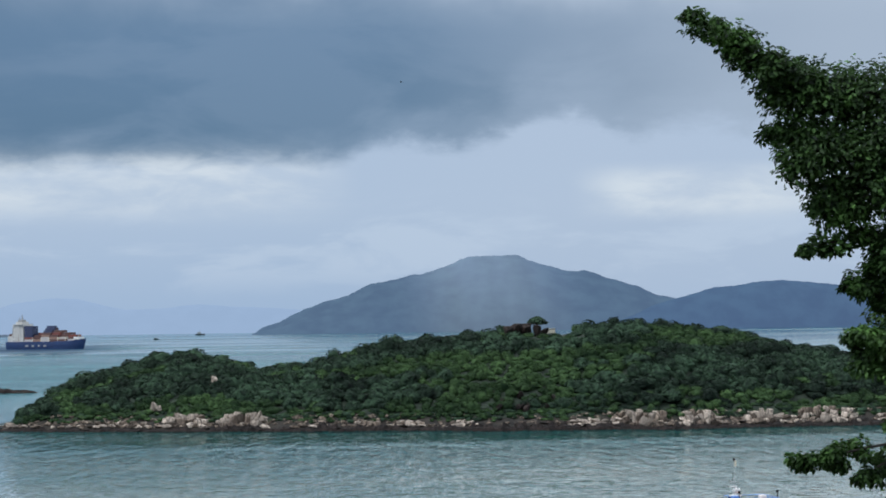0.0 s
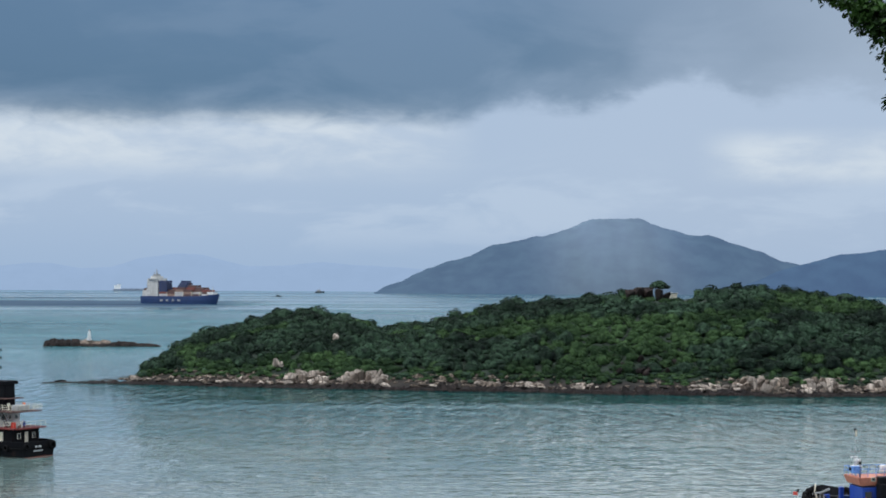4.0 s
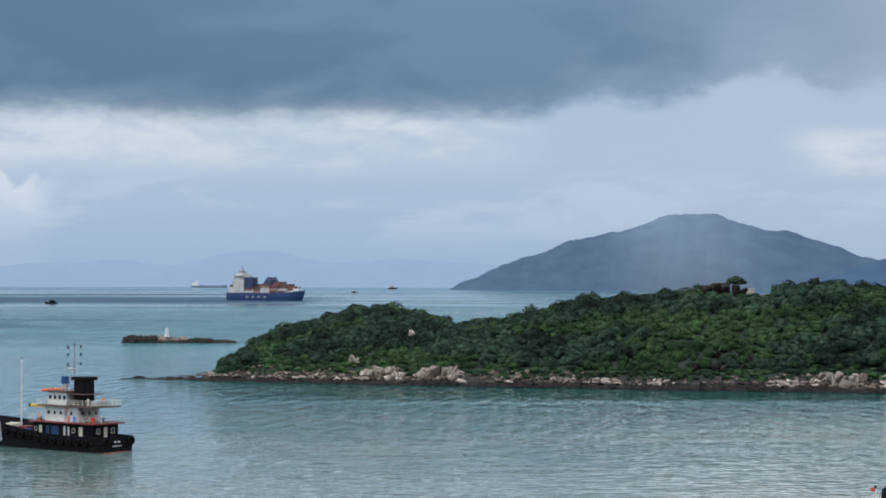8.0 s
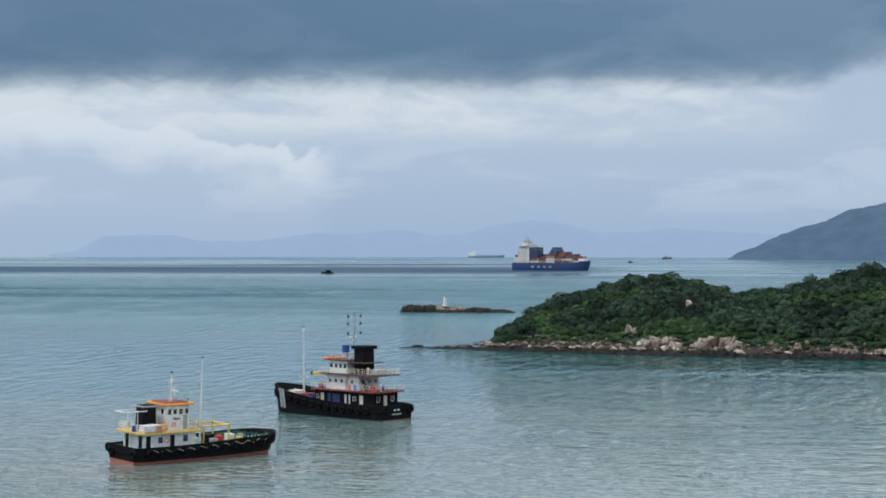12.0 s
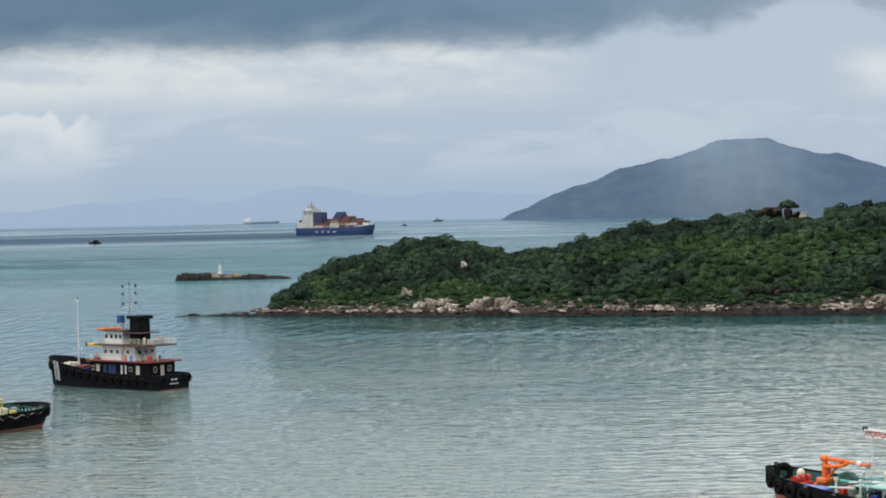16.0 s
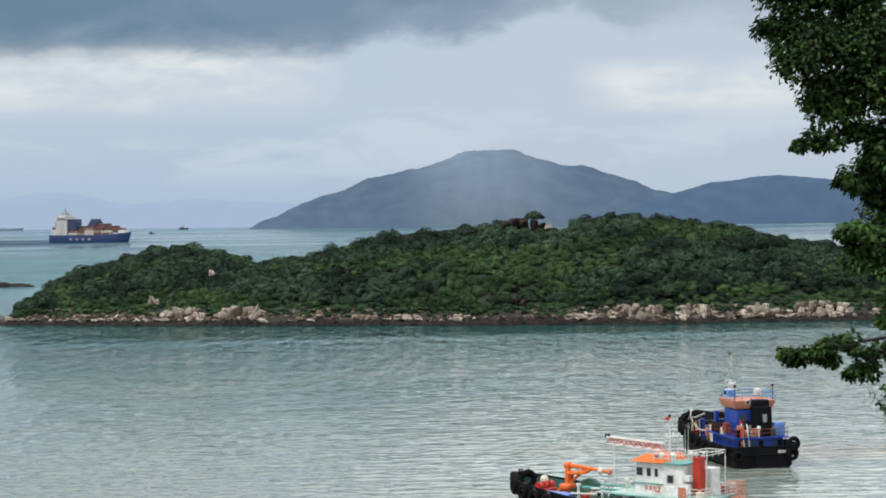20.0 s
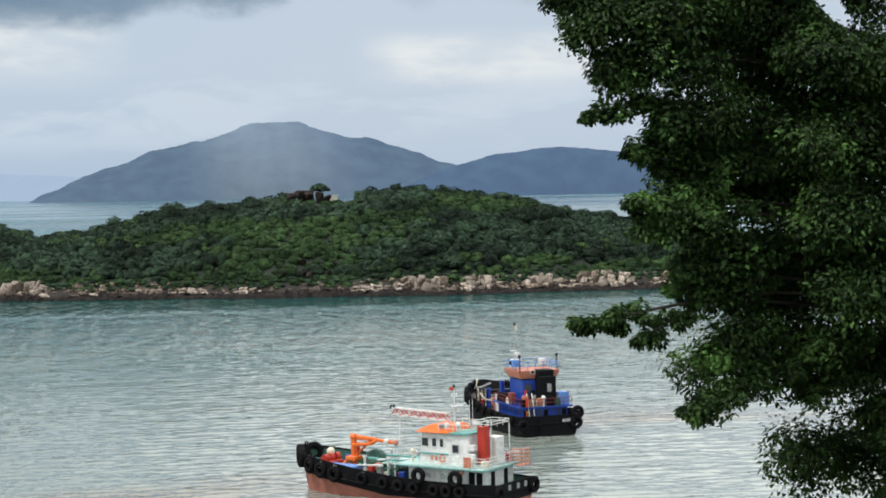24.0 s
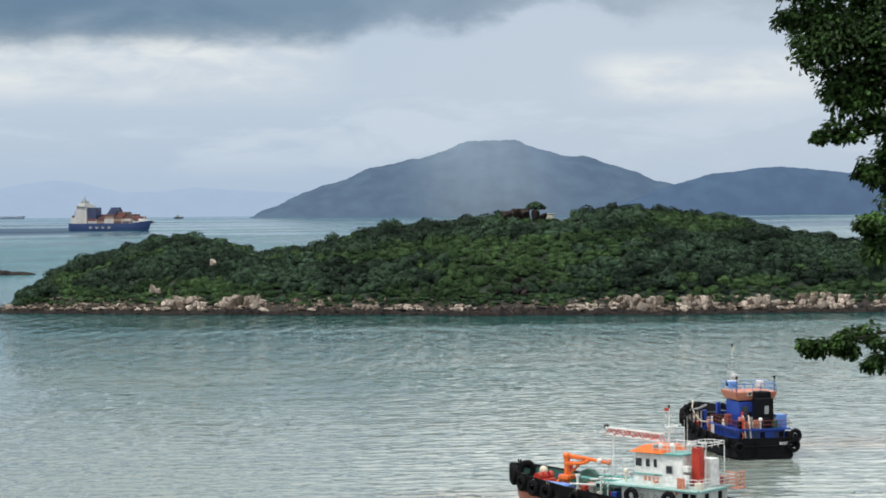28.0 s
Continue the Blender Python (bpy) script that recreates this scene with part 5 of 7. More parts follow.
for k in range(6):
    rod(bm, (-11.1, 1.15, 0.4 + 0.32 * k), (-11.1, 1.65, 0.4 + 0.32 * k), 0.035, seg=5)
part("ladder", bm, BLACK, tug_d)

# more working gear of the blue tug: dark panels, gas bottles, a rail of fenders, hoses and boards
# dark panels painted where window and doorway openings would be in shade
for y, z, w, h, m_ in ((1.45, 5.3, 0.8, 0.8, GLASS), (-1.75, 5.4, 0.5, 0.7, GLASS), (0.9, 4.2, 0.6, 1.6, BLACK)):
    panel(wd, "shutter", (-8.02, y, z), w, h, "-x", m_, "dark panel standing for an opening")
for y in (2.45, 0.0, -2.3):
    panel(H_, "shutter", (-9.92, y, 2.5), 0.55, 0.9, "-x", BLACK, "dark panel standing for an opening")
for x, y, z, s, m_ in ((-9.7, -0.4, 3.9, (0.5, 1.2, 1.2), BLACK), (-9.6, 2.7, 3.8, (0.8, 0.5, 0.9), BLACK), (-3.4, 2.9, 3.9, (3.0, 0.5, 1.1), BLACK), (-2.0, 2.0, 4.0, (0.9, 1.2, 1.4), NAVY),
                       (-1.6, -2.0, 3.9, (1.0, 1.4, 1.2), BLACK), (-5.6, 3.0, 3.7, (1.2, 0.4, 0.7), CREAM), (-6.0, 2.2, 8.0, (0.8, 0.8, 0.8), PALEBLUE), (-4.0, -2.0, 7.9, (0.9, 0.7, 0.7), WHITE), (-3.4, 1.6, 7.9, (0.6, 0.7, 0.6), BLACK)):
    locker(tug_d, "gear_box", (x, y, z), s, m_, "worn gear box on the boat deck")
for x, y, z, sz_, m_ in ((-9.7, 2.5, 4.2, (0.45, 0.7, 0.9), SALMON), (-6.4, 2.9, 4.2, (1.2, 0.6, 1.0), MAROON), (-9.9, 0.75, 3.9, (0.4, 0.7, 0.8), SALMON), (-9.3, -3.05, 4.1, (0.4, 0.3, 1.6), MAROON), (-2.6, 2.7, 4.6, (0.5, 0.5, 2.3), BLUE)):
    locker(tug_d, "side_locker", (x, y, z), sz_, m_, "faded painted side locker")
for y in (1.15, 1.35, -1.7):
    part("gas_bottle", rod(bmesh.new(), (-9.4, y, 3.34), (-9.4, y, 4.6), 0.14, seg=8), GREY, tug_d, "grey gas bottle")
bm = bmesh.new()
pipe(bm, [(-1.0, 3.4, 3.3), (1.2, 3.5, 3.2), (3.2, 3.4, 3.7), (6.0, 2.9, 4.2), (8.4, 1.9, 4.9)], 0.09, 6)
part("tow_hawser", bm, ROPE, tug_d, "thick mooring hawser")
for x in (0.8, 2.0, 3.4, 4.8):
    part("stanchion", rod(bmesh.new(), (x, 3.3, 2.2), (x, 3.4, 4.4), 0.09, seg=6), BLACK, tug_d, "black fender post")
# the tall black tug
tug_b = base("tugboat", "black tugboat with tall black funnel and maroon decks at anchor")
hb = Hull(tug_b, 30.4, 8.2, 1.7, 5.0, 1.3, 0.93, BLACK, BLACK, DECK, BOOT, 0.12, 0.12, 4.4)
H_ = house(tug_b, "deckhouse", -12.2, 2.6, 6.2, 1.6, 4.7, BLACK, "black deckhouse with pale doors")
slab(tug_b, "boat_deck", -13.6, 3.4, 7.6, 4.7, 0.2, MAROON, "maroon edged boat deck", 0.5)
for x, w, m_ in ((0.6, 0.8, CREAM), (-1.2, 0.8, NAVY), (-3.0, 1.9, NAVY), (-5.4, 0.5, WHITE), (-6.4, 0.4, WHITE), (-9.4, 0.9, CREAM)):
    panel(H_, "door", (x, 3.1, 3.2), w, 1.9, "y", m_, "painted door")
for x in (-7.6, 1.8):
    pane(H_, (x, 3.1, 3.5), 0.7, 0.7, "y", CREAM)
for y in (-1.7, 1.7):
    pane(H_, (-12.2, y, 3.5), 0.7, 0.9, "-x", CREAM)
panel(H_, "door", (-12.2, 0, 3.2), 0.8, 1.9, "-x", CREAM, "pale door")
h2 = house(tug_b, "upper_house", -8.2, 0.2, 5.0, 4.9, 7.5, WHITE, "rust streaked white upper house")
slab(tug_b, "bridge_deck", -13.0, 1.8, 6.6, 7.5, 0.18, RUST, "rust brown edged bridge deck", 0.5)
for x in (-0.8, -2.3, -3.8, -6.4):
    pane(h2, (x, 2.5, 6.4), 0.65, 0.65, "y", CREAM)
for y in (-1.5, 0, 1.5):
    pane(h2, (-8.2, y, 6.4), 0.65, 0.65, "-x", CREAM)
panel(h2, "door", (-5.1, 2.5, 5.9), 0.75, 1.8, "y", GREY)
h3 = house(tug_b, "wheelhouse", -4.6, 0.2, 4.0, 7.7, 9.9, WHITE, "white wheelhouse", 0.25)
for x in (-0.6, -1.8, -3.0, -4.1):
    pane(h3, (x, 2.0, 9.0), 0.8, 0.8, "y")
for y in (-1.4, -0.5, 0.5, 1.4):
    pane(h3, (0.06, y, 9.0), 0.7, 0.8, "x")
slab(tug_b, "wheelhouse_roof", -5.2, 1.0, 4.8, 9.9, 0.2, RUST, "rust brown wheelhouse roof")
bm = box(bmesh.new(), (0.7, 0, 10.15), (1.3, 4.8, 0.4), 0.1)
part("visor", bm, ORANGE, tug_b, "orange red visor")
bm = bmesh.new()
box(bm, (-6.9, 0, 10.1), (3.0, 2.6, 4.9), 0.25, 0, 0.94)
fb = part("funnel", bm, BLACK, tug_b, "large square black funnel")
locker(fb, "funnel_cap", (-6.9, 0, 12.35), (3.5, 3.1, 0.6), BLACK, "flared sooty funnel cap")
slab(tug_b, "funnel_platform", -9.6, -4.9, 4.4, 9.6, 0.14, RUST)
railing(tug_b, [(1.5, 3.1, 7.68), (-12.8, 3.1, 7.68), (-12.8, -3.1, 7.68), (1.5, -3.1, 7.68)], 1.0, CREAM, 3, 1.0, 0.03)
railing(tug_b, [(3.0, 3.6, 4.9), (-13.2, 3.6, 4.9), (-13.2, -3.6, 4.9)], 1.0, CREAM, 2, 1.3, 0.03)
locker(tug_b, "raft_cradle", (-11.2, 0.4, 8.2), (1.6, 2.6, 0.9), GREY, "grey raft in its cradle")
stair(tug_b, (-10.6, 2.6, 4.95), (-8.6, 2.6, 7.5), 0.7, BLACK)
bm = bmesh.new()
rod(bm, (-2.2, 0, 11.3), (-2.2, 0, 12.6), 0.75, 0.7, 12)
tk = part("header_tank", bm, NAVYBLUE, tug_b, "blue header tank on the wheelhouse roof")
bm = bmesh.new()
for s in (-0.4, 0.4):
    for k in (-0.4, 0.4):
        rod(bm, (-2.2 + k, s, 10.1), (-2.2 + k, s, 11.4), 0.07, seg=6)
box(bm, (-2.2, 0, 10.8), (0.7, 0.7, 0.6), 0.04)
part("tank_stand", bm, WHITE, tk)
mast(tug_b, -4.4, 0, 10.0, 18.0, GREY, ((14.5, 1.5), (16.2, 1.5), (17.5, 1.5)), 0.16, "grey lattice signal mast")
radar(tug_b, -4.0, 0, 13.4)
for z_ in (14.5, 16.2, 17.5):
    for y in (-1.5, 1.5):
        part("signal_lamp", rod(bmesh.new(), (-4.4, y, z_), (-4.4, y, z_ + 0.45), 0.16, seg=8), BLACK, tug_b, "small black signal lamp")
mast(tug_b, 9.0, 0, 3.6, 15.4, WHITE, ((6.3, 0.8), (14.8, 0.3)), 0.17, "tall white foremast", "foremast")
bm = bmesh.new()
box(bm, (3.0, 0.8, 7.3), (5.2, 0.55, 0.55), 0.08)
box(bm, (0.8, 0.8, 6.6), (0.8, 0.8, 2.6), 0.08)
yb_ = part("yellow_crane", bm, YELLOW, tug_b, "yellow knuckle crane")
locker(yb_, "crane_tip", (5.7, 0.8, 7.3), (0.5, 0.6, 0.6), BLACK)
for k, x in enumerate((11.3, 10.3)):
    bm = bmesh.new()
    p, a = hb.side(x, 1, 0.1)
    rod(bm, (p.x, p.y, p.z + 0.1), (p.x - 0.9, p.y + 0.25, p.z - 3.2), 0.24, seg=8)
    part("fender_skid", bm, GREY, tug_b, "grey wooden fender skid")
for x, y, s, m_ in ((6.2, 1.2, (2.0, 2.2, 1.3), MAROON), (7.4, -1.2, (1.4, 1.6, 1.6), BLACK), (10.6, 0.2, (1.8, 2.4, 1.0), CREAM), (4.6, 2.2, (1.0, 1.0, 1.1), BLUE), (4.2, -1.6, (1.6, 2.0, 1.9), WHITE), (8.6, 1.9, (1.0, 0.8, 0.9), GREY)):
    locker(tug_b, "deck_gear", (x, y, hb.floor((x + 15.2) / 30.4) + s[2] / 2), s, m_, "winch and deck gear")
for x in (13.0, 11.8, 8.2, 6.2, 4.2, 2.2, 0.2, -1.8, -3.8, -5.8, -7.8, -9.8, -11.8):
    tyre(tug_b, hb, x, 1, "mid" if x < 10 else "big", 1.05, False)
for x in (12, 8, 4, 0, -4, -8, -12):
    tyre(tug_b, hb, x, -1, "mid", 1.0, False)
stern_tyre(tug_b, hb, -2.9, 1.9, "big")
stern_tyre(tug_b, hb, 3.1, 1.9, "mid")
bars_of_writing(tug_b, (-15.24, 0.2, 1.75), 1.7, 0.42, 2, "-x", WHITE)
bars_of_writing(tug_b, (-15.24, 0.2, 1.1), 2.2, 0.22, 5, "-x", WHITE)
bitt(tug_b, -13.0, 1.7, hb.floor(0.04))

# the small black and white tug with the green foredeck
tug_a = base("tugboat", "black and white tugboat with green foredeck at anchor")
ha = Hull(tug_a, 25.4, 7.4, 1.75, 3.1, 0.95, 0.92, BLACK, GREEN, TEAL, BOOT, 0.55, 0.8, 5.5)
H_ = house(tug_a, "deckhouse", -10.8, -2.2, 5.2, 1.7, 4.2, WHITE, "white deckhouse with black corners")
slab(tug_a, "boat_deck", -11.9, -1.4, 6.6, 4.2, 0.2, YELLOW, "ochre edged boat deck", 0.5)
# doorway shade drawn as flat black panels
for x in (-10.2, -6.2):
    panel(H_, "door", (x, -2.6, 2.9), 0.75, 2.0, "-y", BLACK, "dark doorway")
for x in (-4.0, -8.2):
    pane(H_, (x, -2.6, 3.3), 0.7, 0.8, "-y", BLUE)
for y in (-1.6, 0, 1.6):
    panel(H_, "door", (-10.8, y, 2.9), 0.75, 2.0, "-x", BLACK if y else WHITE)
wa = house(tug_a, "wheelhouse", -7.0, -2.9, 4.0, 4.4, 7.9, WHITE, "white wheelhouse", 0.2)
slab(tug_a, "wheelhouse_roof", -7.4, -2.2, 4.8, 7.9, 0.22, AMBER, "amber wheelhouse roof")
for x in (-3.5, -4.5, -5.5, -6.4):
    pane(wa, (x, -2.0, 7.0), 0.62, 0.8, "-y")
for y in (-1.4, -0.5, 0.5, 1.4):
    pane(wa, (-3.02, y, 7.0), 0.65, 0.8, "x")
for y in (-1.2, 1.2):
    pane(wa, (-7.0, y, 7.0), 0.65, 0.8, "-x")
panel(wa, "door", (-3.7, -2.0, 5.5), 0.7, 2.0, "-y", GREY)
bars_of_writing(wa, (-5.2, -2.03, 6.0), 1.2, 0.28, 5, "-y", BLACK)
bm = bmesh.new()
box(bm, (-8.9, 0, 6.2), (2.4, 2.0, 3.6), 0.15, 0, 0.9)
fa = part("funnel", bm, BLACK, tug_a, "black funnel")
locker(tug_a, "roof_cover", (-4.9, 0, 8.18), (4.0, 3.4, 0.16), MAROON, "dark maroon roof cover")
locker(fa, "funnel_band", (-8.9, 0, 7.75), (2.35, 1.95, 0.25), GREY)
locker(tug_a, "amber_locker", (-7.4, -1.9, 5.0), (1.2, 0.8, 0.8), AMBER)
locker(tug_a, "life_raft", (-9.8, -2.3, 4.95), (2.8, 1.2, 1.0), WHITE, "white life raft box")
railing(tug_a, [(-6, -3.1, 4.4), (-11.2, -3.1, 4.4), (-11.2, 3.1, 4.4), (-6, 3.1, 4.4)], 1.0, WHITE, 3, 1.0, 0.035)
railing(tug_a, [(-2.8, -3.1, 4.4), (-1.6, -3.1, 4.4), (-1.6, 3.1, 4.4)], 1.0, YELLOW, 2, 1.0, 0.035)
bm = bmesh.new()
pipe(bm, [(-9.6, -1.2, 7.2), (-13.2, -1.2, 7.2)], 0.08, 6)
pipe(bm, [(-9.6, 1.2, 7.2), (-13.2, 1.2, 7.2), (-13.2, -1.2, 7.2)], 0.08, 6)
for y in (-1.2, 1.2):
    rod(bm, (-11.1, y, 4.4), (-11.1, y, 7.2), 0.05, seg=6)
part("awning_frame", bm, WHITE, tug_a, "white awning frame")
mast(tug_a, -4.8, 0, 8.1, 12.1, WHITE, ((10.0, 0.45), (11.0, 0.3)), 0.16, "white signal mast")
radar(tug_a, -4.2, 0, 9.0)
mast(tug_a, 0.4, 0, 2.0, 14.0, WHITE, (), 0.17, "tall white foremast", "foremast")
for y in (-1.9, 1.9):
    for x in (4.0, -0.4):
        bm = rod(bmesh.new(), (x, y, 1.9), (x, y, 4.6), 0.12, seg=8)
        part("gantry_post", bm, YELLOW, tug_a)
    bm = box(bmesh.new(), (1.6, y, 4.6), (5.4, 0.3, 0.24), 0.04)
    part("gantry_beam", bm, YELLOW, tug_a, "ochre gantry beam")
bm = box(bmesh.new(), (4.0, 0, 4.6), (0.3, 4.2, 0.24), 0.04)
part("gantry_beam", bm, YELLOW, tug_a, "ochre gantry beam")
bm = bmesh.new()
rod(bm, (2.6, -1.5, 2.0), (2.6, -1.5, 3.1), 0.6, seg=12)
part("drum", bm, RED, tug_a, "red drum")
for x, y, s, m_ in ((2.4, 0.8, (1.6, 1.8, 1.3), BLACK), (6.2, 0.8, (1.0, 1.2, 1.0), CREAM), (7.6, 0.2, (1.6, 1.8, 0.7), GREEN), (6.6, -1.0, (0.8, 0.8, 0.8), YELLOW), (1.6, -1.6, (1.0, 0.8, 1.0), GREY)):
    locker(tug_a, "deck_gear", (x, y, ha.floor((x + 12.7) / 25.4) + s[2] / 2), s, m_, "deck gear")
bitt(tug_a, 9.6, 0.8, ha.floor(0.9))
bitt(tug_a, 9.6, -0.8, ha.floor(0.9))
for x in (11.2, 10.4):
    tyre(tug_a, ha, x, -1, "big", 0.5, False)
for x in (8.6, 7.0, 5.4, 3.4, 1.4, -0.6, -2.6, -4.6, -6.6, -8.6, -10.6):
    tyre(tug_a, ha, x, -1, "small" if x > -8 else "mid", 0.75 if x != 5.4 else 1.3, False)
for x in (10, 6, 2, -2, -6, -10):
    tyre(tug_a, ha, x, 1, "mid", 0.7, False)
for y in (-3.0, 3.0, 2.2):
    stern_tyre(tug_a, ha, y, 1.6 if y < 3 else 2.0, "mid")
bm = bmesh.new()
for k in range(10):
    x = -10 + 2.0 * k
    p, _ = ha.side(x, -1, 0.12)
    q, _ = ha.side(x + 2.0, -1, 0.12)
    m_ = (p + q) / 2
    pipe(bm, [(p.x, p.y, p.z - 0.3), (m_.x, m_.y, m_.z - 0.75), (q.x, q.y, q.z - 0.3)], 0.045, 5)
part("side_rope", bm, ROPE, tug_a, "looped rope along the hull side")

# clutter of the working decks


def clutter(boat, hull, spots, seed):
    """Vents, drums, crates, buoys and ropes set down on the decks."""
    rr = random.Random(seed)
    for x, y, z, kind in spots:
        if kind == "drum":
            o = part("drum", rod(bmesh.new(), (x, y, z), (x, y, z + 0.85), 0.3, seg=12), rr.choice((BLUE, RED, GREEN, GREY)), boat, "steel oil drum")
        elif kind == "vent":
            bm_ = rod(bmesh.new(), (x, y, z), (x, y, z + 0.9), 0.13, seg=8)
            bmesh.ops.create_uvsphere(bm_, u_segments=10, v_segments=6, radius=0.26, matrix=Matrix.Translation((x, y, z + 1.0)))
            part("vent_cowl", bm_, rr.choice((WHITE, CREAM, ORANGE)), boat, "mushroom vent")
        elif kind == "crate":
            locker(boat, "crate", (x, y, z + 0.3), (0.8, 0.6, 0.6), rr.choice((RED, CREAM, GREY, MAROON, YELLOW)), "deck crate")
        elif kind == "buoy":
            lifebuoy(boat, (x, y, z), "Y")
        elif kind == "rope":
            coil(boat, x, y, z)
        elif kind == "pole":
            part("antenna", rod(bmesh.new(), (x, y, z), (x, y, z + 3.2), 0.035, 0.015, 5), WHITE, boat, "whip antenna")
        elif kind == "lamp":
            bm_ = rod(bmesh.new(), (x, y, z), (x, y, z + 0.5), 0.04, seg=6)
            rod(bm_, (x - 0.15, y, z + 0.6), (x + 0.2, y, z + 0.6), 0.18, 0.22, 10)
            part("searchlight", bm_, GREY, boat, "small searchlight")
        elif kind == "cloth":
            bm_ = bmesh.new()
            bmesh.ops.create_grid(bm_, x_segments=6, y_segments=5, size=0.5, matrix=Matrix.Translation((x, y, z)) @ Matrix.Rotation(radians(90), 4, "X"))
            for v in bm_.verts:
                v.co.y += 0.06 * math.sin(v.co.x * 9)
            bmesh.ops.solidify(bm_, geom=bm_.faces[:], thickness=0.01)
            part("drying_cloth", bm_, rr.choice((SALMON, PALEBLUE, WHITE, RED)), boat, "cloth hung on the rail to dry")


clutter(tug_b, hb, [(-9.5, -1.8, 4.9, "drum"), (-10.4, -1.2, 4.9, "drum"), (-11.8, 2.2, 4.9, "crate"), (-12.4, 1.2, 4.9, "vent"), (1.6, 2.4, 4.9, "crate"), (2.2, -1.4, 4.9, "vent"),
                    (0.8, 3.15, 6.0, "buoy"), (-5.4, 2.56, 7.0, "buoy"), (-9.6, 1.6, 7.7, "vent"), (-10.2, -1.4, 7.7, "vent"), (-4.9, 1.6, 10.1, "pole"), (-0.4, -1.6, 10.1, "pole"),
                    (-0.6, 1.5, 10.1, "lamp"), (-12.9, 3.62, 5.5, "cloth"), (-8.4, 3.62, 5.5, "cloth"), (-7.0, 3.62, 5.5, "cloth"), (-13.9, 1.0, hb.floor(0.05), "rope"),
                    (11.8, 1.6, hb.floor(0.89), "rope"), (12.4, -0.8, hb.floor(0.9), "drum"), (7.6, 2.8, hb.floor(0.75), "drum"), (5.4, 3.0, hb.floor(0.7), "crate"), (3.4, 2.9, hb.floor(0.62), "drum")], 1)
clutter(tug_a, ha, [(-10.6, 1.8, 4.4, "vent"), (-11.2, -0.6, 4.4, "drum"), (-7.6, 2.2, 4.4, "vent"), (-2.2, -2.4, 4.4, "vent"), (-2.4, 1.4, 4.4, "lamp"), (-7.2, -2.66, 3.2, "buoy"), (-5.6, -2.06, 5.2, "buoy"),
                    (-3.0, 1.8, 8.1, "pole"), (-6.5, -1.9, 8.1, "pole"), (-3.2, -1.7, 8.1, "lamp"), (5.4, 2.2, ha.floor(0.71), "drum"), (6.2, 2.4, ha.floor(0.74), "drum"), (8.6, -1.8, ha.floor(0.84), "rope"),
                    (9.0, 1.9, ha.floor(0.85), "crate"), (0.2, -2.6, ha.floor(0.5), "crate"), (1.4, 2.4, ha.floor(0.55), "crate"), (10.8, 0.0, ha.floor(0.93), "rope"), (-11.6, -2.2, ha.floor(0.04), "rope"), (-8.8, -3.16, 4.9, "cloth")], 2)
clutter(tug_c, hc, [(-11.2, 2.2, 3.66, "crate"), (-11.0, -2.4, 3.66, "drum"), (-2.2, 1.8, 3.66, "vent"), (-2.4, -1.6, 3.66, "vent"), (-2.0, 0.4, 3.66, "lamp"), (-8.6, 2.75, 3.2, "buoy"), (-7.4, -1.5, 6.72, "pole"),
                    (-9.0, 1.5, 6.72, "pole"), (-5.9, 1.9, 6.72, "lamp"), (-8.9, -1.9, 6.72, "lamp"), (8.4, -1.6, hc.floor(0.82), "drum"), (9.0, -2.2, hc.floor(0.84), "drum"), (3.6, -2.6, hc.floor(0.63), "crate"),
                    (-12.0, -2.0, hc.floor(0.05), "rope"), (10.8, 1.0, hc.floor(0.9), "rope"), (-9.8, 3.36, 4.2, "cloth"), (5.2, 0.9, hc.floor(0.7), "crate")], 3)
clutter(tug_d, hd, [(-10.0, 0.3, 3.34, "vent"), (-9.8, -1.6, 3.34, "drum"), (-2.0, 2.4, 3.34, "vent"), (-8.1, 1.9, 4.6, "cloth"), (-10.24, 2.6, 3.9, "cloth"), (-3.4, 1.6, 7.45, "lamp"), 
                    (3.2, 2.6, hd.floor(0.65), "rope"), (8.0, 1.6, hd.floor(0.86), "rope"), (5.4, -1.9, hd.floor(0.75), "drum"), (4.6, 2.7, hd.floor(0.71), "crate"), (-10.4, 2.4, hd.floor(0.03), "rope"),
                    (0.9, 3.1, hd.floor(0.54), "drum"), (-9.97, 2.5, 2.6, "buoy")], 4)


# ---- ships far out ----
def ship_hull(parent, L, B, top, bow_top, mat):
    bm = bmesh.new()
    n_ = 24
    rows_ = []
    for z, k, rake in ((-3, 0.85, -0.03), (0, 0.93, -0.02), (top * 0.55, 1.0, 0.0), (top, 1.0, 0.02)):
        r = []
        us = [0.5 - 0.5 * math.cos(math.pi * i / n_) for i in range(n_ + 1)]
        for u, s in [(u, 1) for u in us] + [(u, -1) for u in reversed(us[:-1])]:
            up = (bow_top - top) * max(0, (u - 0.86) / 0.14) ** 0.6 if z == top else 0.0
            r.append(bm.verts.new((-L / 2 + L * u + rake * L * max(0, u - 0.8) * 5, s * half(u, 0.8, 0.08, 0.78, 1.8) * k * B / 2, z + up)))
        rows_.append(r)
    m = len(rows_[0])
    for a, b in zip(rows_, rows_[1:]):
        for i in range(m):
            bm.faces.new((a[i], a[(i + 1) % m], b[(i + 1) % m], b[i]))
    bm.faces.new(rows_[-1])
    bmesh.ops.remove_doubles(bm, verts=bm.verts[:], dist=0.01)
    return part("hull", bm, mat, parent, "dark blue steel hull")


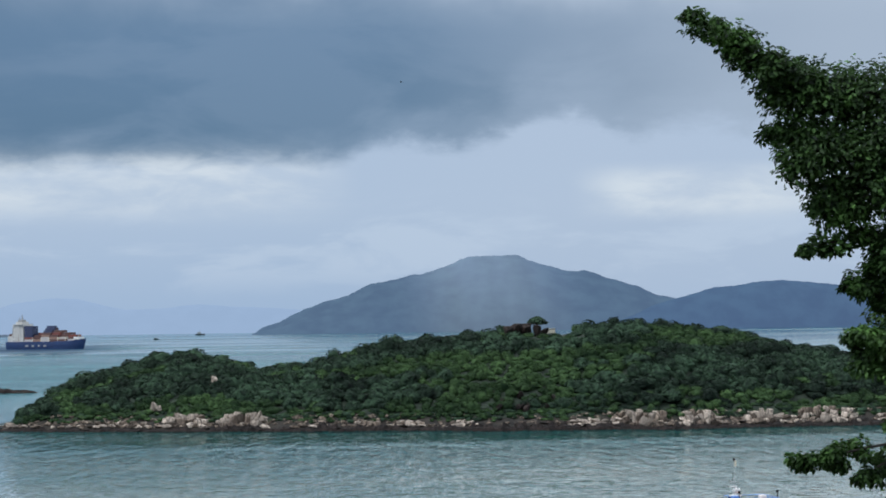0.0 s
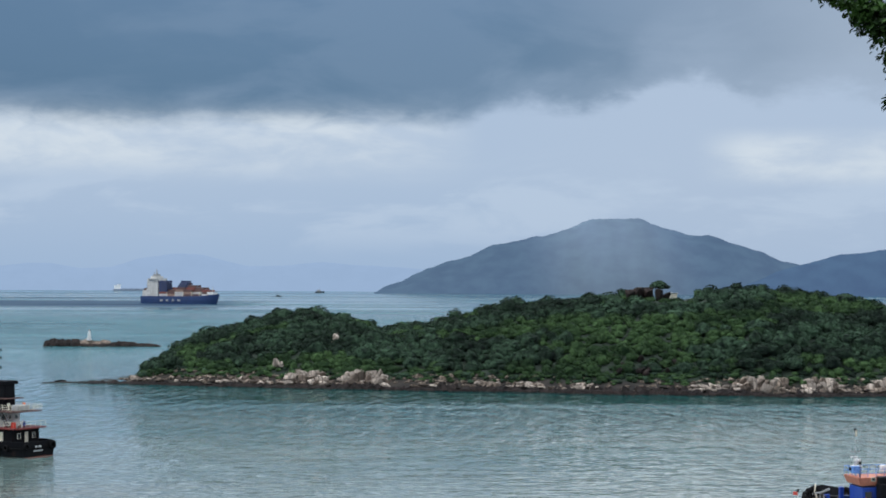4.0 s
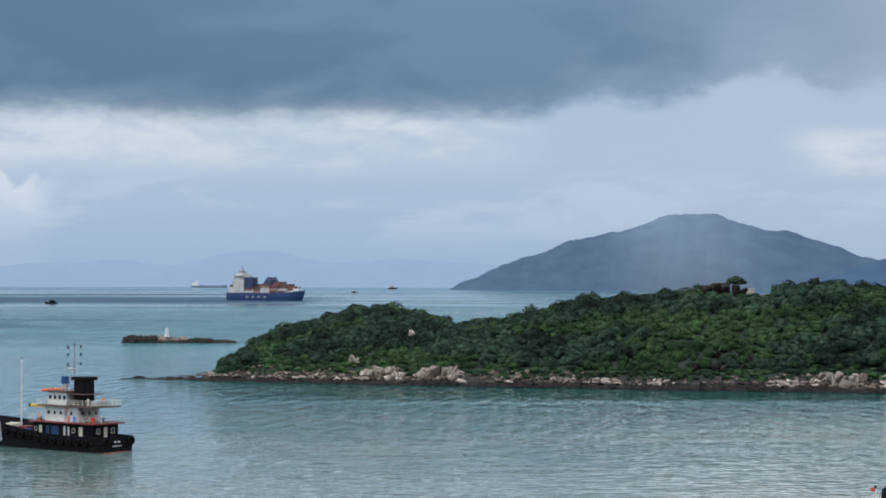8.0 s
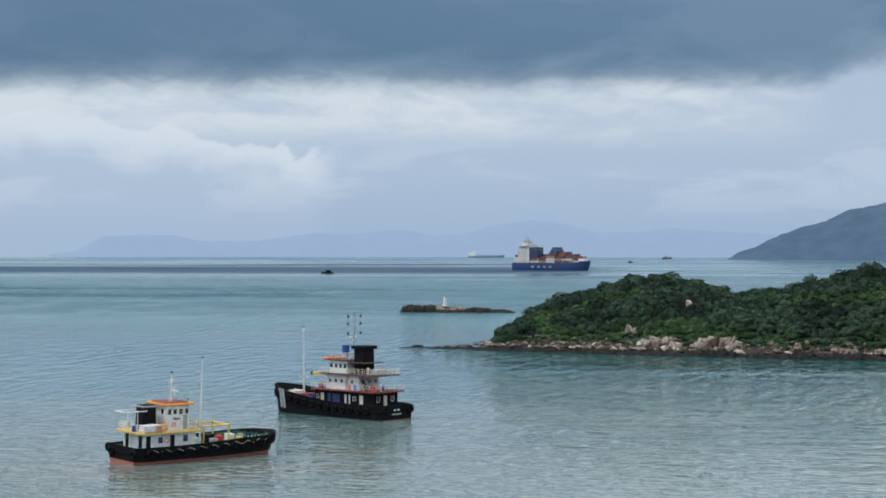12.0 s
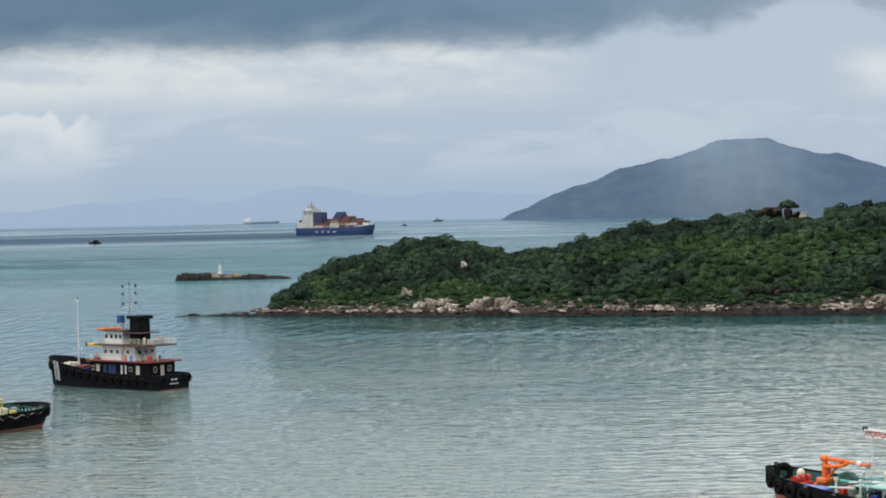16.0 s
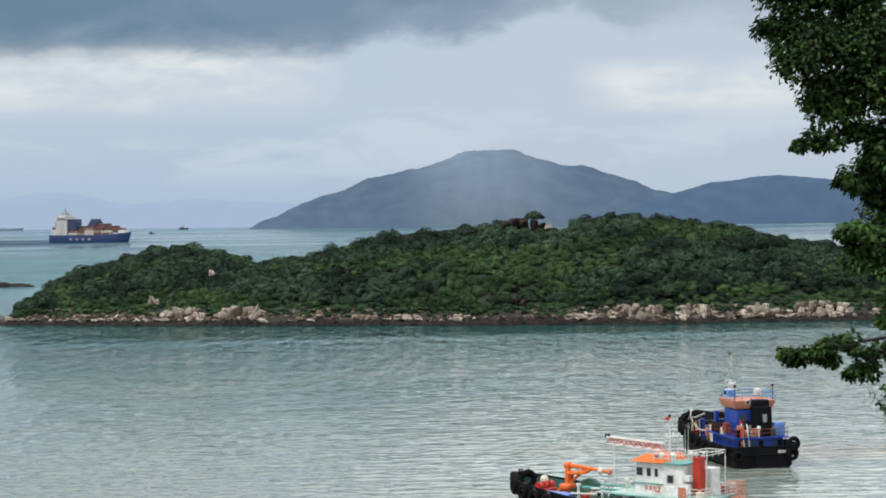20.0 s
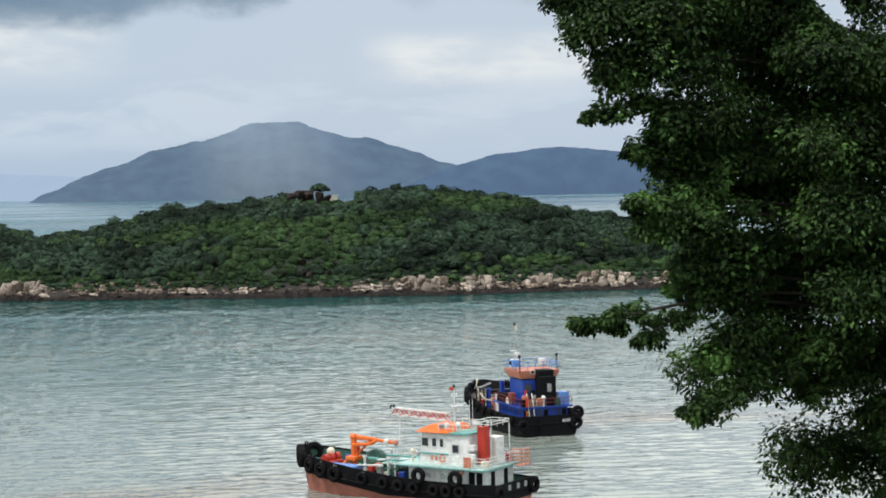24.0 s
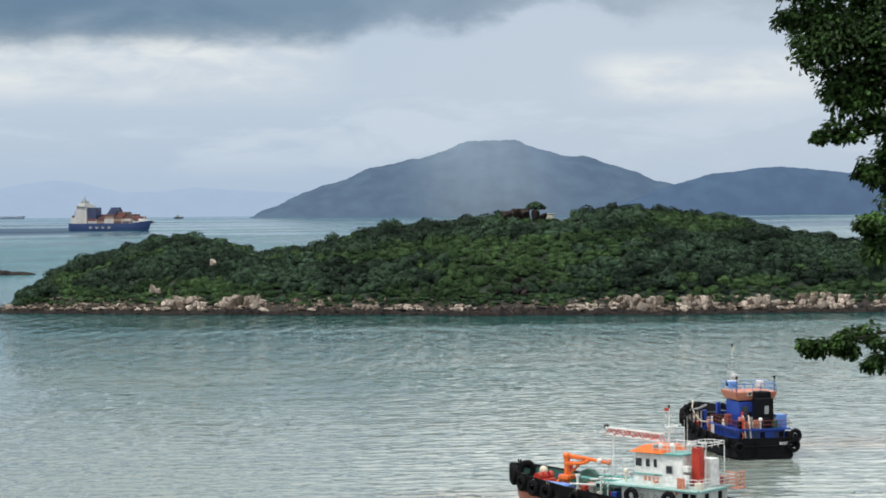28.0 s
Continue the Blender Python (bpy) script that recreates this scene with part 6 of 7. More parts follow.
container_ship = tagged(new("container_ship"), "navy blue container ship with white superstructure under way", "ship")
ship_hull(container_ship, 112, 19, 9.0, 11.8, NAVY)
CBOX = [paint("container_" + n_, c, 0.6, (0.12, 0.07, 0.05), 0.4, 0.4) for n_, c in
        (("navy", (0.025, 0.04, 0.10)), ("rust", (0.17, 0.055, 0.045)), ("brown", (0.10, 0.055, 0.05)), ("white", (0.46, 0.45, 0.44)), ("tan", (0.27, 0.18, 0.14)))]
GREYWHITE = paint("weathered_white", (0.50, 0.50, 0.48), 0.6, (0.26, 0.17, 0.12), 0.5, 0.12)
tower = house(container_ship, "superstructure", -45, -28, 17, 8, 28.5, GREYWHITE, "tall white superstructure", 0.5, 0.4)
slab(container_ship, "bridge_wing", -43, -29, 20, 28.5, 1.2, GREYWHITE, "white bridge wing", 0.6)
locker(container_ship, "bridge", (-37, 0, 31.0), (9, 12, 2.6), GREYWHITE, "bridge deck")
locker(container_ship, "monkey_island", (-37.5, 0, 33.4), (6, 7, 2.2), STEEL, "grey radar platform")
for y in range(-7, 8, 2):
    pane(tower, (-28.4, y, 26.4), 1.2, 1.2, "x")
for z in (11, 14.5, 18, 21.5, 25):
    for x in (-43, -39.5, -36, -32.5):
        pane(tower, (x, -8.5, z), 0.9, 0.9, "-y")
locker(container_ship, "aft_house", (-49.0, 0, 12.0), (8, 15, 7), GREYWHITE, "lower white aft house")
locker(container_ship, "aft_house", (-46.6, 0, 16.5), (3.6, 12, 4), GREYWHITE, "upper white aft house")
locker(container_ship, "funnel", (-47.5, 0, 20.5), (4, 7, 6.5), CBOX[0], "navy funnel")
locker(container_ship, "funnel_base", (-49.5, -4.0, 16.8), (5, 4, 3), CBOX[2], "brown winch house")
mast(container_ship, -37.5, 0, 34.4, 40.5, GREY, ((36, 3.0), (38.5, 1.8)), 0.8, "grey radar mast")
for y in (-3, 3):
    mast(container_ship, -38.5, y, 34.4, 37.4, GREY, (), 0.5)
one = bmesh.new()
box(one, (0, 0, 0), (12.0, 2.4, 2.5), 0.06)
boxes_me = []
for m_ in CBOX:
    me = bpy.data.meshes.new("container")
    one.to_mesh(me)
    me.materials.append(m_)
    boxes_me.append(me)
one.free()
# bays from aft to fore: x, tiers of the rows from starboard to port, colours from the deck up
BAYS = [(-20.5, (7, 7, 6, 7, 4, 3, 3), ((3, 3, 1), (1, 3, 2), (0, 0, 0), (0, 0, 0), (0, 0, 0), (0, 0, 0), (0, 0, 0))),
        (-8.0, (2, 3, 3, 2, 4, 4, 3), ((1, 2, 4), (1, 1, 2), (2, 4, 1), (1, 2, 2))),
        (4.5, (3, 4, 5, 6, 7, 7, 6), ((4, 3, 1), (4, 4, 3), (1, 2, 4), (2, 0, 0), (0, 0, 0), (0, 0, 2), (0, 0, 0))),
        (17.0, (3, 3, 4, 5, 4, 5, 5), ((1, 2, 2), (2, 1, 4), (2, 2, 1), (1, 2, 2), (2, 2, 0))),
        (29.5, (1, 2, 3, 4, 4, 3, 4), ((3, 2, 3), (3, 1, 2), (2, 2, 1), (2, 1, 2))), (40.0, (0, 1, 3, 3, 2, 3, 1), ((3, 2, 3), (2, 3, 1), (1, 2, 1)))]
pick = random.Random(3)
for x, tiers, colours in BAYS:
    for j, high_ in enumerate(tiers):
        for k in range(high_):
            o = new("container", boxes_me[pick.choice(colours[min(k, len(colours) - 1)])])
            o.parent = container_ship
            o.matrix_basis = Matrix.Translation((x + pick.uniform(-0.25, 0.25), -7.5 + 2.5 * j, 10.3 + 2.6 * k))
for x in (-14.2, -1.7, 10.8, 23.3, 35.0):
    bm = bmesh.new()
    box(bm, (x, 0, 11.5), (0.5, 18, 5), 0.05)
    part("lashing_bridge", bm, CREAM, container_ship)
locker(container_ship, "forecastle", (47.5, 0, 12.6), (8, 9, 3.0), WHITE, "white breakwater and forecastle")
mast(container_ship, 48, 0, 12, 20, CREAM, (), 0.35, "foremast", "foremast")
bm = bmesh.new()
for i, w in enumerate((6, 5, 5, 6)):
    box(bm, (-22 + 9 * i, -9.62, 4.2), (w * 0.7, 0.12, 2.2), 0)
part("hull_lettering", bm, GREY, container_ship, "illegible pale lettering as plain bars")

cargo_ship = tagged(new("cargo_ship"), "pale low bulk carrier far off in the haze", "ship")
# haze over the distant ship is put into its paint colours
HAZY = paint("hazy_hull", (0.26, 0.31, 0.40), 0.8, amount=0.0)
HAZYW = paint("hazy_white", (0.88, 0.88, 0.88), 0.8, amount=0.0)
ship_hull(cargo_ship, 84, 13, 4.5, 6, HAZY)
locker(cargo_ship, "superstructure", (-33, 0, 8.5), (14, 11, 9), HAZYW, "white superstructure")
locker(cargo_ship, "bridge", (-29, 0, 14), (9, 11, 3), HAZYW)
for k in range(4):
    locker(cargo_ship, "hatch_cover", (-16 + 15 * k, 0, 5), (11, 9, 1.4), HAZY)


def launch(label, L, k):
    """A small working launch far off: hull, cabin, mast."""
    b = tagged(new("launch"), label, "boat")
    ship_hull(b, L, L * 0.28, L * 0.12, L * 0.19, BLACK)
    locker(b, "cabin", (-0.08 * L, 0, L * 0.2), (L * 0.4, L * 0.2, L * 0.18), GREY if k else BLACK)
    locker(b, "cabin_roof", (-0.08 * L, 0, L * 0.30), (L * 0.3, L * 0.18, L * 0.05), GREY)
    mast(b, -0.05 * L, 0, L * 0.3, L * 0.55, GREY, (), L * 0.012)
    return b


launch_1 = launch("dark motor launch far out on the open water", 13.0, 0)
launch_2 = launch("small fishing boat far out near the island hill", 20.0, 1)
launch_3 = launch("tiny dark fishing boat far out on the water", 10.0, 0)

# ---- the beacon rock ----
rocks_out = tagged(new("beacon_rock"), "low rocky islet with pale middle and dark ends", "rock")
for name_, tops_, y_, w_, m_, seed_ in (("rock", [(-25, 0.2), (-24, 2.9), (-17, 3.1), (-10, 2.8), (-7, 1.0)], 0.0, 3.6, WETROCK, 3.0), ("pale_hump", [(-13, 0.3), (-9, 2.6), (-5, 3.3), (0, 2.6), (6, 1.9), (11, 0.3)], 0.6, 3.2, RUBBLE, 11.0),
                                        ("ledge", [(-12, 0.3), (-8, 1.2), (4, 1.3), (7, 2.6), (14, 2.2), (17, 1.2), (22, 1.5), (27, 0.3)], -1.6, 2.6, WETROCK, 17.0)):
    o = ridge(name_, [(-40, y_), (40, y_)], w_, tops_, m_, 0.7, seed_, 0.3, 4.5, 0.35)
    o.parent = rocks_out
rocks_out.matrix_basis = pose(-123, 872, 0)
beacon = tagged(new("beacon"), "small white navigation beacon on the islet", "beacon")
bm = bmesh.new()
rod(bm, (0, 0, 0), (0, 0, 0.8), 1.2, 1.1, 12)
rod(bm, (0, 0, 0.8), (0, 0, 4.2), 0.8, 0.55, 12)
part("tower", bm, WHITE, beacon, "white painted tower")
bm = bmesh.new()
rod(bm, (0, 0, 4.0), (0, 0, 4.15), 0.6, seg=12)
rod(bm, (0, 0, 4.15), (0, 0, 4.9), 0.25, seg=10)
part("lantern", bm, GREY, beacon)
beacon.matrix_basis = pose(-128, 871.6, 2.6)
reef = tagged(new("reef", rock_mesh("reef", 77, WETROCK)), "small dark rock awash off the island's point", "rock")
reef.matrix_basis = Matrix.LocRotScale((-92.5, 574, 0.1), Euler((0, 0, 0)), (4.2, 2.0, 0.55))

# ---- on the island's top ----
ruin = tagged(new("ruined_wall"), "dark weathered stone ruin on the island's crest", "ruin")
for k, (x, y, sx_, sz_) in enumerate(((-5.2, 0.3, 2.4, 1.5), (-2.6, -0.3, 2.6, 2.0), (0.4, 0.2, 2.8, 1.7), (3.2, -0.2, 2.4, 1.5), (5.4, 0.4, 1.8, 1.1), (-0.8, 0.6, 3.6, 1.9))):
    o = new("wall_block", block_mesh("wall_block", 90 + k, WETROCK))
    o.parent = ruin
    o.matrix_basis = Matrix.LocRotScale((x, y, -0.7), Euler((0.1, 0.06 * k - 0.2, 0.4 * k)), (sx_ * 0.75, 1.6, sz_ * 1.5))
shed = tagged(new("shed"), "small pale roofed shed beside the ruin", "shed")
bm = bmesh.new()
box(bm, (0, 0, 0.7), (2.4, 2.0, 1.4), 0.04)
part("wall", bm, CREAM, shed)
bm = bmesh.new()
box(bm, (0, 0, 1.5), (3.0, 2.5, 0.16), 0.03)
for v in bm.verts:
    v.co.z -= 0.12 * v.co.y
part("roof", bm, WHITE, shed, "pale sheet roof")

# ---- the fig tree beside the viewpoint ----
tree = tagged(new("fig_tree"), "dense dark green fig tree with glossy leaves", "tree")
TR = np.random.default_rng(11)
# boughs: where they leave the crown, their tip, the radius of their leaves, how many leaves (x, y, z in metres)
BOUGHS = [
    ((5.1, 16.2, 31.62), (3.47, 15.8, 32.42), 0.18, 1500), ((5.5, 16.2, 31.75), (4.2, 15.9, 31.86), 0.32, 1800), ((5.7, 16.1, 31.35), (4.28, 15.7, 31.22), 0.32, 2100),
    ((5.9, 16.2, 31.0), (4.6, 15.8, 30.88), 0.32, 2000), ((5.5, 16.0, 30.62), (4.42, 15.8, 30.52), 0.12, 650), ((6.1, 16.1, 30.5), (5.05, 15.8, 30.38), 0.30, 1700),
    ((6.1, 16.0, 30.05), (5.12, 15.9, 30.08), 0.20, 1000), ((6.2, 16.0, 29.65), (4.86, 15.6, 29.62), 0.22, 1500), ((6.3, 16.1, 29.3), (5.22, 15.8, 29.22), 0.28, 1500),
    ((6.1, 16.0, 29.0), (4.27, 15.6, 28.78), 0.12, 1050), ((5.6, 15.9, 28.95), (4.85, 15.7, 28.66), 0.11, 420), ((6.5, 16.1, 28.65), (5.5, 15.8, 28.5), 0.25, 1400),
    ((6.3, 16.0, 28.35), (5.26, 15.7, 28.02), 0.19, 1000), ((7.0, 16.1, 28.6), (6.2, 15.8, 28.4), 0.22, 1100), ((7.7, 16.1, 28.0), (7.1, 15.8, 27.65), 0.22, 1100),
    ((7.8, 16.2, 27.4), (7.08, 15.8, 27.15), 0.24, 1400), ((7.8, 16.2, 26.8), (6.92, 15.8, 26.6), 0.28, 1300), ((8.0, 16.2, 27.6), (7.3, 15.8, 27.5), 0.28, 1300), ((6.2, 16.0, 29.12), (5.1, 15.8, 29.03), 0.12, 800),
    ((6.9, 16.5, 31.2), (5.7, 15.9, 31.75), 0.36, 2200), ((7.4, 16.5, 30.9), (6.25, 15.5, 31.0), 0.42, 2600), ((7.3, 16.5, 30.2), (6.2, 15.4, 30.25), 0.42, 2600),
    ((7.4, 16.5, 29.6), (6.3, 15.4, 29.6), 0.42, 2600), ((7.5, 16.5, 29.0), (6.5, 15.4, 28.95), 0.40, 2400), ((7.8, 16.5, 30.6), (7.2, 15.3, 30.5), 0.45, 2600),
    ((7.9, 16.5, 29.8), (7.25, 15.3, 29.6), 0.45, 2600), ((8.0, 16.5, 29.0), (7.35, 15.3, 28.75), 0.42, 2300), ((8.2, 16.5, 28.2), (7.55, 15.5, 28.05), 0.36, 1600),
    ((8.4, 16.5, 31.2), (7.6, 15.5, 31.5), 0.45, 2400), ((8.0, 16.6, 31.9), (6.3, 16.1, 32.2), 0.36, 2000), ((8.2, 16.6, 32.4), (7.2, 15.9, 32.4), 0.40, 1800),
    ((8.2, 16.5, 27.4), (7.5, 15.7, 27.2), 0.38, 1500), ((8.2, 16.5, 26.8), (7.5, 15.7, 26.5), 0.38, 1300), ((8.8, 16.5, 30.2), (8.1, 15.4, 30.1), 0.5, 2000),
    ((8.8, 16.5, 29.0), (8.1, 15.4, 28.9), 0.5, 1800), ((7.3, 16.6, 31.6), (6.2, 17.1, 31.3), 0.40, 1800), ((6.6, 16.7, 31.0), (5.5, 16.9, 31.2), 0.36, 1500), ((6.4, 16.7, 30.0), (5.5, 16.8, 29.9), 0.32, 1300), ((6.4, 16.7, 29.3), (5.7, 16.8, 29.0), 0.30, 1200), ((7.3, 16.6, 30.4), (6.0, 17.0, 30.2), 0.40, 1700),
    ((7.4, 16.6, 29.3), (6.1, 17.0, 29.2), 0.40, 1700), ((8.8, 16.5, 32.0), (8.2, 15.9, 32.6), 0.5, 1500),
    ((7.2, 16.3, 28.3), (6.45, 16.0, 28.15), 0.24, 1200), ((7.9, 16.3, 28.1), (6.95, 16.0, 27.9), 0.30, 1500), ((5.8, 16.0, 30.25), (4.78, 15.8, 30.2), 0.16, 900), ((5.4, 16.2, 31.4), (4.14, 15.9, 31.5), 0.2, 1200), ((6.4, 16.0, 31.75), (5.9, 15.5, 31.95), 0.3, 1300), ((5.6, 15.9, 29.8), (4.74, 15.6, 29.78), 0.16, 850), ((5.6, 16.1, 31.45), (4.0, 15.8, 32.05), 0.2, 1100)]
# the crown's depth behind them
for x_ in (6.0, 6.7, 7.4, 8.1, 8.8):
    for z_ in (26.6, 27.5, 28.4, 29.3, 30.2, 31.0, 31.8, 32.6):
        if x_ < 6.5 and (z_ < 28.4 or z_ > 32.2) or x_ < 7.0 and z_ < 27.2 or (x_ < 6.5 and z_ == 31.8):
            continue
        BOUGHS.append(((x_ + 0.6, 17.2, z_ + 0.1), (x_ - 0.25, 16.7 + 0.3 * math.sin(7 * x_ + 3 * z_), z_ - 0.1), 0.42, 1150))
# unseen boughs above and towards the viewpoint, added to shade the crown
for x_, y_, z_ in ((9.6, 13.8, 32.4), (10.2, 14.8, 31.4), (10.0, 15.0, 30.0)):
    BOUGHS.append(((x_ + 0.7, y_ + 1.2, z_ - 0.3), (x_ - 0.3, y_ - 0.3, z_), 0.55, 1500))
BOUGHS += [((7.2, 16.8, 29.85), (6.2, 16.6, 29.8), 0.34, 1500), ((7.0, 16.8, 28.95), (6.1, 16.6, 28.9), 0.34, 1500), ((7.2, 16.6, 30.6), (6.3, 16.4, 30.55), 0.32, 1500), ((7.6, 16.7, 30.4), (6.7, 16.5, 30.45), 0.32, 1400), ((6.6, 16.4, 31.2), (5.4, 15.9, 31.5), 0.30, 1500), ((6.2, 16.3, 31.3), (5.1, 15.9, 31.35), 0.26, 1300), ((6.9, 16.4, 31.6), (5.9, 16.0, 31.8), 0.30, 1300)]


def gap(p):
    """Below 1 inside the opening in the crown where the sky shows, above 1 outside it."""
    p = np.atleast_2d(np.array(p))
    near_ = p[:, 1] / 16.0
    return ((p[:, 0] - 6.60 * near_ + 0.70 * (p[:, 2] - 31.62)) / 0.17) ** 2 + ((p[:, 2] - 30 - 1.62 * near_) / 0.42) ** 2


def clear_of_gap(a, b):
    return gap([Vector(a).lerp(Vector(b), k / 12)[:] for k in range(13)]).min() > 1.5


def leaves_on(a, b, radius, count):
    """Leaves in rounded tufts along a bough; each tuft is a shell of leaves that face up and out."""
    a, b = np.array(a), np.array(b)
    length = np.linalg.norm(b - a)
    tufts = max(7, count // 95)
    t = np.clip(TR.beta(1.6, 1.0, tufts), 0, 1)
    taper = np.where(t > 0.7, 1 - 0.5 * (t - 0.7) / 0.3, 1.0)
    off = TR.normal(size=(tufts, 3))
    off /= np.linalg.norm(off, axis=1)[:, None]
    size = np.clip(radius * taper, 0.1, 0.4) * TR.uniform(0.45, 0.8, tufts)
    off *= (radius * taper * TR.uniform(0.2, 0.85, tufts))[:, None] * np.array([1.0, 1.2, 1.0])
    centre = a + (b - a) * t[:, None] + off
    k = count // tufts
    d = TR.normal(size=(tufts, k, 3))
    d /= np.linalg.norm(d, axis=2)[:, :, None]
    d[:, :, 2] = np.where(TR.random((tufts, k)) < 0.3, np.abs(d[:, :, 2]), d[:, :, 2])
    r = size[:, None, None] * TR.uniform(0.55, 1.08, (tufts, k, 1))
    p = (centre[:, None] + d * r * np.array([1.15, 1.15, 0.75])).reshape(-1, 3)
    d = d.reshape(-1, 3)
    n = len(p)
    nrm = d * 0.8 + np.array([-0.1, -0.1, 0.75]) + TR.normal(0, 0.38, (n, 3))
    nrm /= np.linalg.norm(nrm, axis=1)[:, None]
    along = d + (b - a) / length * 0.5 + TR.normal(0, 0.7, (n, 3)) + np.array([0, 0, -0.35])
    along -= nrm * np.sum(along * nrm, axis=1)[:, None]
    along /= np.linalg.norm(along, axis=1)[:, None] + 1e-9
    side = np.cross(nrm, along)
    ln_ = TR.uniform(0.036, 0.062, n)[:, None]
    wd_ = ln_ * TR.uniform(0.22, 0.29, n)[:, None]
    lift = nrm * wd_ * 0.3
    tip = p + along * ln_ - nrm * ln_ * 0.12
    v = np.stack([p, p + along * ln_ * 0.28 + side * wd_ + lift, p + along * ln_ * 0.68 + side * wd_ * 0.85 + lift, tip,
                  p + along * ln_ * 0.68 - side * wd_ * 0.85 + lift, p + along * ln_ * 0.28 - side * wd_ + lift], 1).reshape(-1, 3)
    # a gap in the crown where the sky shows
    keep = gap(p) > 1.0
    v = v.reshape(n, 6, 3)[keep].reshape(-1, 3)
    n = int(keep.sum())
    i = np.arange(n)[:, None] * 6
    return v, np.concatenate([i + [0, 1, 2, 3], i + [0, 3, 4, 5]]), centre


def limb(bm, a, b, r0, r1, bend=0.12):
    a, b = Vector(a), Vector(b)
    last, n_ = a, 5
    for i in range(1, n_ + 1):
        f = i / n_
        p = a.lerp(b, f) + Vector((0, 0, bend * math.sin(f * math.pi)))
        rod(bm, last, p, r0 + (r1 - r0) * (i - 1) / n_, r0 + (r1 - r0) * f, 7)
        last = p


TX, TY = 8.3, 16.8
bm = bmesh.new()
pts = [(TX + 0.6, TY + 0.4, 20.5), (TX + 0.4, TY + 0.3, 23.0), (TX + 0.15, TY + 0.1, 26.0), (TX, TY, 29.0), (TX - 0.1, TY, 31.0), (TX + 0.1, TY, 33.0)]
for (p, q), (r0, r1) in zip(zip(pts, pts[1:]), ((0.34, 0.27), (0.27, 0.22), (0.22, 0.16), (0.16, 0.10), (0.10, 0.05))):
    rod(bm, p, q, r0, r1, 12)
part("trunk", bm, BARK, tree, "grey brown bark trunk")
for a, b, r, count in BOUGHS:
    bm = bmesh.new()
    foot = (TX, TY, min(31.6, a[2] - 0.55))
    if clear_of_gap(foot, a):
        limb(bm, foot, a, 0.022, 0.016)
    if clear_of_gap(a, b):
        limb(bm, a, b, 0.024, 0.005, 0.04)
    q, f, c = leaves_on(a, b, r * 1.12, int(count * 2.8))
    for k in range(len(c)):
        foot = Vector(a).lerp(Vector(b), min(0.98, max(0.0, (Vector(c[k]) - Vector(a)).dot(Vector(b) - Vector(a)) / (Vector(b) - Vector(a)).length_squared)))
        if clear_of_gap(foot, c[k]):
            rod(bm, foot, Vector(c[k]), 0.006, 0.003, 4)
    bough = part("bough", bm, BARK, tree)
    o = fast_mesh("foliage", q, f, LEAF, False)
    o.parent = bough

# ---- birds ----


def bird(label, span):
    """A dark bird: a body with a tail, and two wings on their joints."""
    b = tagged(new("bird"), label, "bird")
    k = span / 1.4
    bm = bmesh.new()
    bmesh.ops.create_uvsphere(bm, u_segments=12, v_segments=8, radius=1.0, matrix=Matrix.Diagonal((0.26 * k, 0.085 * k, 0.085 * k, 1)))
    bmesh.ops.create_uvsphere(bm, u_segments=10, v_segments=6, radius=0.06 * k, matrix=Matrix.Translation((0.27 * k, 0, 0.02 * k)))
    rod(bm, (0.31 * k, 0, 0.015 * k), (0.37 * k, 0, 0.0), 0.02 * k, 0.003, 6)
    part("body", bm, FEATHER, b)
    bm = bmesh.new()
    box(bm, (-0.33 * k, 0, 0.01 * k), (0.26 * k, 0.12 * k, 0.02 * k), 0.004)
    for v in bm.verts:
        if v.co.x < -0.35 * k:
            v.co.y *= 1.9
    part("tail", bm, FEATHER, b)
    wings = []
    for s in (1, -1):
        bm = bmesh.new()
        outline = [(0.10, 0.03), (0.13, 0.22), (0.10, 0.42), (0.02, 0.66), (-0.08, 0.68), (-0.08, 0.44), (-0.13, 0.22), (-0.12, 0.03)]
        low_ = [bm.verts.new((x * k, s * y * k, -0.01 * k)) for x, y in outline]
        top_ = [bm.verts.new((x * k, s * y * k, 0.012 * k)) for x, y in outline]
        bm.faces.new(low_)
        bm.faces.new(top_)
        for i in range(len(outline)):
            j = (i + 1) % len(outline)
            bm.faces.new((low_[i], low_[j], top_[j], top_[i]))
        wings.append(part("wing", bm, FEATHER, b))
    return b, wings


FEATHER = paint("dark_feathers", (0.02, 0.018, 0.016), 0.8, (0.05, 0.04, 0.03), 0.3, 6.0)
kite, kite_wings = bird("dark brown bird with spread wings diving past", 0.86)
gull, gull_wings = bird("small dark bird far off under the clouds", 0.85)


def heading(x, y, hx, hy, z=0.0, roll=0.0, pitch=0.0):
    """The pose of a boat at (x, y) that heads along (hx, hy)."""
    return Matrix.Translation((x, y, z)) @ Matrix.Rotation(math.atan2(hy, hx), 4, "Z") @ Matrix.Rotation(radians(roll), 4, "X") @ Matrix.Rotation(radians(pitch), 4, "Y")


ruin.matrix_basis = pose(81.0, 599, land(81.0, 599) + 2.0)
shed.matrix_basis = pose(88.6, 600, land(88.6, 600) + 0.9)
lone.matrix_basis = pose(84.6, 602, land(84.6, 602) + 1.6)

# true sizes of the four tugs against their drawn plans
for boat_, size_ in ((tug_a, 1.0), (tug_b, 0.99), (tug_c, 0.93), (tug_d, 0.995)):
    boat_.scale = (size_, size_, 1.03 if boat_ is tug_d else max(size_, 0.98))


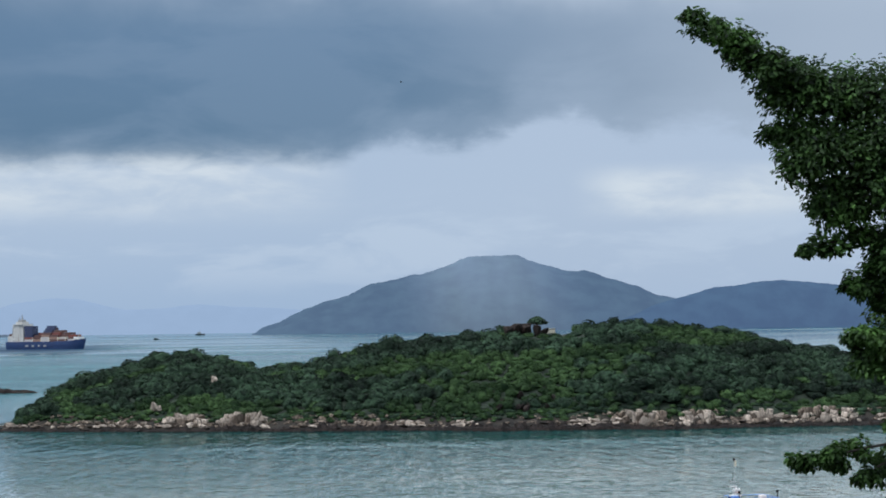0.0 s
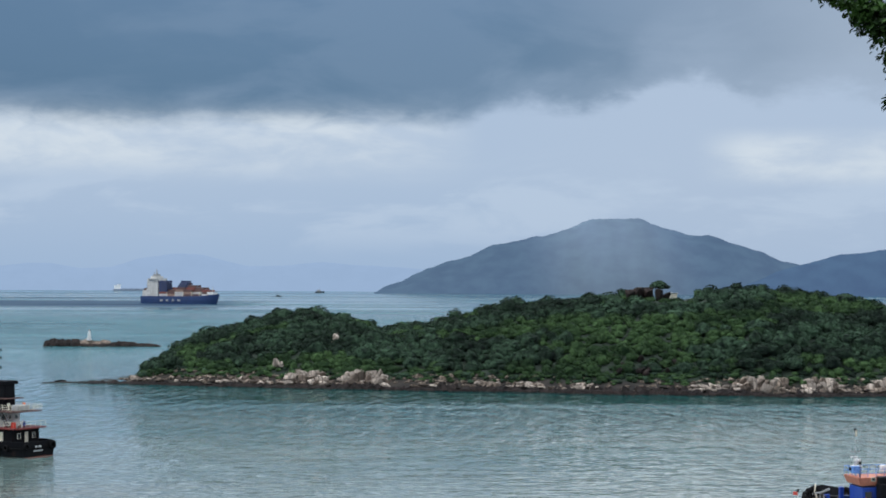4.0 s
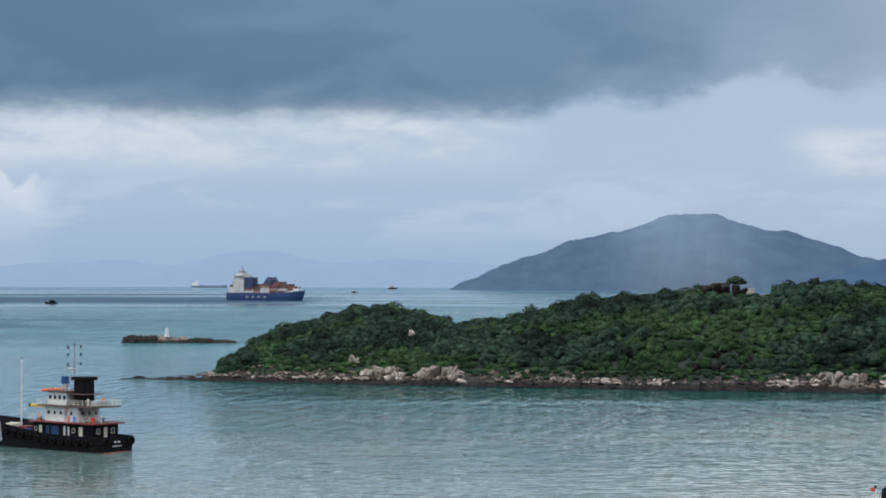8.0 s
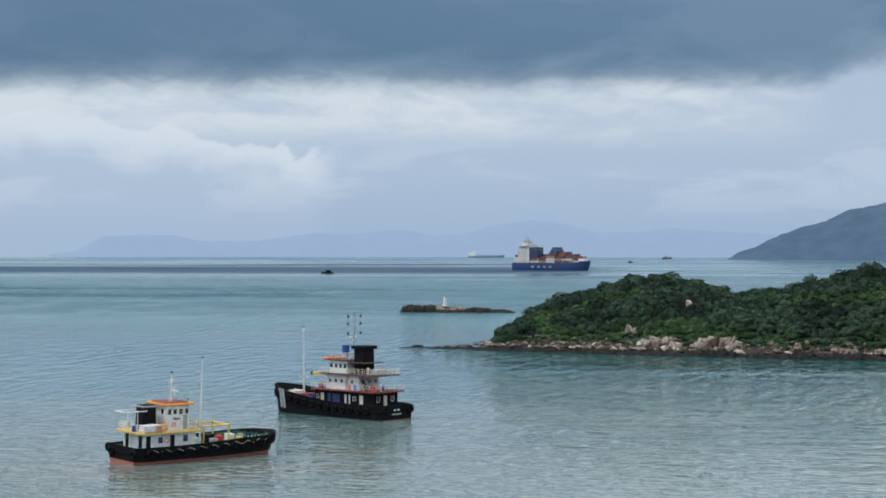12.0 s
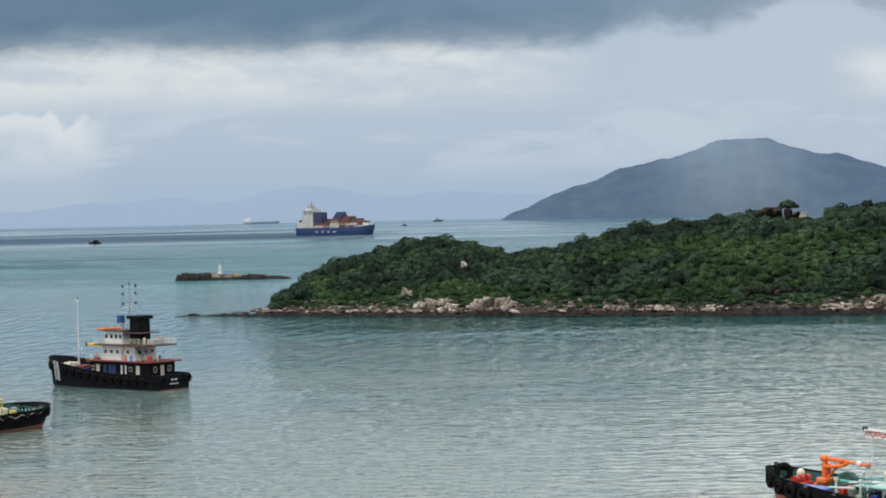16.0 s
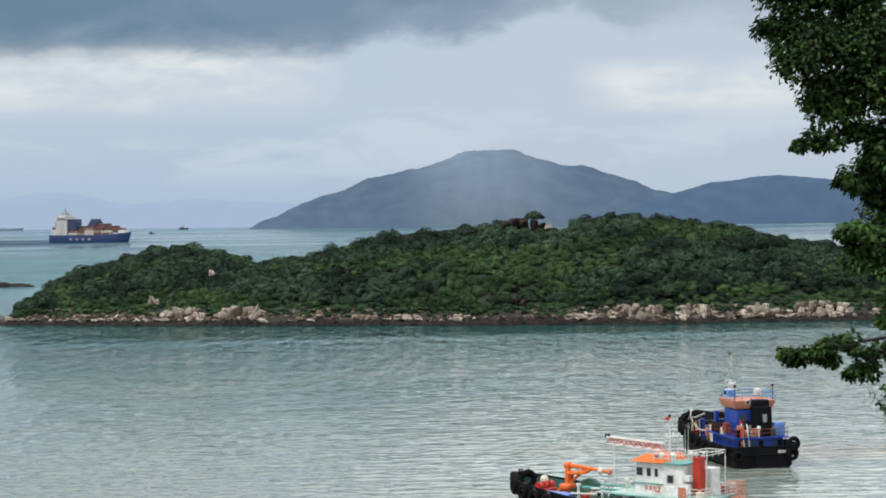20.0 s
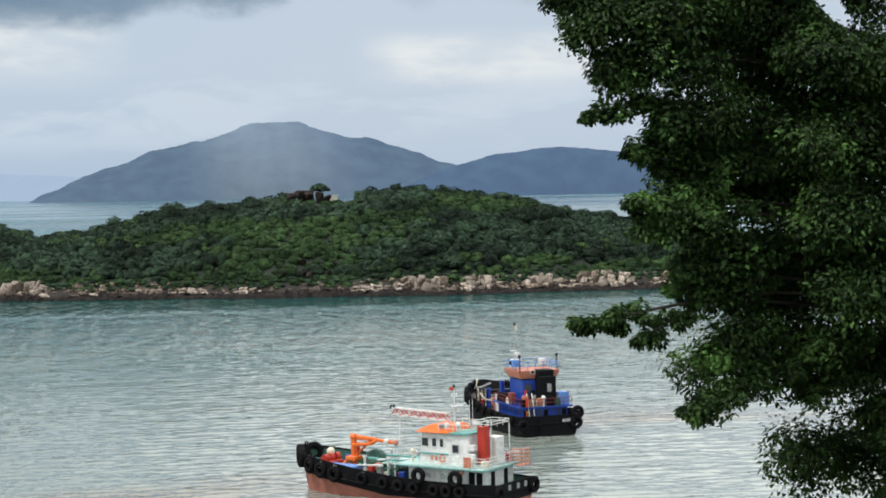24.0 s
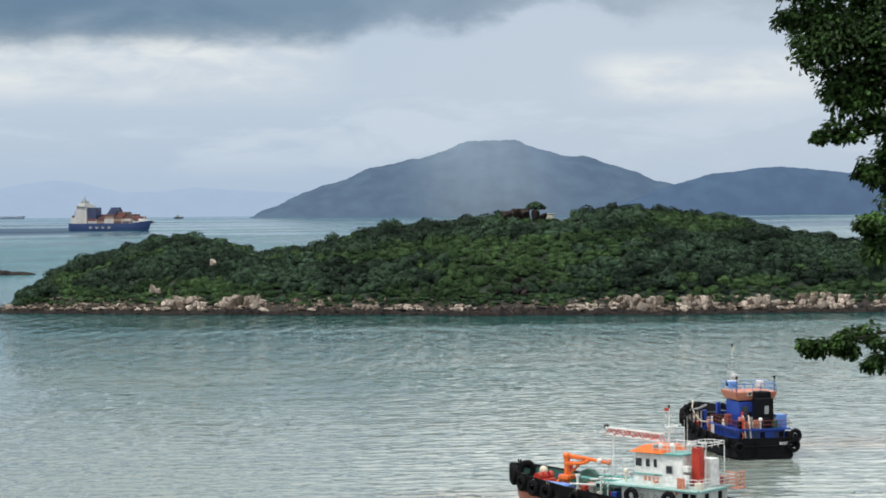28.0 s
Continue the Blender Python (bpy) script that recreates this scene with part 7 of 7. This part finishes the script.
def motions():
    def ride(boat, x0, y0, x1, y1, hx, hy, phase, turn=0.0, list_=0.0):
        """A boat at anchor that drifts from one place to another and rolls a little."""
        rows = []
        for k in range(15):
            t = 2.0 * k
            f = t / 28
            a = math.atan2(hy, hx) + radians(turn) * f
            rows.append((t, heading(x0 + (x1 - x0) * f, y0 + (y1 - y0) * f, math.cos(a), math.sin(a), 0.03 * math.sin(t * 1.3 + phase),
                                    list_ + 0.5 * math.sin(t * 0.9 + phase), 0.25 * math.sin(t * 0.7 + phase))))
        walk(boat, rows)

    ride(tug_a, -75.0, 271.3, -75.5, 271.3, 0.62, 0.78, 0.3, 0.0, 3.5)
    ride(tug_b, -69.5, 342.6, -69.3, 342.6, -0.81, 0.585, 1.2)
    ride(tug_c, 34.45, 185.4, 33.75, 185.4, -0.70, 0.71, 2.0)
    ride(tug_d, 56.35, 233.7, 56.45, 233.7, -0.13, 1.0, 0.8)

    def sail(boat, x0, y0, x1, y1, hx, hy):
        walk(boat, [(0.0, heading(x0, y0, hx, hy)), (28.0, heading(x1, y1, hx, hy))])

    sail(container_ship, -246, 2330, -168, 2290, 0.82, -0.57)
    sail(cargo_ship, -586, 4650, -580, 4650, 1.0, 0.0)
    sail(launch_1, -405, 2020, -445, 2040, -1.0, 0.1)
    sail(launch_2, -128, 4280, -170, 4280, 1.0, 0.0)
    sail(launch_3, -172, 3320, -176, 3320, 1.0, 0.0)

    # the bird dives past from the upper right to the lower left
    def fly(t):
        f = (t - 3.8) / 0.1
        return (-2.68 - 0.74 * f, 20.0, 30.46 - 1.38 * f)

    rows = [(0.0, pose(26, 15, 66, 0, 0, 200)), (2.6, pose(*fly(2.9), -8, 4, 258))]
    rows += [(t, pose(*fly(t), -8, 4, 260)) for t in (3.3, 3.6, 3.8)]
    rows += [(3.9, pose(*fly(3.89), -6, 10, 262)), (4.1, pose(*fly(4.1), -6, 5, 262))]
    rows += [(4.8, pose(-9, 24, 21, 0, 5, 200)), (7.0, pose(-30, 30, 18, 0, 0, 160)), (28.0, pose(-130, 20, 30, 0, 0, 180))]
    walk(kite, rows)
    # wings folded back in the stoop, then spread to brake
    for s, w in zip((1, -1), kite_wings):
        walk(w, [(t, pose(0, 0, 0, s * a, 0, s * b)) for t, a, b in ((0.0, 10, 0), (3.4, 25, 70), (3.81, 25, 72), (3.9, 16, 4), (4.1, -10, 0), (4.4, 20, 0), (28.0, 15, 0))])
    walk(gull, [(0.0, pose(21.9, 300, 66.0, 0, 0, 170)), (1.0, pose(-6.0, 300, 68.2, 0, 0, 170)), (3.0, pose(-66, 302, 73, 0, 0, 168)), (28.0, pose(-700, 420, 130, 0, 0, 168))])
    for s, w in zip((1, -1), gull_wings):
        walk(w, [(0.0, pose(0, 0, 0, s * 20)), (28.0, pose(0, 0, 0, s * 20))])


motions()
